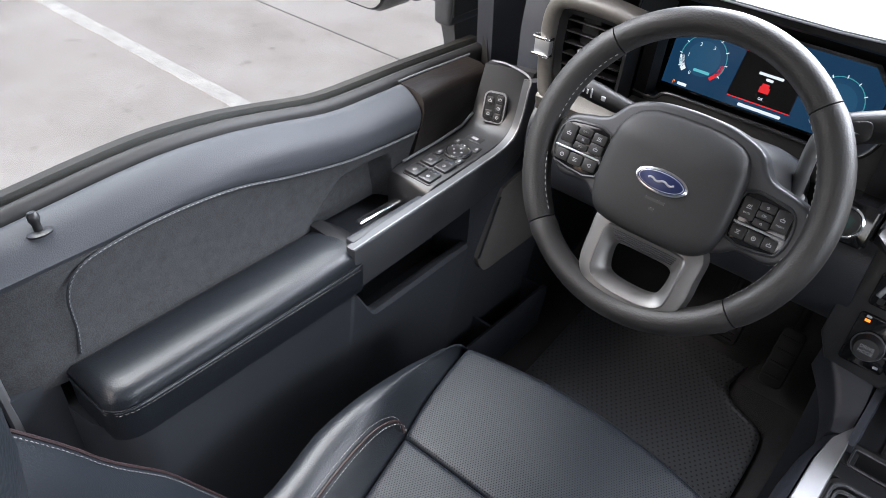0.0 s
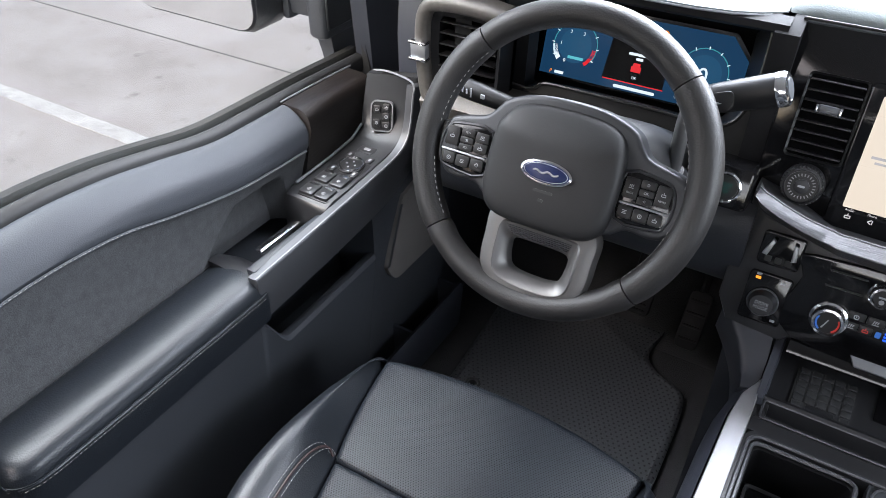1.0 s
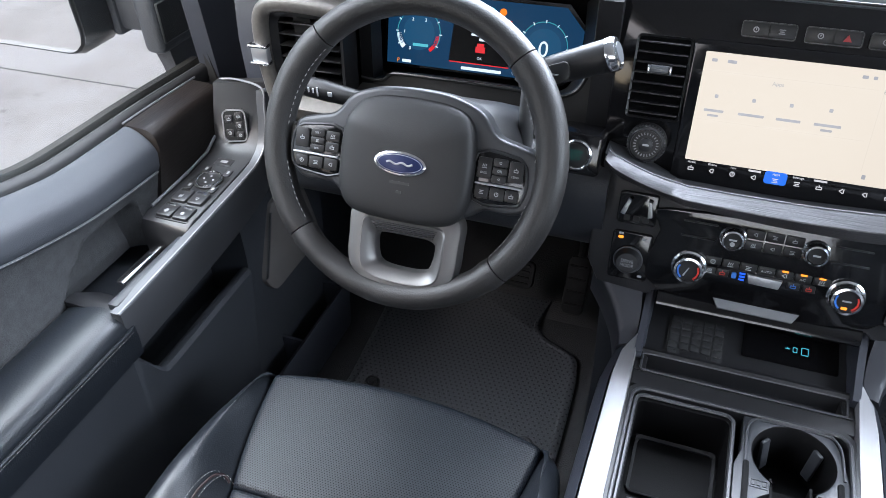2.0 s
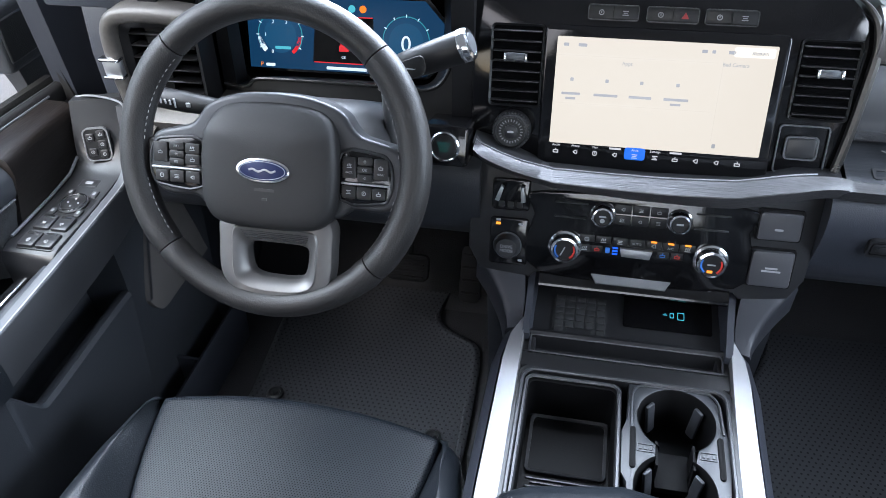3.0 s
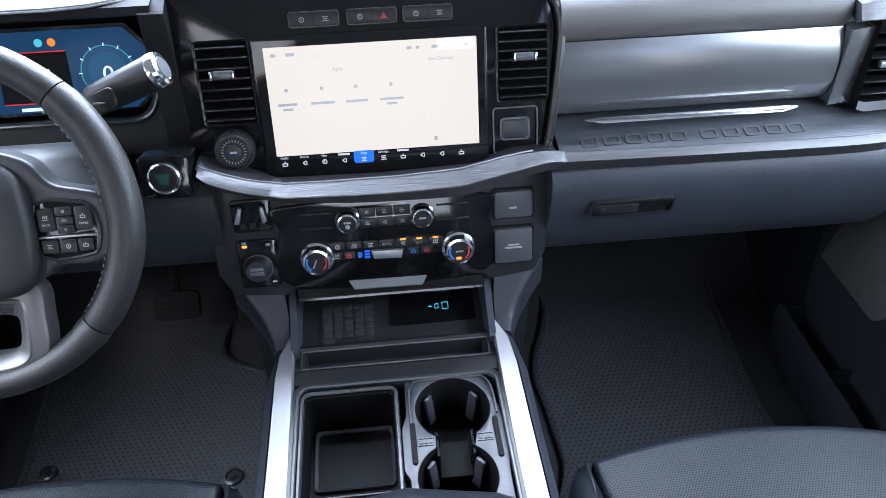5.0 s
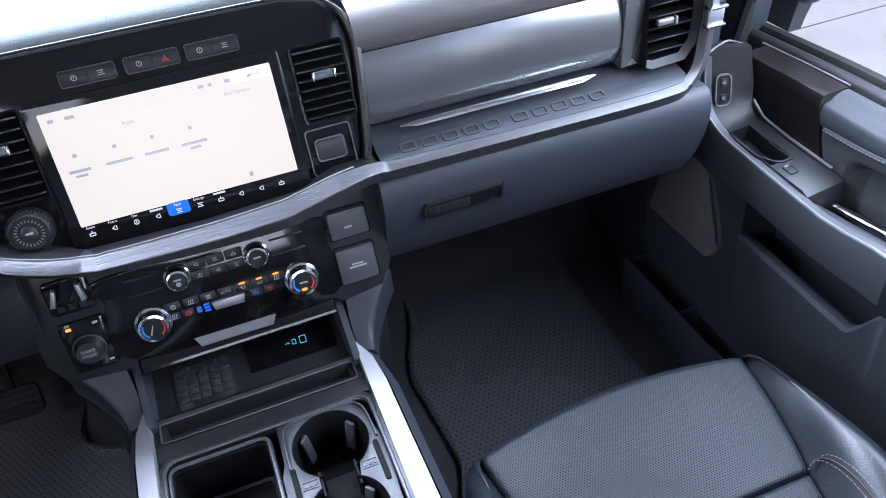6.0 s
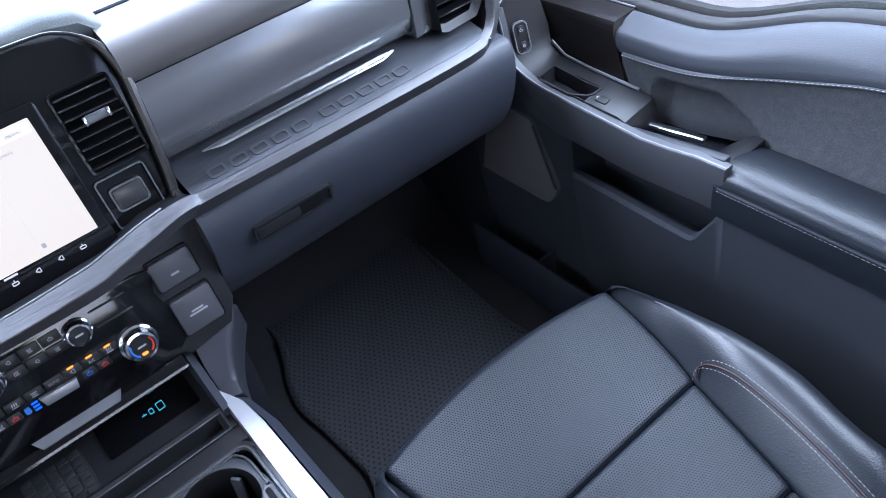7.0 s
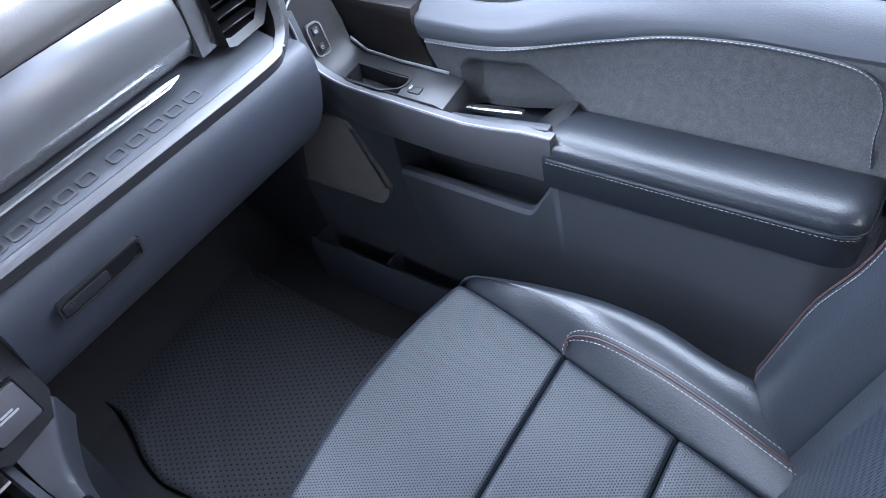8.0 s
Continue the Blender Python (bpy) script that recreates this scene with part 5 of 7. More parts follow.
def build_stack():
    # upper face
    out = [(-0.222, sv(0.664)), (0.205, sv(0.664)), (0.212, sv(0.70)), (0.224, sv(0.80)), (0.217, sv(0.828)), (0.190, sv(0.850)), (0.150, sv(0.857)), (-0.225, sv(0.857)), (-0.226, sv(0.80))]
    bm = bmesh.new()
    prism(bm, out, -0.06, 0.0, 0.004)
    up = D("upper_stack", bm, GLOSS, "gloss black upper centre panel", m=STACK)
    bm = bmesh.new()
    edge = curve([(0.204, sv(0.662), 0.004), (0.214, sv(0.71), 0.004), (0.2225, sv(0.78), 0.004), (0.2235, sv(0.81), 0.004), (0.214, sv(0.835), 0.003), (0.190, sv(0.853), 0.002), (0.150, sv(0.859), 0.001), (0.0, sv(0.860), 0.0), (-0.226, sv(0.860), 0.0)], 6)
    tube(bm, edge, [0.0058 if i < 20 else 0.0058 - min(0.0038, 0.0005 * (i - 20)) for i in range(len(edge))], 8)
    D("edge_moulding", bm, mat("dark_chrome", (0.060, 0.058, 0.056), 0.28, 0.85, rvary=0.06, vary=0.1), "dark chrome edge moulding", up, m=STACK)
    # touchscreen
    bm = bmesh.new()
    prism(bm, rrect(0.272, 0.168, 0.006, 3, -0.001, sv(0.738)), -0.001, 0.0065, 0.002)
    ts = D("touchscreen", bm, GLOSS, "large black-framed touchscreen", up, m=STACK)
    W = glow("screen_white", (1.0, 0.92, 0.77), 0.76)
    top, bot = sv(0.802), sv(0.6895)
    bm = bmesh.new()
    prism(bm, rrect(0.2455, top - bot, 0.001, 1, 0.0, (top + bot) / 2), 0.006, 0.0072)
    lit = D("lit_area", bm, W, "glowing white screen area", ts, m=STACK)
    grey = mat("screen_grey", (0.02, 0.02, 0.02), 0.2, emit=(0.35, 0.37, 0.4), power=0.8 * GLOW)
    pale = mat("screen_pale", (0.02, 0.02, 0.02), 0.2, emit=(0.78, 0.72, 0.60), power=0.85 * GLOW)
    cream = mat("screen_cream", (0.02, 0.02, 0.02), 0.2, emit=(1.0, 0.93, 0.76), power=1.0 * GLOW)

    def bar(name, u, v, w, h, mt, par=lit, w0=0.0070, w1=0.0076):
        bm = bmesh.new()
        prism(bm, rrect(w, h, min(w, h) * 0.2, 2, u, v), w0, w1)
        return D(name, bm, mt, "", par, m=STACK)

    bar("status_strip", 0.098, top - 0.008, 0.044, 0.011, cream)
    for u, w in ((-0.112, 0.006), (-0.093, 0.010), (0.044, 0.006), (0.054, 0.004), (0.074, 0.008), (0.104, 0.018)):
        bar("status_mark", u, top - 0.009, w, 0.0036, grey)
    for u, w in ((-0.102, 0.022), (-0.061, 0.028), (-0.021, 0.026), (0.020, 0.028)):
        bar("app_caption", u, sv(0.743), w, 0.0030, grey)
        bar("app_symbol", u, sv(0.758), 0.004, 0.004, grey)
    for u in (-0.102, 0.020):
        bar("app_caption", u, sv(0.738), 0.012, 0.0026, grey)
    bar("rule", -0.03, sv(0.733), 0.18, 0.0006, pale)
    bar("rule", -0.03, sv(0.783), 0.18, 0.0006, pale)
    for u in (0.066,):
        bar("rule", u, sv(0.745), 0.0007, 0.095, pale)
    writing("word", "Apps", 0.006, grey, lit, STACK @ Matrix.Translation((-0.040, sv(0.777), 0.0074)))
    writing("word", "Bed Camera", 0.0058, grey, lit, STACK @ Matrix.Translation((0.080, sv(0.7815), 0.0074)))
    bar("corner_mark", 0.070, sv(0.698), 0.004, 0.005, grey)
    inkw = glow("icon_white", (0.85, 0.87, 0.9), 0.7)
    names = ("Audio", "Phone", "Nav", "", "Apps", "Settings", "", "", "", "")
    for i in range(10):
        u = -0.114 + i * 0.0238
        v = sv(0.6835)
        if i == 4:
            bar("active_key", u, v, 0.0245, 0.0150, glow("active_blue", (0.01, 0.16, 0.85), 1.0), ts, 0.006, 0.0074)
        bm = bmesh.new()
        glyph(bm, u, v - 0.003, 0.0072, 0.007, 0.0078, (0, 3, 1, 3, 2, 2, 0, 3, 3, 0)[i])
        D("icon", bm, inkw, "", ts, m=STACK)
        if names[i]:
            writing("word", names[i], 0.0040, inkw, ts, STACK @ Matrix.Translation((u, v + 0.0046, 0.0078)))
        elif i in (3, 6):
            bar("icon_caption", u, v + 0.0046, 0.014, 0.002, inkw, ts, 0.006, 0.0078)
    # button pairs above the screen
    for c in (-0.062, 0.004, 0.068):
        bm = bmesh.new()
        prism(bm, rrect(0.056, 0.0155, 0.002, 3, c, sv(0.8275)), -0.002, 0.0042, 0.001)
        pair = D("button_pair", bm, VANE, "pair of black push buttons", up, m=STACK)
        bm = bmesh.new()
        frame_ring(bm, rrect(0.0575, 0.0175, 0.003, 3, c, sv(0.8275)), rrect(0.0555, 0.0155, 0.002, 3, c, sv(0.8275)), -0.001, 0.0046)
        D("bezel", bm, SATIN, "", pair, m=STACK)
        bm = bmesh.new()
        box(bm, (c, sv(0.8275), 0.0046), (0.0010, 0.014, 0.0016))
        D("gap", bm, DEEP, "", pair, m=STACK)
        for k in (-1, 1):
            if c == 0.004 and k == 1:
                bm = bmesh.new()
                prism(bm, [(c + 0.0135 - 0.0042, sv(0.8275) - 0.0034), (c + 0.0135 + 0.0042, sv(0.8275) - 0.0034), (c + 0.0135, sv(0.8275) + 0.0038)], 0.004, 0.0056)
                D("hazard_triangle", bm, mat("hazard_red", (0.22, 0.008, 0.01), 0.5), "red hazard triangle", pair, m=STACK)
            else:
                bm = bmesh.new()
                glyph(bm, c + k * 0.0135, sv(0.8275), 0.0075, 0.0045, 0.0054, 2 if k > 0 else 1)
                D("symbol", bm, DIMINK, "", pair, m=STACK)
    # the two tall vents
    for s in (-1, 1):
        vx = -0.170 if s < 0 else 0.178
        zc, hh = (0.768, 0.094) if s < 0 else (0.770, 0.086)
        vm = STACK @ Matrix.Translation((vx, sv(zc), 0))
        w = 0.060
        bm = bmesh.new()
        # flat plate on the face, near-black in place of shade behind the vanes
        prism(bm, rrect(w, hh, 0.004, 3), -0.002, 0.0012)
        vent = D("centre_vent", bm, VENTSHADE, "tall black centre air vent, inner shade in its colour", up, m=vm)
        bm = bmesh.new()
        frame_ring(bm, rrect(w + 0.004, hh + 0.004, 0.005, 3), rrect(w - 0.001, hh - 0.001, 0.004, 3), -0.002, 0.0035, 0.002)
        D("vent_frame", bm, VANE, "", vent, m=vm)
        n = 8
        for k in range(n):
            v = -hh / 2 + hh * (k + 0.5) / n
            bm = bmesh.new()
            box(bm, (0, 0, 0), (w - 0.003, 0.0018, 0.011), 0.0006, 1)
            D("vane", bm, VANE, "", vent, m=vm @ Matrix.Translation((0, v, 0.003)) @ Matrix.Rotation(radians(3), 4, "X"))
        bm = bmesh.new()
        tv = 0.012 if s < 0 else 0.010
        box(bm, (0, tv, 0.015), (0.022, 0.009, 0.008), 0.0015)
        D("vane_tab", bm, DKSILVER, "", vent, m=vm)
        bm = bmesh.new()
        box(bm, (-0.0125, tv, 0.016), (0.003, 0.010, 0.009), 0.001)
        box(bm, (0.0125, tv, 0.016), (0.003, 0.010, 0.009), 0.001)
        D("tab_end", bm, CHROME, "silver vane tab ends", vent, m=vm)
    # trailer knob under the left vent, switch under the right one
    km = STACK @ Matrix.Translation((-0.170, sv(0.7), 0))
    bm = bmesh.new()
    lathe(bm, [(0, -0.002), (0.0235, -0.002), (0.0240, 0.004), (0.0225, 0.009), (0.0215, 0.018), (0.0198, 0.021), (0.0185, 0.0215), (0.0178, 0.019), (0, 0.019)], 40)
    kn = D("trailer_knob", bm, BUTTON, "large black ribbed rotary knob", up, m=km)
    for k in range(36):
        bm = bmesh.new()
        box(bm, (0.0222, 0, 0.0135), (0.0016, 0.0016, 0.010))
        D("rib", bm, SATIN, "", kn, m=km @ Matrix.Rotation(radians(10 * k), 4, "Z"))
    bm = bmesh.new()
    prism(bm, rrect(0.008, 0.0024, 0.001, 2), 0.0205, 0.0216)
    D("symbol", bm, INK, "", kn, m=km)
    bm = bmesh.new()
    lathe(bm, [(0.0, 0.0188), (0.0084, 0.0188), (0.0084, 0.0206), (0.0076, 0.0212), (0.0, 0.0212)], 28)
    D("cap", bm, SATIN, "satin black centre cap", kn, m=km)
    for k in range(24):
        bm = bmesh.new()
        box(bm, (0.0134, 0, 0.0191), (0.003, 0.0012, 0.0006))
        D("print_mark", bm, DIMINK, "", kn, m=km @ Matrix.Rotation(radians(15 * k), 4, "Z"))
    bm = bmesh.new()
    frame_ring(bm, rrect(0.056, 0.058, 0.005, 3, 0.1685, -0.1130), rrect(0.0525, 0.0545, 0.004, 3, 0.1685, -0.1130), -0.001, 0.003)
    D("switch_surround", bm, DKSILVER, "", up, m=STACK)
    bm = bmesh.new()
    prism(bm, rrect(0.033, 0.024, 0.004, 3, 0.1680, -0.1110), -0.001, 0.004, 0.002)
    D("blank_switch", bm, SATIN, "plain black rocker switch", up, m=STACK)
    bm = bmesh.new()
    frame_ring(bm, rrect(0.037, 0.028, 0.005, 3, 0.1680, -0.1110), rrect(0.033, 0.024, 0.004, 3, 0.1680, -0.1110), -0.001, 0.0035)
    D("switch_rim", bm, DKSILVER, "", up, m=STACK)

    # shelf over the lower face
    bm = bmesh.new()
    rings = []
    for x, y, z in ((-0.215, -0.066, 0.688), (-0.190, -0.080, 0.682), (-0.125, -0.086, 0.670), (0.0, -0.090, 0.668), (0.110, -0.088, 0.672), (0.165, -0.076, 0.676), (0.215, -0.062, 0.674)):
        dip = 0.015 * max(0.0, 1 - max(0.0, abs(x) - 0.12) / 0.06)
        rings.append([(x, 0.0, z - dip - 0.004), (x, -0.044, z - dip), (x, y, z - 0.001), (x, y, z - 0.02), (x, 0.0, z - 0.03)])
    loft(bm, rings)
    D("shelf", bm, SATIN, "dark shelf behind the trim band", up)

    # lower face
    lo = [(-0.222, 0.105), (-0.222, -0.030), (-0.205, -0.060), (-0.135, -0.066), (-0.128, -0.058), (0.130, -0.058), (0.137, -0.066), (0.196, -0.058), (0.212, -0.030), (0.216, 0.105)]
    bm = bmesh.new()
    prism(bm, lo, -0.05, 0.0, 0.004)
    low = D("lower_stack", bm, SATIN, "satin black lower centre panel", m=LOWER)
    z0 = 0.55
    # climate panel: slightly proud gloss plate
    pl = [(-0.128, 0.062), (-0.135, 0.03), (-0.126, -0.052), (0.128, -0.050), (0.135, 0.03), (0.126, 0.062)]
    bm = bmesh.new()
    prism(bm, [(p.x, p.y) for p in curve(pl, 4, True)], 0.0, 0.0045, 0.002)
    cp = D("climate_panel", bm, GLOSS, "gloss black climate control panel", low, m=LOWER)

    def knob(name, u, v, r, deep, marks):
        m = LOWER @ Matrix.Translation((u, v, 0.004))
        bm = bmesh.new()
        lathe(bm, [(0, 0), (r * 1.16, 0), (r * 1.18, 0.003), (r * 1.05, 0.0045), (r * 1.0, deep * 0.75), (r * 0.96, deep), (r * 0.80, deep + 0.0008), (r * 0.76, deep - 0.002), (0, deep - 0.002)], 36)
        k = D(name, bm, CHROME, "chrome-ringed rotary knob", low, m=m)
        bm = bmesh.new()
        lathe(bm, [(0, deep - 0.0016), (r * 0.78, deep - 0.0016), (r * 0.74, deep - 0.0008), (0, deep - 0.0008)], 32)
        D("face", bm, BUTTON, "", k, m=m)
        for name2, mt, shapes in marks:
            bm = bmesh.new()
            for q in shapes:
                prism(bm, q, deep - 0.001, deep - 0.0002)
            D(name2, bm, mt, "", k, m=m)
        return k

    def arcq(r, w, a0, a1, n=8):
        o = [((r + w) * math.cos(radians(a0 + (a1 - a0) * i / n)), (r + w) * math.sin(radians(a0 + (a1 - a0) * i / n))) for i in range(n + 1)]
        i_ = [(r * math.cos(radians(a0 + (a1 - a0) * i / n)), r * math.sin(radians(a0 + (a1 - a0) * i / n))) for i in range(n + 1)]
        return o + i_[::-1]

    blue, redm, amber = glow("lit_blue", (0.02, 0.15, 1.0), 0.9), mat("red_mark", (0.55, 0.03, 0.02), 0.4), glow("lit_amber", (1.0, 0.30, 0.03), 1.6)
    bluem = mat("blue_mark", (0.03, 0.16, 0.55), 0.4)
    rb = 0.0185
    for i, u in enumerate((-0.0915, 0.0935)):
        extra = [("pointer", INK, [[(-0.006, -0.008), (-0.004, -0.008), (0.001, 0.004), (-0.0005, 0.004)]])] if i == 0 else [("lit_mark", amber, [rrect(0.007, 0.0036, 0.001, 2, -0.001, -0.0095)]), ("word_bar", INK, [rrect(0.010, 0.002, 0.0005, 2)])]
        knob("temperature_knob", u, -0.0115, rb, 0.016, [("cold_arc", bluem, [arcq(0.0115, 0.0022, 150, 235)]), ("warm_arc", redm, [arcq(0.0115, 0.0022, -55, 30)])] + extra)
    for i, u in enumerate((-0.0475, 0.0480)):
        knob("audio_knob", u, 0.0385, 0.0135, 0.015, [("symbol", INK, [rrect(0.009, 0.0022, 0.0005, 2, 0, 0.001 - 0.001 * i)] + ([ellipse(0.003, 0.003, 10, 0, -0.0045)] if i == 0 else []))])
    # audio keys
    for r_, v in ((0, 0.0475), (1, 0.0325)):
        for c in range(3):
            u = -0.0225 + c * 0.0225
            bm = bmesh.new()
            prism(bm, rrect(0.0215, 0.0130, 0.0015, 2, u, v), 0.003, 0.0062, 0.001)
            k = D("audio_key", bm, BUTTON, "", cp, m=LOWER)
            bm = bmesh.new()
            glyph(bm, u, v, 0.0062, 0.0058, 0.0066, (3, 2, 0, 4, 3, 2)[3 * r_ + c])
            D("symbol", bm, INK, "", k, m=LOWER)
    for s in (-1, 1):
        for v in (0.050, 0.030):
            bm = bmesh.new()
            box(bm, (s * 0.088, v, 0.0048), (0.042, 0.0026, 0.002), 0.0008, 1)
            D("moulded_fin", bm, SATIN, "", cp, m=LOWER)
    # climate key rows
    for i in range(7):
        u = -0.064 + i * 0.0213
        v = 0.0030 - 0.001 * i * 0.3
        bm = bmesh.new()
        prism(bm, rrect(0.0195, 0.0105, 0.0015, 2, u, v), 0.003, 0.0060, 0.001)
        k = D("climate_key", bm, BUTTON, "", cp, m=LOWER)
        if i == 3:
            writing("word", "AUTO", 0.0045, INK, k, LOWER @ Matrix.Translation((u, v - 0.001, 0.0062)))
        elif i == 5:
            writing("word", "A/C", 0.0045, INK, k, LOWER @ Matrix.Translation((u, v - 0.002, 0.0062)))
        else:
            bm = bmesh.new()
            glyph(bm, u, v - 0.001, 0.0075, 0.0058, 0.0064, (i * 3 + 1) % 5)
            D("symbol", bm, INK, "", k, m=LOWER)
        if i >= 4:
            bm = bmesh.new()
            prism(bm, rrect(0.0075, 0.0022, 0.0005, 2, u, v + 0.0045), 0.0055, 0.0066)
            D("indicator", bm, amber, "small lit amber indicator", k, m=LOWER)
    for u, mt in ((-0.066, INK), (-0.050, redm), (0.034, bluem), (0.052, redm)):
        bm = bmesh.new()
        prism(bm, rrect(0.0150, 0.0105, 0.0015, 2, u, -0.0115), 0.003, 0.0055, 0.001)
        k = D("climate_key", bm, BUTTON, "", cp, m=LOWER)
        bm = bmesh.new()
        glyph(bm, u, -0.0115, 0.0075, 0.005, 0.0060, 4 if mt is INK else 0)
        D("symbol", bm, mt, "", k, m=LOWER)
    for j in range(3):
        bm = bmesh.new()
        prism(bm, rrect(0.0070, 0.0022, 0.0005, 2, -0.0265, -0.0072 - j * 0.0042), 0.005, 0.0064)
        D("fan_bar", bm, blue, "lit blue fan bar", cp, m=LOWER)
    bm = bmesh.new()
    prism(bm, rrect(0.006, 0.008, 0.0015, 2, -0.036, -0.0115), 0.005, 0.0062)
    D("fan_symbol", bm, bluem, "", cp, m=LOWER)
    bm = bmesh.new()
    prism(bm, [(-0.021, -0.0055), (0.021, -0.0065), (0.018, -0.019), (-0.018, -0.018)], 0.003, 0.0095, 0.002)
    D("fan_paddle", bm, SILVER, "satin silver fan paddle", cp, m=LOWER)

    # trailer brake and drive mode cluster on the left
    bm = bmesh.new()
    prism(bm, rrect(0.050, 0.044, 0.005, 3, -0.167, 0.053), 0.0, 0.0045, 0.002)
    tb = D("brake_switch_plate", bm, GLOSS, "trailer brake paddle plate", low, m=LOWER)
    for s in (-1, 1):
        bm = bmesh.new()
        prism(bm, [(-0.003, -0.008), (0.003, -0.008), (0.0045, 0.012), (0.0, 0.014)], -0.004, 0.004, 0.001)
        D("paddle", bm, SILVER, "small silver squeeze paddle", tb, m=LOWER @ Matrix.Translation((-0.167 + s * 0.0155, 0.056, 0.014)) @ Matrix.Rotation(radians(s * 12), 4, "Z"))
    for u in (-0.179, -0.167, -0.155):
        bm = bmesh.new()
        prism(bm, rrect(0.008, 0.008, 0.0015, 2, u, 0.040), 0.004, 0.006)
        D("mark", bm, BUTTON, "", tb, m=LOWER)
    bm = bmesh.new()
    prism(bm, rrect(0.052, 0.068, 0.005, 3, -0.167, -0.014), 0.0, 0.0045, 0.002)
    dm = D("mode_plate", bm, GLOSS, "drive mode selector plate", low, m=LOWER)
    m = LOWER @ Matrix.Translation((-0.168, -0.018, 0.004))
    bm = bmesh.new()
    lathe(bm, [(0, 0), (0.0185, 0), (0.0190, 0.003), (0.0170, 0.005), (0.0155, 0.013), (0.0138, 0.0155), (0, 0.0158)], 36)
    kn = D("mode_knob", bm, SATIN, "black drive mode knob", low, m=m)
    bm = bmesh.new()
    tube(bm, [(u, v, 0.0035) for u, v in ellipse(0.0183, 0.0183, 36)], 0.0011, 6, closed=True)
    D("ring", bm, DKSILVER, "", kn, m=m)
    writing("word", "DRIVE\nMODE", 0.0062, INK, kn, m @ Matrix.Translation((0, 0, 0.0160)))
    bm = bmesh.new()
    prism(bm, rrect(0.0065, 0.0034, 0.0008, 2, -0.182, 0.012), 0.004, 0.0056)
    D("indicator", bm, amber, "small lit amber indicator", dm, m=LOWER)
    for u, v in ((-0.182, 0.017), (-0.152, 0.013), (-0.150, -0.040)):
        bm = bmesh.new()
        prism(bm, rrect(0.006, 0.003, 0.0006, 2, u, v), 0.004, 0.0054)
        D("symbol", bm, INK, "", dm, m=LOWER)
    # start button
    sb = frame_at((-0.247, -0.080, 0.6875), (1, 0, 0), (0, 0.30, 1))
    bm = bmesh.new()
    prism(bm, rrect(0.058, 0.052, 0.007, 4), -0.06, 0.0, 0.003)
    pod = D("start_pod", bm, GLOSS, "black start button housing", m=sb)
    bm = bmesh.new()
    lathe(bm, [(0.0, 0.0), (0.0190, 0.0), (0.0190, 0.005), (0.0170, 0.0065), (0.0155, 0.005), (0.0, 0.005)], 36)
    ring = D("start_button", bm, CHROME, "chrome-ringed engine start button", pod, m=sb)
    bm = bmesh.new()
    lathe(bm, [(0.0, 0.004), (0.0153, 0.004), (0.0148, 0.0062), (0.0, 0.0066)], 32)
    D("button_face", bm, BUTTON, "", ring, m=sb)
    writing("word", "ENGINE\nSTART\nSTOP", 0.0046, glow("lit_teal", (0.1, 0.6, 0.55), 0.16), ring, sb @ Matrix.Translation((0, 0.0, 0.0068)))
    KEYGREY = mat("key_grey", (0.060, 0.062, 0.068), 0.42, 0.2, grain=0.3, grain_size=0.0014, vary=0.06)
    # two square keys on the right
    for v, h in ((0.044, 0.042), (-0.0145, 0.054)):
        bm = bmesh.new()
        prism(bm, rrect(0.055, h, 0.004, 3, 0.167, v), 0.0, 0.0035)
        key = D("square_key_frame", bm, DEEP, "", low, m=LOWER)
        bm = bmesh.new()
        prism(bm, rrect(0.050, h - 0.005, 0.004, 3, 0.167, v), 0.0, 0.009, 0.002)
        k = D("square_key", bm, KEYGREY, "grey satin square key", low, m=LOWER)
        bm = bmesh.new()
        if h < 0.05:
            prism(bm, rrect(0.010, 0.0028, 0.0006, 2, 0.166, v - 0.004), 0.008, 0.0093)
        else:
            prism(bm, rrect(0.015, 0.0024, 0.0006, 2, 0.167, v + 0.0018), 0.008, 0.0093)
            prism(bm, rrect(0.023, 0.0024, 0.0006, 2, 0.167, v - 0.0022), 0.008, 0.0093)
        D("symbol", bm, INK, "", k, m=LOWER)


build_stack()


# ---- steering wheel and column ----
WHEEL = frame_at((-0.414, -0.2105, 0.7305), (1, 0, 0), (0, 0.454, 0.891))


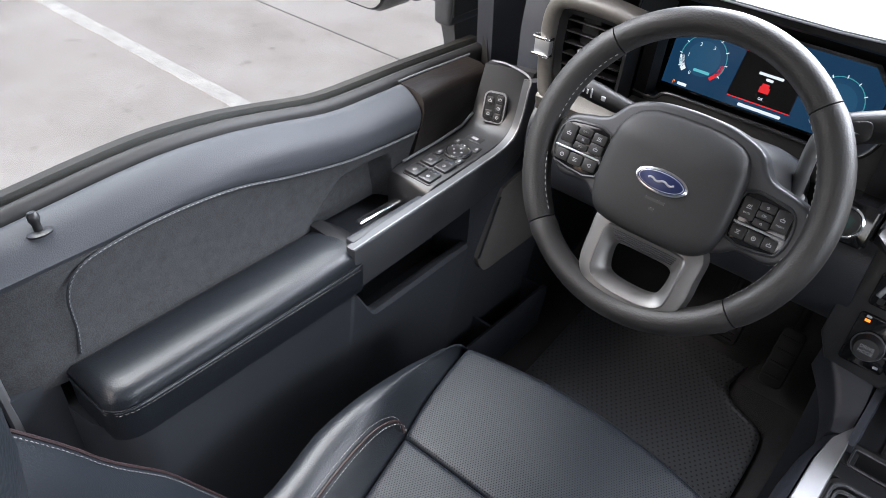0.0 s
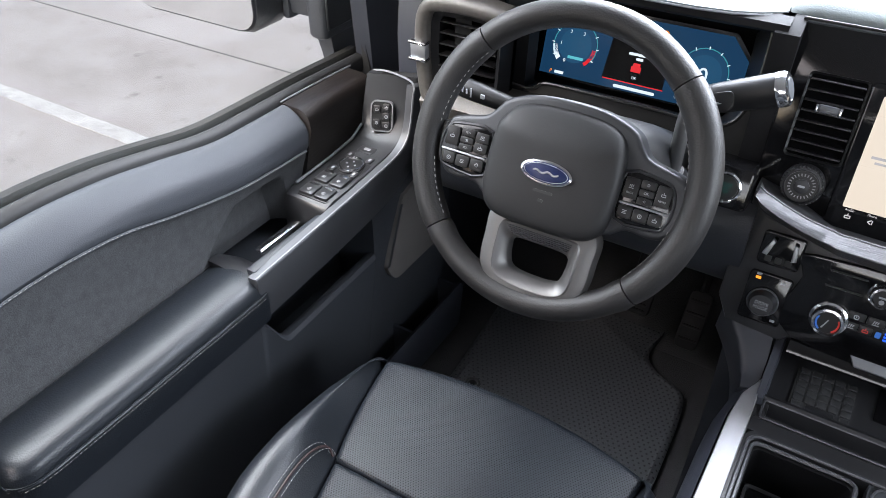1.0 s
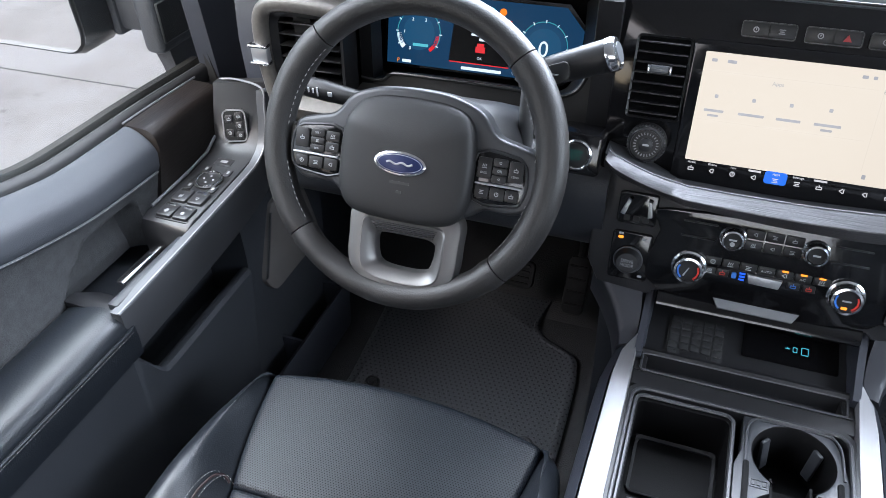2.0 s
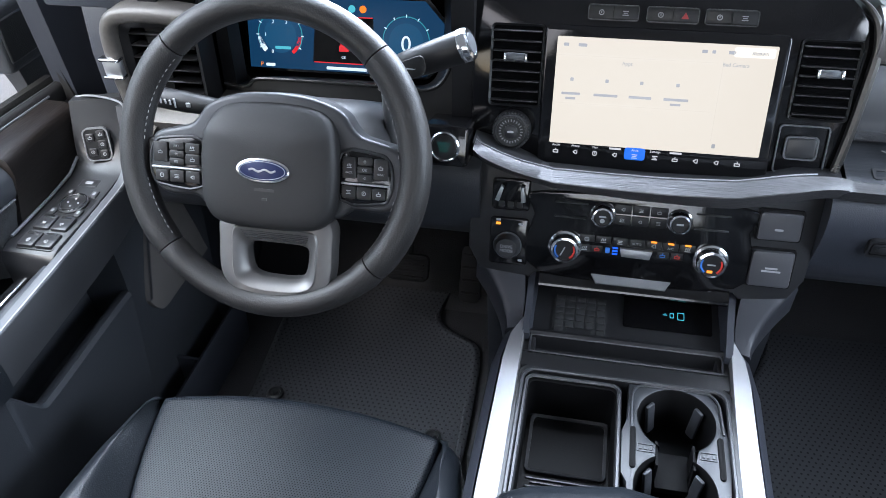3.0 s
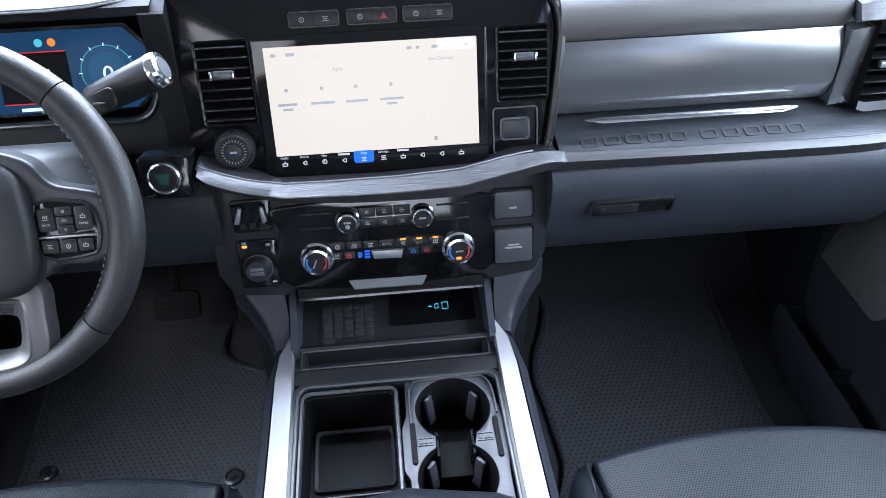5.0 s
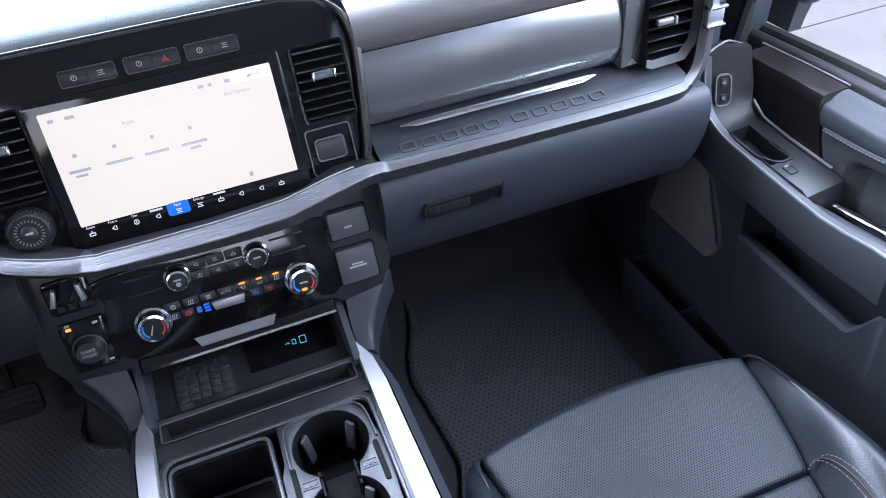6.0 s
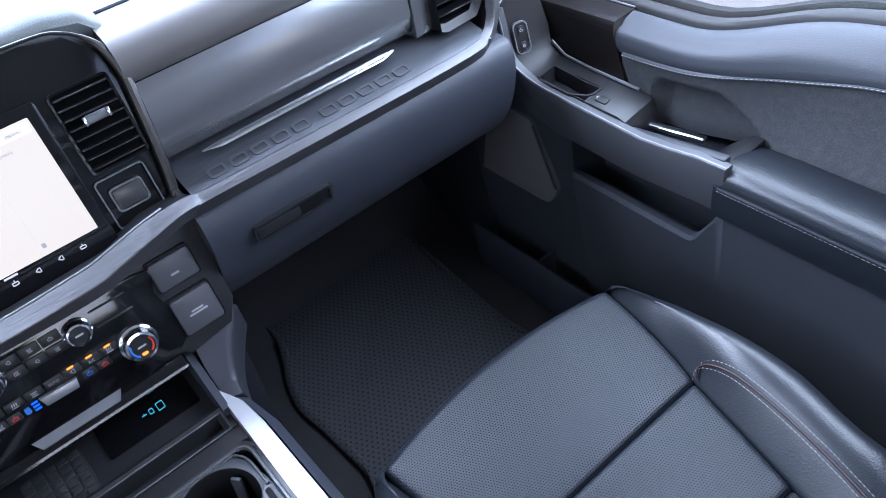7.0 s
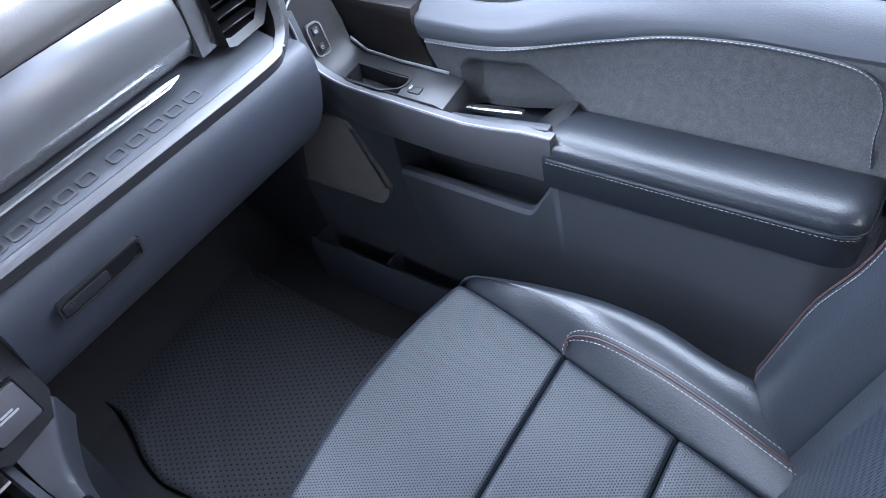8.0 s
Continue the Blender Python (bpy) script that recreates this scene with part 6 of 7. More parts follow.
def build_wheel():
    wh = thing("steering_wheel", "black leather four-spoke steering wheel with silver lower spoke", "steering wheel", (-0.417, -0.18, 0.71))
    P = lambda name, bm, stuff, label="", parent=None, **k: part(name, bm, stuff, parent or wh, label, m=k.pop("m", WHEEL), **k)
    R = 0.1638
    # rim in four leather lengths
    cuts = (45, 135, 222, 318, 405)
    for a0, a1 in zip(cuts, cuts[1:]):
        bm = bmesh.new()
        rings = []
        n = max(8, int((a1 - a0) / 4))
        for i in range(n + 1):
            a = radians(a0 + 0.25 + (a1 - a0 - 0.5) * i / n)
            squash = 0.93 if i in (0, n) else 1.0
            thick = 0.0160 + (0.0016 if (95 < (a1 + a0) / 2 % 360 or True) and abs(math.sin(a)) < 0.75 else 0)
            ring = []
            for j in range(16):
                q = radians(22.5 * j)
                ring.append(((R + thick * squash * math.cos(q)) * math.cos(a), (R + thick * squash * math.cos(q)) * math.sin(a) + 0.0035, 0.0175 * squash * math.sin(q)))
            rings.append(ring)
        loft(bm, rings)
        P("rim", bm, RIMLEATHER, "smooth black leather rim")
    for a0, a1 in ((137, 175), (192, 220), (320, 348), (5, 43)):
        bm = bmesh.new()
        line = [((R - 0.0165) * math.cos(radians(a0 + (a1 - a0) * i / 30)), (R - 0.0165) * math.sin(radians(a0 + (a1 - a0) * i / 30)) + 0.0035, 0.009) for i in range(31)]
        stitches(bm, line, 0.0038, 0.0035, 0.0006)
        tagged(P("rim_stitching", bm, THREAD, "pale grey rim stitching"), kind="stuff")
    # spoke carrier behind the pad, with arms into the rim
    CARRIER = mat("carrier_grey", (0.050, 0.052, 0.055), 0.42, 0.55, grain=0.1, grain_size=0.0006)
    C0 = 0.006     # the hub sits a little off the rim's centre
    half = [(0.036, 0.0735), (0.063, 0.0665), (0.079, 0.0580), (0.0885, 0.0455), (0.0985, 0.0365), (0.118, 0.0315), (0.137, 0.0262), (0.1445, 0.017), (0.1470, -0.008), (0.1435, -0.028), (0.1345, -0.040), (0.119, -0.0445), (0.092, -0.0435), (0.070, -0.056)]
    out = [(p.x, p.y) for p in curve([(C0 - u, v) for u, v in half[::-1]] + [(C0, 0.0755)] + [(C0 + u, v) for u, v in half] + [(C0, -0.066)], 4, True)]
    bm = bmesh.new()
    prism(bm, out, -0.020, 0.0085, 0.006, 4)
    P("spoke_carrier", bm, CARRIER, "dark silver spoke frame")
    for s in (-1, 1):
        bm = bmesh.new()
        prism(bm, [(s * 0.118, 0.024), (s * 0.150, 0.017), (s * 0.166, 0.012), (s * 0.166, -0.024), (s * 0.150, -0.030), (s * 0.118, -0.036)], -0.016, 0.002, 0.004, 3)
        P("spoke_arm", bm, RIMLEATHER, "black leather-wrapped spoke root")
    # airbag pad: squared shoulders, a crest across it and a top that falls away
    half = [(0.030, 0.0670), (0.052, 0.0618), (0.0660, 0.0520), (0.0742, 0.0350), (0.0775, 0.0120), (0.0780, -0.0100), (0.0765, -0.0360), (0.0705, -0.0550), (0.0570, -0.0665), (0.030, -0.0708)]
    out = curve([(C0, 0.0685)] + [(C0 + u, v) for u, v in half] + [(C0, -0.0715)] + [(C0 - u, v) for u, v in half[::-1]], 4, True)
    bm = bmesh.new()
    base = [(p.x, p.y) for p in out]
    rings = []
    for k, w in ((0.985, -0.012), (1.0, 0.004), (0.998, 0.0165), (0.985, 0.0215), (0.960, 0.0250), (0.925, 0.0272), (0.86, 0.0290), (0.74, 0.0303), (0.58, 0.0312), (0.40, 0.0320), (0.20, 0.0324), (0.03, 0.0325)):
        ring = []
        for x, y in base:
            yk = y * k
            fall = 0.42 * max(0.0, yk - 0.0335) + 0.10 * max(0.0, yk - 0.0300) if k < 1 else 0.0
            ring.append((C0 + (x - C0) * k, yk, w - fall))
        rings.append(ring)
    loft(bm, rings)
    pad = P("airbag_pad", bm, mat("pad_skin", (0.0105, 0.0107, 0.0112), 0.55, grain=0.4, grain_size=0.0008, vary=0.08, rvary=0.05, spec=0.42), "matt black airbag cover")
    em = WHEEL @ Matrix.Translation((0.0062, -0.0048, 0.0318))
    bm = bmesh.new()
    prism(bm, ellipse(0.0305, 0.0135, 40), -0.002, 0.003, 0.0015)
    rim = P("emblem_rim", bm, CHROME, "chrome oval rim", m=em)
    bm = bmesh.new()
    prism(bm, ellipse(0.0272, 0.0108, 40), 0.002, 0.0036, 0.0004)
    P("emblem", bm, EMBLEM, "blue oval emblem", rim, m=em)
    bm = bmesh.new()
    tube(bm, [(u, v, 0.0037) for u, v in ellipse(0.0255, 0.0094, 40)], 0.0004, 4, closed=True)
    tube(bm, [(-0.015 + 0.030 * k / 24, 0.0012 * math.sin(k * 0.55), 0.0038) for k in range(25)], 0.0011, 6)
    P("emblem_band", bm, SILVER, "plain silver band across the emblem", rim, m=em)
    bm = bmesh.new()
    prism(bm, rrect(0.023, 0.0030, 0.0008, 2, 0.007, -0.026), 0.031, 0.0323)
    prism(bm, rrect(0.006, 0.003, 0.0008, 2, 0.007, -0.036), 0.031, 0.0323)
    P("moulded_mark", bm, SATIN, "", pad)
    # thumb switch pods: flush keys in a satin frame
    FRAME = mat("pod_frame", (0.030, 0.031, 0.033), 0.38, 0.5, grain=0.1, grain_size=0.0006)
    for s in (-1, 1):
        m = WHEEL @ Matrix.Translation((-0.1055 if s < 0 else 0.1115, -0.0050, 0.0085)) @ Matrix.Diagonal((1.06 if s < 0 else 0.95, 1, 1, 1))
        outl = [(-0.0270, 0.0225), (0.0120, 0.0232), (0.0235, 0.0190), (0.0290, 0.0085), (0.0300, -0.0080), (0.0265, -0.0205), (0.0180, -0.0270), (-0.0270, -0.0262)]
        outl = [(p.x * s, p.y) for p in curve(outl, 3, True)]
        bm = bmesh.new()
        prism(bm, outl if s > 0 else outl[::-1], -0.004, 0.0022, 0.0010)
        pod = P("thumb_pod", bm, GLOSS, "black thumb switch pod", m=m)
        keys = ((0.0185, 0.0085, 0.0165, 0.0225, "MENU"), (0.0000, 0.0160, 0.0170, 0.0090, "^"), (0.0000, 0.0070, 0.0170, 0.0078, "OK"), (0.0000, -0.0015, 0.0170, 0.0080, "v"), (-0.0180, 0.0085, 0.0165, 0.0225, "BACK"), (0.0170, -0.0175, 0.0150, 0.0125, ""), (0.0000, -0.0178, 0.0170, 0.0135, ""), (-0.0180, -0.0175, 0.0165, 0.0135, "")) if s > 0 else ((-0.0185, 0.0085, 0.0165, 0.0225, ""), (0.0000, 0.0160, 0.0170, 0.0090, "SET+"), (0.0000, 0.0070, 0.0170, 0.0078, ""), (0.0000, -0.0015, 0.0170, 0.0080, "SET-"), (0.0180, 0.0142, 0.0165, 0.0115, ""), (0.0180, 0.0020, 0.0165, 0.0115, ""), (-0.0170, -0.0175, 0.0150, 0.0125, ""), (0.0000, -0.0178, 0.0170, 0.0135, ""), (0.0180, -0.0175, 0.0165, 0.0135, ""))
        for n, (u, v, w, h, word) in enumerate(keys):
            bm = bmesh.new()
            prism(bm, rrect(w, h, 0.0018, 2, u, v), 0.0015, 0.0048, 0.0008)
            k = P("thumb_key", bm, BUTTON, "", pod, m=m)
            if word and word not in "^v":
                writing("word", word, 0.0031 if len(word) > 2 else 0.0040, INK, k, m @ Matrix.Translation((u, v - (0.005 if h > 0.02 else 0), 0.0050)))
            if not word or word in "^v" or h > 0.02:
                bm = bmesh.new()
                glyph(bm, u, v + (0.002 if h > 0.02 and word else 0), 0.0058 if h > 0.01 else 0.0036, 0.0044, 0.0051, n % 5)
                P("symbol", bm, INK, "", k, m=m)
        bm = bmesh.new()
        prism(bm, rrect(0.0555, 0.0022, 0.001, 2, 0.0008 * s, -0.0083), 0.002, 0.0060, 0.0008)
        P("bright_bar", bm, SILVER, "thin silver divider", pod, m=m)
        bm = bmesh.new()
        tube(bm, [(x * 1.035, y * 1.04, 0.0008) for x, y in outl], 0.0021, 8, closed=True)
        P("pod_edge", bm, FRAME, "satin pod frame", pod, m=m)
    # lower spoke with its opening: satin face, raised inner frame, ribbed slope over the opening
    def closed_half(pts, cx=0.010):
        return curve([(cx - u, v) for u, v in pts[::-1]] + [(cx + u, v) for u, v in pts[1:-1]], 5, True)
    oc = closed_half([(0.0, -0.052), (0.052, -0.055), (0.0665, -0.066), (0.0668, -0.092), (0.0660, -0.119), (0.0590, -0.137), (0.038, -0.1505), (0.0, -0.1550)])
    rc = closed_half([(0.0, -0.0735), (0.034, -0.0735), (0.0462, -0.0770), (0.0480, -0.096), (0.0470, -0.121), (0.0420, -0.134), (0.026, -0.1405), (0.0, -0.1422)])
    ic = closed_half([(0.0, -0.0900), (0.027, -0.0905), (0.0355, -0.0945), (0.0365, -0.103), (0.0340, -0.118), (0.0290, -0.1255), (0.018, -0.1288), (0.0, -0.1296)])
    bm = bmesh.new()
    n = len(oc)
    loops = []
    for a, b, k, w in ((oc, oc, 0, -0.014), (oc, oc, 0, 0.0060), (oc, rc, 0.05, 0.0090), (oc, rc, 0.20, 0.0108), (oc, rc, 0.86, 0.0112), (oc, rc, 0.94, 0.0132), (rc, ic, 0.06, 0.0128), (rc, ic, 0.90, 0.0020), (ic, ic, 0, -0.002), (ic, ic, 0, -0.014)):
        loops.append([bm.verts.new((*a[i].lerp(b[i], k), w)) for i in range(n)])
    for a, b in zip(loops, loops[1:] + loops[:1]):
        for i in range(n):
            j = (i + 1) % n
            bm.faces.new((a[i], a[j], b[j], b[i]))
    low = P("lower_spoke", bm, mat("silver_spoke", (0.150, 0.147, 0.144), 0.42, 0.7, grain=0.1, grain_size=0.0006, vary=0.05), "satin silver lower spoke with an opening")
    for k in range(5):
        f = 0.16 + 0.15 * k
        bm = bmesh.new()
        box(bm, (0.010, -0.0735 - 0.0165 * f, 0.0132 - 0.0108 * f), (0.084 - 0.018 * f, 0.0011, 0.0014), 0.0004, 1)
        P("rib", bm, CARRIER, "", low)
    return wh


build_wheel()


def build_column():
    col = thing("steering_column", "dark plastic steering column with stalk and gear lever", "steering column", (-0.417, 0.02, 0.66))
    P = lambda name, bm, stuff, label="", parent=None, **k: part(name, bm, stuff, parent or col, label, **k)
    ax = frame_at((-0.417, -0.190, 0.716), (1, 0, 0), (0, 0.454, 0.891))
    bm = bmesh.new()
    rings = []
    for w, kx, ky, dy in ((0.0, 0.070, 0.058, 0.004), (-0.03, 0.090, 0.064, 0.008), (-0.08, 0.108, 0.064, 0.010), (-0.16, 0.112, 0.060, 0.010), (-0.26, 0.10, 0.05, 0.010)):
        rings.append([(p[0], p[1] + dy, w) for p in rrect(2 * kx, 2 * ky, 0.035, 5)])
    loft(bm, rings)
    P("shroud", bm, mat("column_plastic", (0.032, 0.033, 0.035), 0.42, grain=0.4, grain_size=0.0008, vary=0.1), "dark grey column shroud", m=ax)
    # wiper stalk
    bm = bmesh.new()
    a, b = Vector((-0.470, -0.112, 0.730)), Vector((-0.622, -0.110, 0.747))
    pts = [a.lerp(b, t) for t in (0, 0.2, 0.55, 0.6, 0.62, 0.95, 1.0)]
    tube(bm, pts, [0.0095, 0.0105, 0.0125, 0.0130, 0.0132, 0.0130, 0.0105], 16)
    st = P("stalk", bm, BUTTON, "black wiper and signal stalk")
    for t in (0.66, 0.70, 0.74, 0.78, 0.82):
        bm = bmesh.new()
        q = a.lerp(b, t)
        box(bm, (q.x, q.y - 0.0135, q.z + 0.004), (0.0016, 0.002, 0.006 if t != 0.66 else 0.012))
        P("print_mark", bm, INK, "", st)
    bm = bmesh.new()
    q = a.lerp(b, 0.55)
    box(bm, (q.x, q.y - 0.0122, q.z + 0.004), (0.006, 0.002, 0.006), 0.0006, 1)
    P("symbol", bm, INK, "", st)
    # gear lever
    bm = bmesh.new()
    tube(bm, curve([(-0.308, -0.090, 0.690), (-0.306, -0.102, 0.735), (-0.304, -0.106, 0.775), (-0.297, -0.104, 0.795), (-0.278, -0.101, 0.805)], 5), 0.0085, 12)
    lev = P("gear_lever", bm, mat("lever_metal", (0.22, 0.22, 0.22), 0.35, 0.8), "grey metal lever stem")
    bm = bmesh.new()
    lathe(bm, [(0, 0), (0.018, 0), (0.0175, 0.008), (0.013, 0.014), (0, 0.014)], 20)
    P("boot", bm, SATIN, "", lev, m=frame_at((-0.308, -0.091, 0.686), (1, 0, 0), (0, 1, 0.25)))
    a, b = Vector((-0.292, -0.101, 0.797)), Vector((-0.213, -0.097, 0.830))
    d = (b - a).normalized()
    m = frame_at(a, (0, 1, 0), d.cross(Vector((0, 1, 0))))
    L = (b - a).length
    bm = bmesh.new()
    lathe(bm, [(0, 0), (0.012, 0.0), (0.0155, 0.006), (0.0165, 0.02), (0.0180, L - 0.008), (0.0180, L - 0.004), (0, L - 0.004)], 24)
    g = P("grip", bm, BUTTON, "black lever grip", lev, m=m)
    bm = bmesh.new()
    lathe(bm, [(0, L - 0.006), (0.0186, L - 0.006), (0.0188, L), (0.017, L + 0.004), (0.0125, L + 0.005), (0.012, L + 0.004), (0, L + 0.004)], 28)
    P("end_cap", bm, CHROME, "chrome end cap", lev, m=m)
    bm = bmesh.new()
    lathe(bm, [(0, L + 0.0035), (0.0118, L + 0.0035), (0.0112, L + 0.0058), (0, L + 0.006)], 20)
    P("end_button", bm, DKSILVER, "", lev, m=m)
    bm = bmesh.new()
    prism(bm, rrect(0.034, 0.021, 0.007, 4, 0, 0), 0.0, 0.0035, 0.0012)
    P("rocker", bm, BUTTON, "plus and minus rocker", lev, m=frame_at((-0.272, -0.1175, 0.8065), Vector((0.079, 0, 0.033)), (-0.2, 0.35, 0.9)))
    bm = bmesh.new()
    box(bm, (-0.272, -0.1205, 0.8072), (0.016, 0.002, 0.0016), 0, 1, None)
    P("mark", bm, INK, "", lev)
    # release and small switches under the dash edge
    bm = bmesh.new()
    prism(bm, rrect(0.024, 0.030, 0.004, 3), 0, 0.005, 0.0015)
    P("dimmer", bm, BUTTON, "small dimmer switch", m=frame_at((-0.548, -0.060, 0.615), (1, 0, 0), (0, -0.05, 1)))
    bm = bmesh.new()
    tube(bm, [(-0.520, -0.055, 0.610), (-0.518, -0.085, 0.607)], [0.006, 0.008], 10)
    P("release_knob", bm, SATIN, "", )
    return col


build_column()


# ---- centre console ----
con = thing("center_console", "black console with silver rails, charging shelf and cup holders", "console", (0, -0.35, 0.03), kind="structure")


def C(name, bm, stuff, label="", parent=None, **k):
    return part(name, bm, stuff, parent or con, label, **k)


def build_console():
    # hollow body built of walls
    for s in (-1, 1):
        bm = bmesh.new()
        loft(bm, [[(s * a, y, b) for a, b in ((0.150, 0.395), (0.136, 0.395), (0.136, 0.03), (0.190, 0.03), (0.175, 0.22))] for y in (-0.055, -0.40)])
        loft(bm, [[(s * a, y, b) for a, b in ((0.158, 0.400), (0.136, 0.400), (0.136, 0.03), (0.190, 0.03), (0.178, 0.22))] for y in (-0.40, -0.95)])
        loft(bm, [[(s * a, y, b) for a, b in ((0.200, 0.52), (0.136, 0.48), (0.136, 0.03), (0.200, 0.03), (0.195, 0.30))] for y in (0.12, -0.055)])
        C("side_wall", bm, HARD, "black grained console side")
    bm = bmesh.new()
    box(bm, (0, -0.025, 0.21), (0.272, 0.30, 0.36))
    box(bm, (0, -0.34, 0.155), (0.272, 0.34, 0.25))
    box(bm, (0, -0.73, 0.20), (0.27, 0.44, 0.38))
    C("body", bm, HARD, "black grained console body")
    for s in (-1, 1):
        # upper arm of the rail, from the dash down to the console edge
        bm = bmesh.new()
        rings = []
        for x0, x1, y, z in curve(((0.146, 0.212, -0.055, 0.506), (0.142, 0.192, -0.073, 0.488), (0.139, 0.174, -0.092, 0.465), (0.139, 0.165, -0.108, 0.447), (0.140, 0.161, -0.125, 0.436)), 4):
            rings.append([(x0, y, z), (x1 - 0.010, y - 0.001, z - 0.0003), (x1 - 0.003, y - 0.002, z - 0.0025), (x1, y - 0.002, z - 0.008), (x1 + 0.004, y + 0.012, z - 0.06), (x0, y + 0.02, z - 0.06)])
        loft(bm, rings)
        C("rail_arm", bm, ARM, "dark rail arm joining the dash", s=s)
        bm = bmesh.new()
        rings = []
        for y, z, w in ((-0.110, 0.446, 0.003), (-0.135, 0.437, 0.017), (-0.17, 0.430, 0.022), (-0.25, 0.420, 0.024), (-0.34, 0.412, 0.026), (-0.44, 0.406, 0.027), (-0.60, 0.402, 0.027)):
            rings.append([(0.134, y, z - 0.004), (0.1355, y, z), (0.1355 + w, y, z - 0.004), (0.137 + w, y, z - 0.010), (0.137 + w, y, z - 0.03), (0.134, y, z - 0.03)])
        loft(bm, rings)
        C("rail", bm, mat("rail_silver", (0.37, 0.375, 0.385), 0.45, 0.75, grain=0.05, grain_size=0.0006, rvary=0.05), "satin silver console rail", s=s)
        bm = bmesh.new()
        rings = []
        for y, z, w in ((-0.115, 0.441, 0.010), (-0.17, 0.424, 0.024), (-0.25, 0.414, 0.026), (-0.34, 0.406, 0.028), (-0.60, 0.396, 0.029)):
            rings.append([(0.137 + w, y, z - 0.004), (0.150 + w, y, z - 0.022), (0.156 + w, y, z - 0.08), (0.137 + w, y, z - 0.08)])
        loft(bm, rings)
        C("rail_side", bm, SOFT, "dark rail side", s=s)
    # charging shelf
    bm = bmesh.new()
    along_x(bm, [(-0.020, 0.444), (-0.128, 0.421), (-0.128, 0.40), (-0.020, 0.40)], -0.133, 0.133)
    shelf = C("charging_shelf", bm, SATIN, "black charging shelf")
    bm = bmesh.new()
    box(bm, (0, -0.012, 0.475), (0.27, 0.02, 0.14))
    C("shelf_back", bm, DEEP, "", shelf)
    for s in (-1, 1):
        bm = bmesh.new()
        loft(bm, [[(0.128, y, z0), (0.137, y, z0 + 0.0), (0.137, y, 0.40), (0.122, y, 0.40)] for y, z0 in ((-0.02, 0.50), (-0.06, 0.49), (-0.10, 0.458), (-0.135, 0.436))])
        C("shelf_wall", bm, SOFT, "", shelf, s=s)
    sm = frame_at((-0.062, -0.0855, 0.4307), (1, 0, 0), (0, 0.108, 0.023))
    bm = bmesh.new()
    prism(bm, rrect(0.074, 0.068, 0.004, 3), 0.0, 0.0015)
    pad = C("charging_pad", bm, PADRUBBER, "black rubber charging pad", m=sm)
    for i in range(5):
        for j in range(6):
            if 1 <= i <= 3 and j == 0:
                continue
            bm = bmesh.new()
            prism(bm, rrect(0.0115, 0.0085, 0.001, 2, -0.0285 + i * 0.01425, -0.0275 + j * 0.011), 0.001, 0.0032, 0.0008)
            C("pad_nub", bm, PADRUBBER, "", pad, m=sm)
    bm = bmesh.new()
    prism(bm, rrect(0.034, 0.012, 0.002, 3, 0, -0.0275), 0.001, 0.0028, 0.0008)
    C("pad_mark", bm, SATIN, "", pad, m=sm)
    um = frame_at((0.056, -0.068, 0.4345), (1, 0, 0), (0, 0.108, 0.023))
    bm = bmesh.new()
    prism(bm, rrect(0.118, 0.052, 0.003, 3), 0.0, 0.0015)
    us = C("usb_panel", bm, GLOSS, "gloss black port panel", m=um)
    teal = glow("port_teal", (0.08, 0.55, 0.65), 0.9)
    bm = bmesh.new()
    frame_ring(bm, rrect(0.009, 0.012, 0.001, 3, 0.018), rrect(0.0075, 0.0105, 0.001, 3, 0.018), 0.001, 0.0022)
    frame_ring(bm, rrect(0.0055, 0.008, 0.001, 3, 0.006), rrect(0.004, 0.0065, 0.001, 3, 0.006), 0.001, 0.0022)
    box(bm, (-0.003, 0, 0.0018), (0.006, 0.0008, 0.0008))
    box(bm, (-0.003, 0.0012, 0.0018), (0.0008, 0.003, 0.0008))
    C("port_symbol", bm, teal, "lit teal port symbol", us, m=um)
    # flip lid of the bin above the shelf
    bm = bmesh.new()
    along_x(bm, [(-0.070, 0.499), (-0.084, 0.492), (-0.088, 0.484), (-0.082, 0.476), (-0.030, 0.480), (-0.030, 0.499)], -0.122, 0.125)
    C("shelf_brow", bm, GLOSS, "gloss black brow over the shelf")
    bm = bmesh.new()
    loft(bm, [[(-0.054, -0.078, 0.5055), (0.050, -0.078, 0.5045), (0.043, -0.0885, 0.4985), (-0.047, -0.0885, 0.4990)], [(-0.054, -0.074, 0.501), (0.050, -0.074, 0.500), (0.043, -0.0850, 0.4940), (-0.047, -0.0850, 0.4945)]])
    C("brow_flap", bm, SILVER, "silver satin flap")
    # front lip with slot
    bm = bmesh.new()
    along_x(bm, [(-0.118, 0.424), (-0.120, 0.432), (-0.125, 0.433), (-0.128, 0.430), (-0.130, 0.404), (-0.150, 0.400), (-0.153, 0.420), (-0.157, 0.423), (-0.176, 0.419), (-0.180, 0.412), (-0.180, 0.37), (-0.118, 0.37)], -0.133, 0.133)
    C("slot_lip", bm, SATIN, "black lip with a narrow slot")
    for s in (-1, 1):
        bm = bmesh.new()
        box(bm, (0.126, -0.141, 0.412), (0.016, 0.030, 0.024), 0.003)
        C("slot_end", bm, SATIN, s=s)
    # added tube, lighter grey for the highlight round the slot
    bm = bmesh.new()
    tube(bm, [(u, v, 0.4265 + 0.16 * (v + 0.141)) for u, v in rrect(0.250, 0.027, 0.004, 4, 0, -0.141)], 0.0016, 6, closed=True)
    C("slot_rim", bm, RIM, "rounded rim, its highlight in lighter grey")
    # tray frame
    zt = 0.416
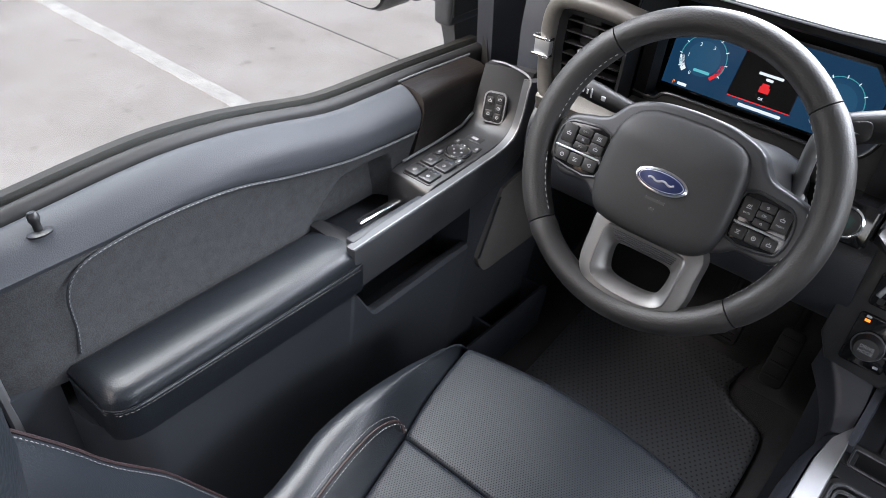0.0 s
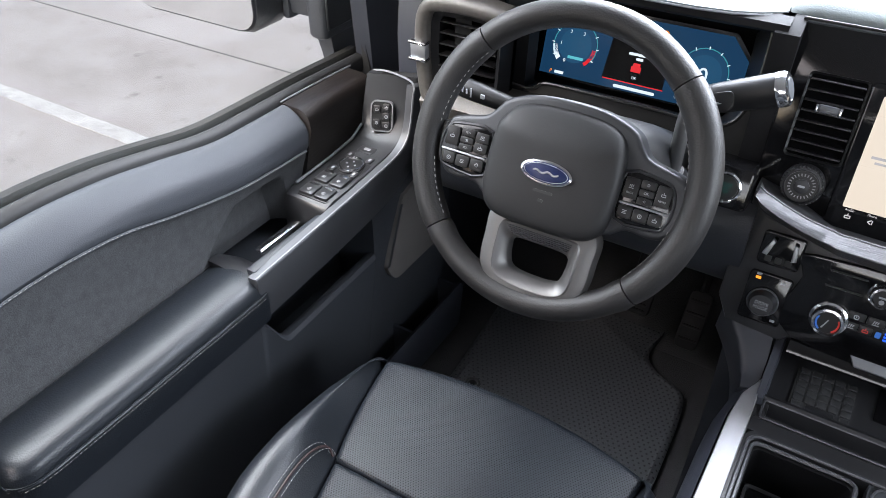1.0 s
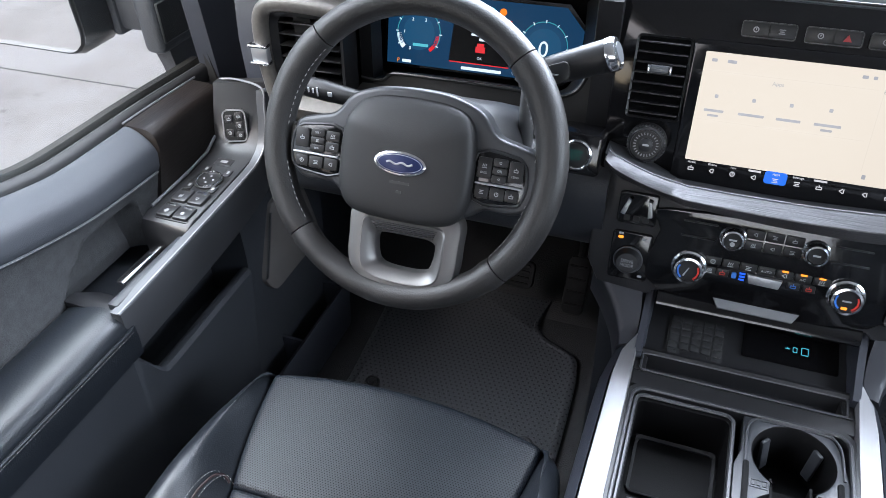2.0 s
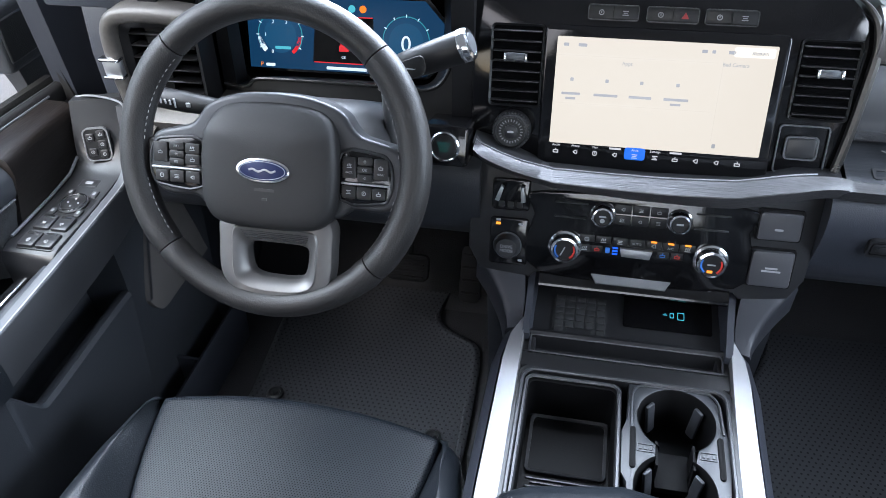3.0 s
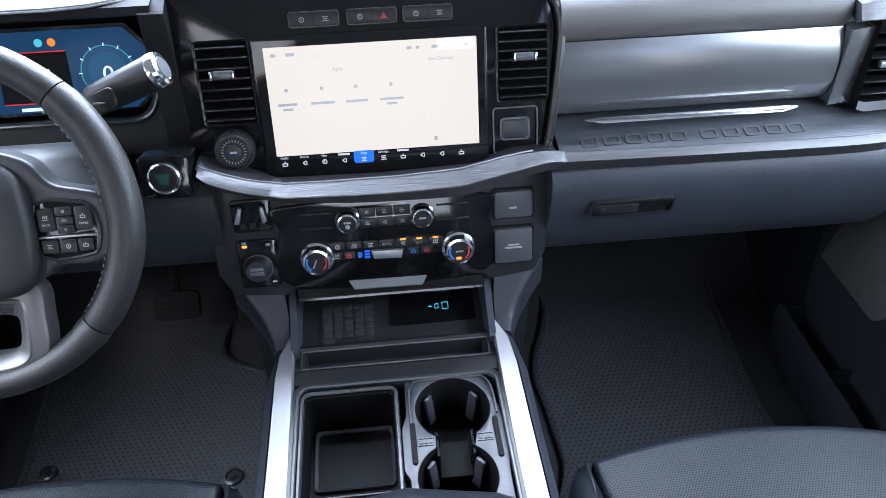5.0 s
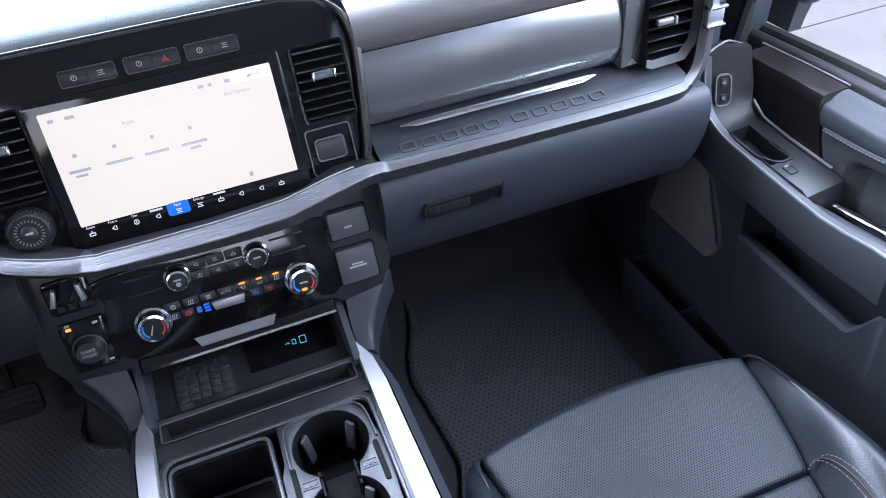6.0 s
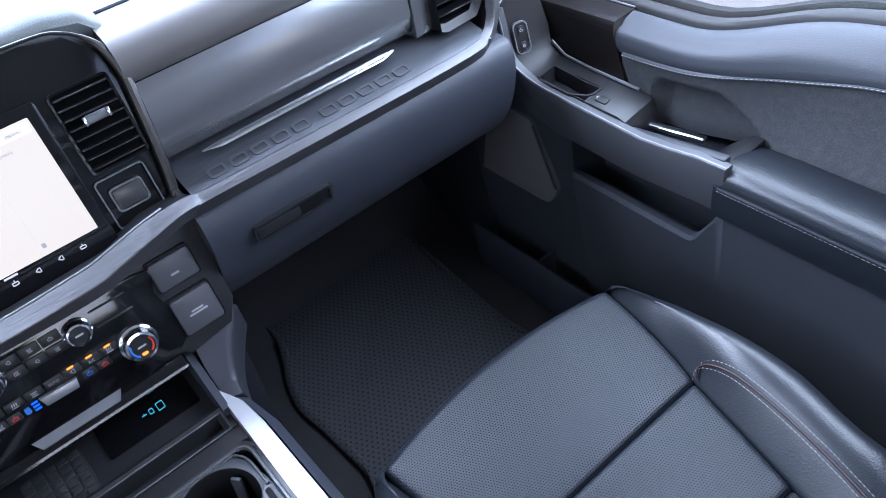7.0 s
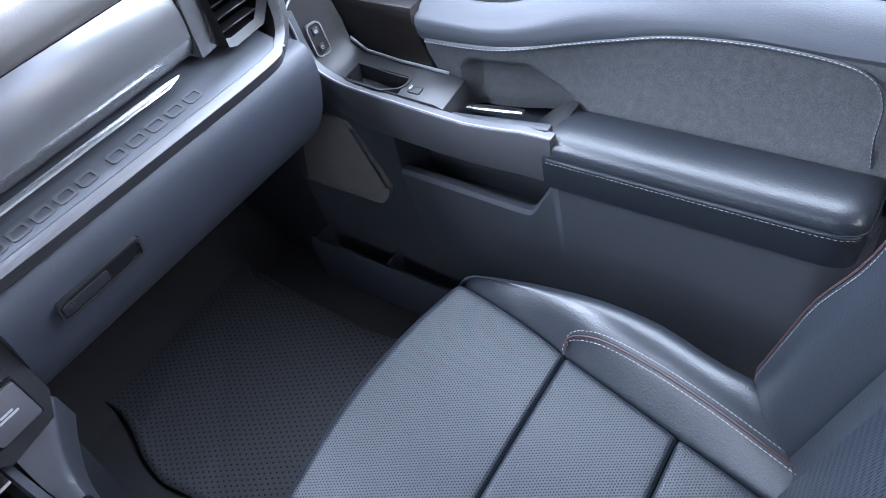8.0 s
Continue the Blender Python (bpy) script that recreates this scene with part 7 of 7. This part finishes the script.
    fr = Matrix(((1, 0, 0, 0), (0, 1, 0, 0), (0, 0.02, 1, zt + 0.005), (0, 0, 0, 1)))
    bm = bmesh.new()
    frame_ring(bm, rrect(0.270, 0.330, 0.020, 5, 0, -0.340), rrect(0.252, 0.312, 0.016, 5, 0, -0.340), -0.05, 0.003, 0.002)
    C("tray_frame", bm, SATIN, "black tray surround", m=fr)
    # left bin, its inner shade put into near-black walls and floor
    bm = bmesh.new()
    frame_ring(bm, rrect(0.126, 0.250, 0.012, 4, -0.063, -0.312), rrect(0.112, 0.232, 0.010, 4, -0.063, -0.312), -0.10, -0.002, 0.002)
    bn = C("open_bin", bm, SHADEBLACK, "open storage bin, its inner shade in near-black colour", m=fr)
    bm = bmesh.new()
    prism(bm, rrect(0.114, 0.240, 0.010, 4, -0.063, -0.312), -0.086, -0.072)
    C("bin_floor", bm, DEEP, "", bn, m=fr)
    bm = bmesh.new()
    frame_ring(bm, rrect(0.102, 0.090, 0.008, 4, -0.062, -0.245), rrect(0.094, 0.082, 0.006, 4, -0.062, -0.245), -0.080, -0.067, 0.002)
    C("bin_relief", bm, SATIN, "moulded frame", bn, m=fr)
    for k in range(4):
        bm = bmesh.new()
        box(bm, (-0.062, -0.297 - 0.006 * k, -0.0715), (0.096 - 0.012 * (k % 2), 0.0032, 0.003), 0.0008, 1)
        C("bin_rib", bm, SATIN, "", bn, m=fr)
    # tray and bin rims: edge highlight put into lighter tubes
    for nm, o in (("tray_rim", rrect(0.256, 0.316, 0.017, 6, 0, -0.340)), ("bin_rim", rrect(0.119, 0.241, 0.011, 6, -0.063, -0.312))):
        bm = bmesh.new()
        tube(bm, [(u, v, 0.0005 if nm != "tray_rim" else 0.003) for u, v in o], 0.0026, 6, closed=True)
        C(nm, bm, RIM, "rounded rim, its highlight in lighter grey", m=fr)
    # same lighter tube for the highlight round the front cup
    bm = bmesh.new()
    tube(bm, curve([(0.0125, -0.252, 0.0008), (0.0130, -0.205, 0.0008), (0.0190, -0.189, 0.0008), (0.034, -0.1845, 0.0008), (0.098, -0.1845, 0.0008), (0.1115, -0.190, 0.0008), (0.1185, -0.206, 0.0008), (0.1205, -0.246, 0.0008)], 5), 0.0018, 6)
    C("cup_rim", bm, RIM, "rounded rim, its highlight in lighter grey", m=fr)
    # cup holder plate with two round wells, their shade put into the colour
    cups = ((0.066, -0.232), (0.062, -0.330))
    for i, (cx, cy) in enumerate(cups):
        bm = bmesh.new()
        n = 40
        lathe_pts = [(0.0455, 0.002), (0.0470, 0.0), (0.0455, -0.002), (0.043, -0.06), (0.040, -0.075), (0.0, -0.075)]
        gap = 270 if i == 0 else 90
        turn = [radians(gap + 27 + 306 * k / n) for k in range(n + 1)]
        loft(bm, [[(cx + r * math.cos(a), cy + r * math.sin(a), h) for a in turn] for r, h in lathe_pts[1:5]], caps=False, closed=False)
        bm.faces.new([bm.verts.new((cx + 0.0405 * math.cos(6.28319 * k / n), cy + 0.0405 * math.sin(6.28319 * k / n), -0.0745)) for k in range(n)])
        C("cup_well", bm, SHADEBLACK, "deep round cup well, shade in its black", m=fr)
    plate_m = mat("cup_plate", (0.036, 0.039, 0.044), 0.36, grain=0.3, grain_size=0.0007, vary=0.08)
    # plate: two halves round the wells and the channel between them
    def well(k, a0, a1):
        cx, cy = cups[k]
        return [(cx + 0.0465 * math.cos(radians(a0 + (a1 - a0) * i / 16)), cy + 0.0465 * math.sin(radians(a0 + (a1 - a0) * i / 16))) for i in range(17)]
    bm = bmesh.new()
    halves = ([(0.0640, -0.1765), (0.016, -0.1765), (0.0085, -0.182), (0.0070, -0.238), (0.0005, -0.258), (0.0005, -0.316), (0.0070, -0.328), (0.0070, -0.390), (0.0620, -0.390)] + well(1, 268, 118)[:] + well(0, 238, 92),
              [(0.0680, -0.1765), (0.066, -0.1855)] + well(0, 88, -58) + well(1, 58, -88) + [(0.0640, -0.390), (0.1235, -0.390), (0.1235, -0.328), (0.1262, -0.300), (0.1262, -0.250), (0.1235, -0.232), (0.1160, -0.200), (0.1040, -0.1780)])
    for h in halves:
        prism(bm, h, -0.02, -0.0005, 0.0014)
    plate = C("cup_plate", bm, plate_m, "grey plastic cup holder insert", m=fr)
    # channel and finger slots carry their shade as near-black colour
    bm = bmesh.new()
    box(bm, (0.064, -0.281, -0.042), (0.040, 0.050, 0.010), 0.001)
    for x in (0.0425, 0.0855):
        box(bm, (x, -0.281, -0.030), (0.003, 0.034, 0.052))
    C("cup_channel", bm, SHADEBLACK, "channel between the cups, shade in its black", plate, m=fr)
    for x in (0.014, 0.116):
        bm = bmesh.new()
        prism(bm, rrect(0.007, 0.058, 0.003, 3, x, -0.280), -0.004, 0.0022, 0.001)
        C("finger_slot", bm, SHADEBLACK, "", plate, m=fr)
    for x in (0.029, 0.101):
        bm = bmesh.new()
        frame_ring(bm, rrect(0.020, 0.011, 0.001, 2, x, -0.279), rrect(0.018, 0.009, 0.001, 2, x, -0.279), -0.002, 0.0006)
        for k in range(3):
            box(bm, (x - 0.006 + 0.006 * k, -0.279, 0.0002), (0.0035, 0.005, 0.0012))
        C("moulded_symbol", bm, plate_m, "", plate, m=fr)
    for (cx, cy) in cups:
        for a in (40, 140):
            bm = bmesh.new()
            box(bm, (0.0400, 0, -0.026), (0.006, 0.014, 0.046), 0.0025)
            C("cup_finger", bm, plate_m, "spring finger in the cup", plate, m=fr @ Matrix.Translation((cx, cy, 0)) @ Matrix.Rotation(radians(a), 4, "Z") @ Matrix.Rotation(radians(8), 4, "Y"))
    # padded lid behind
    bm = bmesh.new()
    rings = []
    for y, k in ((-0.356, 0.2), (-0.359, 0.6), (-0.368, 0.85), (-0.39, 1.0), (-0.60, 1.0), (-0.93, 1.0), (-0.95, 0.7)):
        rings.append([(x, y + (0.030 * (x / 0.135) ** 2 * -1 if y > -0.5 else 0), 0.417 + h * k) for x, h in ((-0.135, 0.0), (-0.137, 0.025), (-0.128, 0.042), (-0.10, 0.049), (0.0, 0.051), (0.10, 0.049), (0.128, 0.042), (0.137, 0.025), (0.135, 0.0))])
    loft(bm, rings)
    lid = C("padded_lid", bm, LEATHER, "black leather console lid")
    bm = bmesh.new()
    for s in (-1, 1):
        for dx in (-0.002, 0.002):
            stitches(bm, [(s * 0.1175 + dx, -0.404, 0.4655), (s * 0.1175 + dx, -0.60, 0.4665)])
    tagged(C("stitching", bm, THREAD, "pale grey stitching", lid), kind="stuff")


build_console()


# ---- seats ----
def build_seat(cx, dy, label, base, lean):
    seat = thing("front_seat", label, "seat", (cx, -0.5 + dy, 0.04), "front seats")
    P = lambda name, bm, stuff, lab="", parent=None, **k: part(name, bm, stuff, parent or seat, lab, m=Matrix.Translation((cx, dy, 0)), **k)
    Y0, Y1 = -0.255, -0.745     # front and back of the cushion

    def inner(y):
        """Half width of the middle panel at y."""
        t = (Y0 - y) / (Y0 - Y1)
        if t < 0.05:
            return 0.200 - 0.035 * t - 0.155 * t * t - 0.022 * ((0.05 - t) / 0.05) ** 2
        return 0.200 - 0.035 * t - 0.155 * t * t if t < 0.42 else 0.158 - 0.118 * (t - 0.42)

    def height(f):
        """Rise of the bolster over the panel."""
        return lerp([(0, 0.007), (0.15, 0.019), (0.5, 0.050), (0.8, 0.048), (1, 0.030)], f)

    def width(f):
        """Half width of the whole cushion."""
        return lerp([(0, 0.212), (0.10, 0.229), (0.25, 0.238), (0.55, 0.234), (0.8, 0.212), (1, 0.176)], f)

    def crown(y):
        t = (Y0 - y) / (Y0 - Y1)
        return 0.372 - 0.030 * t - 0.095 * max(0, (0.055 - t) / 0.055) ** 2.2

    # middle panel in pillows, parted by seams
    seams = (-0.262, -0.452, -0.608, -0.745)
    for a, b in zip(seams, seams[1:]):
        bm = bmesh.new()
        nx, ny = 40, 34
        rows = []
        for j in range(ny + 1):
            f = 0.5 - 0.5 * math.cos(math.pi * j / ny)
            row = []
            for i in range(nx + 1):
                u = math.sin((-1 + 2 * i / nx) * 1.5708)
                y = a + (b - a) * f
                # the seams bow towards the front in the middle
                bow = 0.027 * (1 - u * u) * max(0, 1 - (Y0 - y) / 0.17)
                yy = y + bow
                w = inner(y) - 0.001
                x = u * w
                ex, ey = (1 - abs(u)) * w, min(f, 1 - f) * abs(b - a)
                if a == seams[0]:
                    ey = min(ey + 0.02, (1 - f) * abs(b - a)) if f > 0.5 else ey + 0.03
                z = crown(y) - 0.008 * (math.exp(-ex / 0.0030) + math.exp(-ey / 0.0021)) - 0.0012 * math.exp(-ey / 0.02) + 0.005 * (1 - u * u)
                if a == seams[0] and f < 0.12:
                    z -= 0.030 * ((0.12 - f) / 0.12) ** 2
                    yy += 0.004 * (0.12 - f) / 0.12
                row.append((x, yy, z))
            rows.append(row)
        vs = [[bm.verts.new(p) for p in r] for r in rows]
        for r0, r1 in zip(vs, vs[1:]):
            for i in range(nx):
                bm.faces.new((r0[i], r0[i + 1], r1[i + 1], r1[i]))
        edge = [v for v in vs[0]] + [r[-1] for r in vs[1:]] + [v for v in vs[-1][-2::-1]] + [r[0] for r in vs[-2:0:-1]]
        low = [bm.verts.new((v.co.x, v.co.y, v.co.z - 0.05)) for v in edge]
        k = len(edge)
        for i in range(k):
            bm.faces.new((edge[i], edge[(i + 1) % k], low[(i + 1) % k], low[i]))
        bm.faces.new(low[::-1])
        P("middle_panel", bm, PERF, "perforated black leather panel", sharp=50)
    # front face of the cushion
    bm = bmesh.new()
    rings = []
    for u in steps(-1, 1, 16):
        x = u * 0.205
        yf = -0.262 + 0.030 * (1 - u * u)
        zt = 0.3335 + 0.004 * (1 - u * u)
        rings.append([(x, yf - 0.004, zt), (x, yf + 0.006, zt - 0.012), (x, yf + 0.006, 0.26), (x, yf - 0.02, 0.19), (x, yf - 0.10, 0.19), (x, yf - 0.10, zt)])
    loft(bm, rings)
    P("front_face", bm, LEATHER, "black leather cushion front")
    # side bolsters
    for s in (-1, 1):
        bm = bmesh.new()
        rings = []
        n = 24
        for i in range(n + 1):
            f = (i / n) ** 1.5
            y = Y0 + (Y1 - Y0) * f
            w0 = inner(y)
            rise = height(f)
            drop = 0.005 * max(0, 1 - f / 0.25)
            zc = max(crown(y), 0.372 - 0.030 * f - 0.042 * max(0, (0.06 - f) / 0.06) ** 2)
            outw = width(f)
            if f < 0.16:
                zc -= 0.010 * ((0.16 - f) / 0.16) ** 2
            yb = y - 0.006 * max(0, 1 - f / 0.2)
            prof = curve([(w0, zc - 0.010), (w0 + 0.008, zc + 0.002), (w0 + (outw - w0) * 0.45, zc + rise * 0.85), (outw - 0.022, zc + rise - drop * 0.5), (outw - 0.004, zc + rise - 0.016 - drop), (outw, zc + rise - 0.045 - drop), (outw - 0.004, 0.25), (outw - 0.03, 0.19)], 4)
            rings.append([(s * p.x, yb, p.y) for p in prof] + [(s * w0, yb, 0.19)])
        mid = sum((Vector(p) for p in rings[0]), Vector()) / len(rings[0])
        for k, dy_ in ((0.85, 0.005), (0.5, 0.009)):
            rings.insert(0, [mid + (Vector(p) - mid) * k + Vector((0, dy_, 0)) for p in rings[-n - 1]])
        loft(bm, rings)
        P("side_bolster", bm, LEATHER, "smooth black leather bolster")

        # twin seam with red welt over the bolster
        def over(f, k):
            y = Y0 + (Y1 - Y0) * f
            w0 = inner(y)
            rise = height(f)
            outw = width(f)
            return (s * (w0 + (outw - w0) * k), y + 0.004 * (1 - f), crown(y) + rise * (0.80 if k < 0.45 else 0.97) * min(1, k / 0.40) + 0.001)
        line = curve([over(0.405, 0.01), over(0.40, 0.12), over(0.43, 0.24), over(0.50, 0.32), over(0.62, 0.35), over(0.76, 0.36), over(0.90, 0.37), over(0.99, 0.40)], 8)
        bm = bmesh.new()
        tube(bm, line, 0.0018, 6)
        P("welt", bm, REDTHREAD, "dark red welt seam")
        for off in (-0.006, 0.006):
            bm = bmesh.new()
            stitches(bm, [(p.x + off * s, p.y, p.z + 0.0016 + (0.0022 if off > 0 else -0.002)) for p in line], 0.0034, 0.0022, 0.00042)
            tagged(P("seam_stitching", bm, THREAD, "pale grey twin stitching"), kind="stuff")
    # base and adjuster cover
    bm = bmesh.new()
    box(bm, (0, -0.50, 0.135), (0.40, 0.44, 0.13), 0.02)
    P("seat_base", bm, HARD, "black plastic seat base")
    # backrest
    def back(v):
        """Centre line of the backrest at height share v."""
        return base - lean * (0.69 * v - 0.105), 0.24 + 0.69 * v

    def puff(v):
        return lerp([(0, 0.004), (0.08, 0.030), (0.14, 0.060), (0.23, 0.074), (0.40, 0.074), (0.55, 0.062), (0.8, 0.050), (1, 0.03)], v)
    bm = bmesh.new()
    rings = []
    for v in steps(0, 1, 18):
        y, z = back(v)
        k = 1 - 0.15 * max(0, (v - 0.8) / 0.2) ** 2
        hw = (0.130 + 0.025 * v) * k
        rings.append([(x, y + d, z) for x, d in ((-hw, 0.012), (-hw * 0.9, 0.0), (-hw * 0.4, -0.006), (hw * 0.4, -0.006), (hw * 0.9, 0.0), (hw, 0.012), (hw, -0.11), (-hw, -0.11))])
    loft(bm, rings)
    P("back_panel", bm, LEATHER, "smooth black leather back panel")
    bm = bmesh.new()
    rings = []
    for v in steps(0.04, 0.96, 30):
        y, z = back(v)
        hw = 0.098 + 0.020 * v
        swell = 0.012 * math.sin(math.pi * (v - 0.04) / 0.92) ** 0.3 if 0.04 < v < 0.96 else 0.0
        rings.append([(x, y + d, z) for x, d in ((-hw, 0.000), (-hw + 0.004, swell * 0.7), (-hw + 0.014, swell), (0, swell + 0.002), (hw - 0.014, swell), (hw - 0.004, swell * 0.7), (hw, 0.000), (hw, -0.03), (-hw, -0.03))])
    loft(bm, rings)
    P("back_insert", bm, PERF, "perforated black leather back insert")
    for s in (-1, 1):
        bm = bmesh.new()
        stitches(bm, [(s * (0.102 + 0.020 * v), back(v)[0] + 0.0012, back(v)[1]) for v in steps(0.06, 0.94, 30)], 0.0040, 0.0022, 0.0006)
        tagged(P("insert_stitching", bm, THREAD, "pale grey stitching"), kind="stuff")
    for s in (-1, 1):
        bm = bmesh.new()
        rings = []
        for v in steps(0.0, 1.0, 36):
            y, z = back(v)
            hw = (0.130 + 0.025 * v)
            fw = puff(v)
            ow = 0.188 + 0.6 * fw
            if v > 0.88:
                ow -= 0.06 * ((v - 0.88) / 0.12) ** 2
                fw *= 1 - 0.6 * (v - 0.88) / 0.12
            prof = curve([(hw, 0.012), (hw + 0.006, max(0.014, fw * 0.34)), (hw + (ow - hw) * 0.30, max(0.014, fw * 0.74)), (hw + (ow - hw) * 0.58, fw * 0.94), (ow - 0.020, fw), (ow - 0.003, fw - 0.018), (ow, fw - 0.05), (ow - 0.004, -0.08), (ow - 0.03, -0.12)], 3)
            rings.append([(s * p.x, y + p.y, z) for p in prof] + [(s * hw, y - 0.12, z)])
        loft(bm, rings)
        P("back_bolster", bm, LEATHER, "smooth black leather back bolster")
        line = []
        for v in steps(0.17, 0.86, 24):
            y, z = back(v)
            fw = puff(v)
            ow = 0.188 + 0.6 * fw
            line.append(Vector((s * (ow - 0.024), y + fw + 0.001, z)))
        bm = bmesh.new()
        tube(bm, line, 0.0018, 6)
        P("welt", bm, REDTHREAD, "dark red welt seam")
        for off in (-0.007, 0.007):
            bm = bmesh.new()
            stitches(bm, [(p.x + s * off, p.y - (0.001 if off < 0 else 0.0035), p.z) for p in line], 0.0034, 0.0022, 0.00042)
            tagged(P("seam_stitching", bm, THREAD, "pale grey twin stitching"), kind="stuff")
    # headrest on two posts
    y, z = back(1.0)
    hy = y + 0.155 * lean
    bm = bmesh.new()
    rings = []
    for k in range(13):
        a = math.pi * k / 12
        f = math.sin(a) ** 0.45 if 0 < k < 12 else 0.05
        rings.append([(p[0] * (0.55 + 0.45 * f), hy + p[1] * f, z + 0.085 - 0.086 * math.cos(a)) for p in rrect(0.270, 0.115, 0.050, 5)])
    loft(bm, rings)
    P("headrest", bm, LEATHER, "black leather headrest")
    for s in (-1, 1):
        bm = bmesh.new()
        tube(bm, [(s * 0.07, y - 0.05, z - 0.03), (s * 0.07, (y - 0.05 + hy) / 2, z + 0.02), (s * 0.07, hy, z + 0.09)], 0.006, 10)
        P("headrest_post", bm, CHROME, "bright steel post")
    return seat


build_seat(-0.420, 0.0, "black leather driver seat with perforated middle and red-edged seams", -0.722, 0.50)
build_seat(0.430, -0.020, "black leather passenger seat with perforated middle and red-edged seams", -0.722, 0.24)


# ---- mats and pedals ----
def build_mat(s):
    bm = bmesh.new()
    out = [(0.275, -0.20), (0.275, -0.08), (0.268, 0.05), (0.262, 0.12), (0.278, 0.19), (0.30, 0.24), (0.318, 0.30), (0.345, 0.40), (0.69, 0.38), (0.695, 0.30), (0.675, 0.0), (0.665, -0.20)]
    if s < 0:
        out[:8] = [(0.240, -0.20), (0.238, -0.08), (0.240, 0.05), (0.245, 0.15), (0.262, 0.20), (0.330, 0.235), (0.352, 0.28), (0.36, 0.40)]
    loops = []
    for inset, z in ((0, 0.031), (0, 0.040), (0.006, 0.044), (0.014, 0.044), (0.018, 0.041)):
        ring = []
        c = Vector((0.48, 0.1))
        for p in curve(out, 4, True):
            q = p + (c - p).normalized() * inset
            ring.append((q.x, q.y, z + (0.10 * max(0, q.y - 0.27) ** 1.3 * 3)))
        loops.append(ring)
    loft(bm, loops)
    ob = solo("floor_mat", bm, RUBBER, "black rubber floor mat with dotted relief", "floor mat", "floor mats", s=s)
    for u, v in ((0.30, -0.045), (0.625, 0.0)) if s < 0 else ():
        bm = bmesh.new()
        lathe(bm, [(0, 0), (0.017, 0), (0.017, 0.004), (0.012, 0.006), (0.010, 0.003), (0.006, 0.003), (0.005, 0.006), (0, 0.006)], 20)
        part("mat_clip", bm, SATIN, ob, "black mat fastener", s=s, m=Matrix.Translation((u, v, 0.042)))
    return ob


for side in (-1, 1):
    build_mat(side)


def build_pedals():
    for name, x, y, z, w, h, lab in (("brake_pedal", -0.405, 0.235, 0.20, 0.085, 0.055, "black rubber brake pedal"), ("accelerator_pedal", -0.285, 0.285, 0.155, 0.045, 0.12, "tall black accelerator pedal")):
        ped = thing(name, lab, "pedal", (x, y + 0.15, z + 0.2))
        m = frame_at((x, y, z), (1, 0, 0), (0, 0.55, 0.83))
        bm = bmesh.new()
        prism(bm, rrect(w, h, 0.012, 4), -0.012, 0.004, 0.003)
        part("pad", bm, DEEP, ped, m=m)
        part_rows = [-h * 0.33 + k * h * 0.22 for k in range(4)]
        for v in part_rows:
            bm = bmesh.new()
            box(bm, (0, v, 0.005), (w * 0.8, 0.005, 0.004), 0.001, 1)
            part("tread", bm, DEEP, ped, m=m)
        bm = bmesh.new()
        tube(bm, [(x, y + 0.01, z), (x, y + 0.08, z + 0.12), (x, y + 0.17, z + 0.34)], 0.008, 8)
        part("arm", bm, DEEP, ped)


build_pedals()
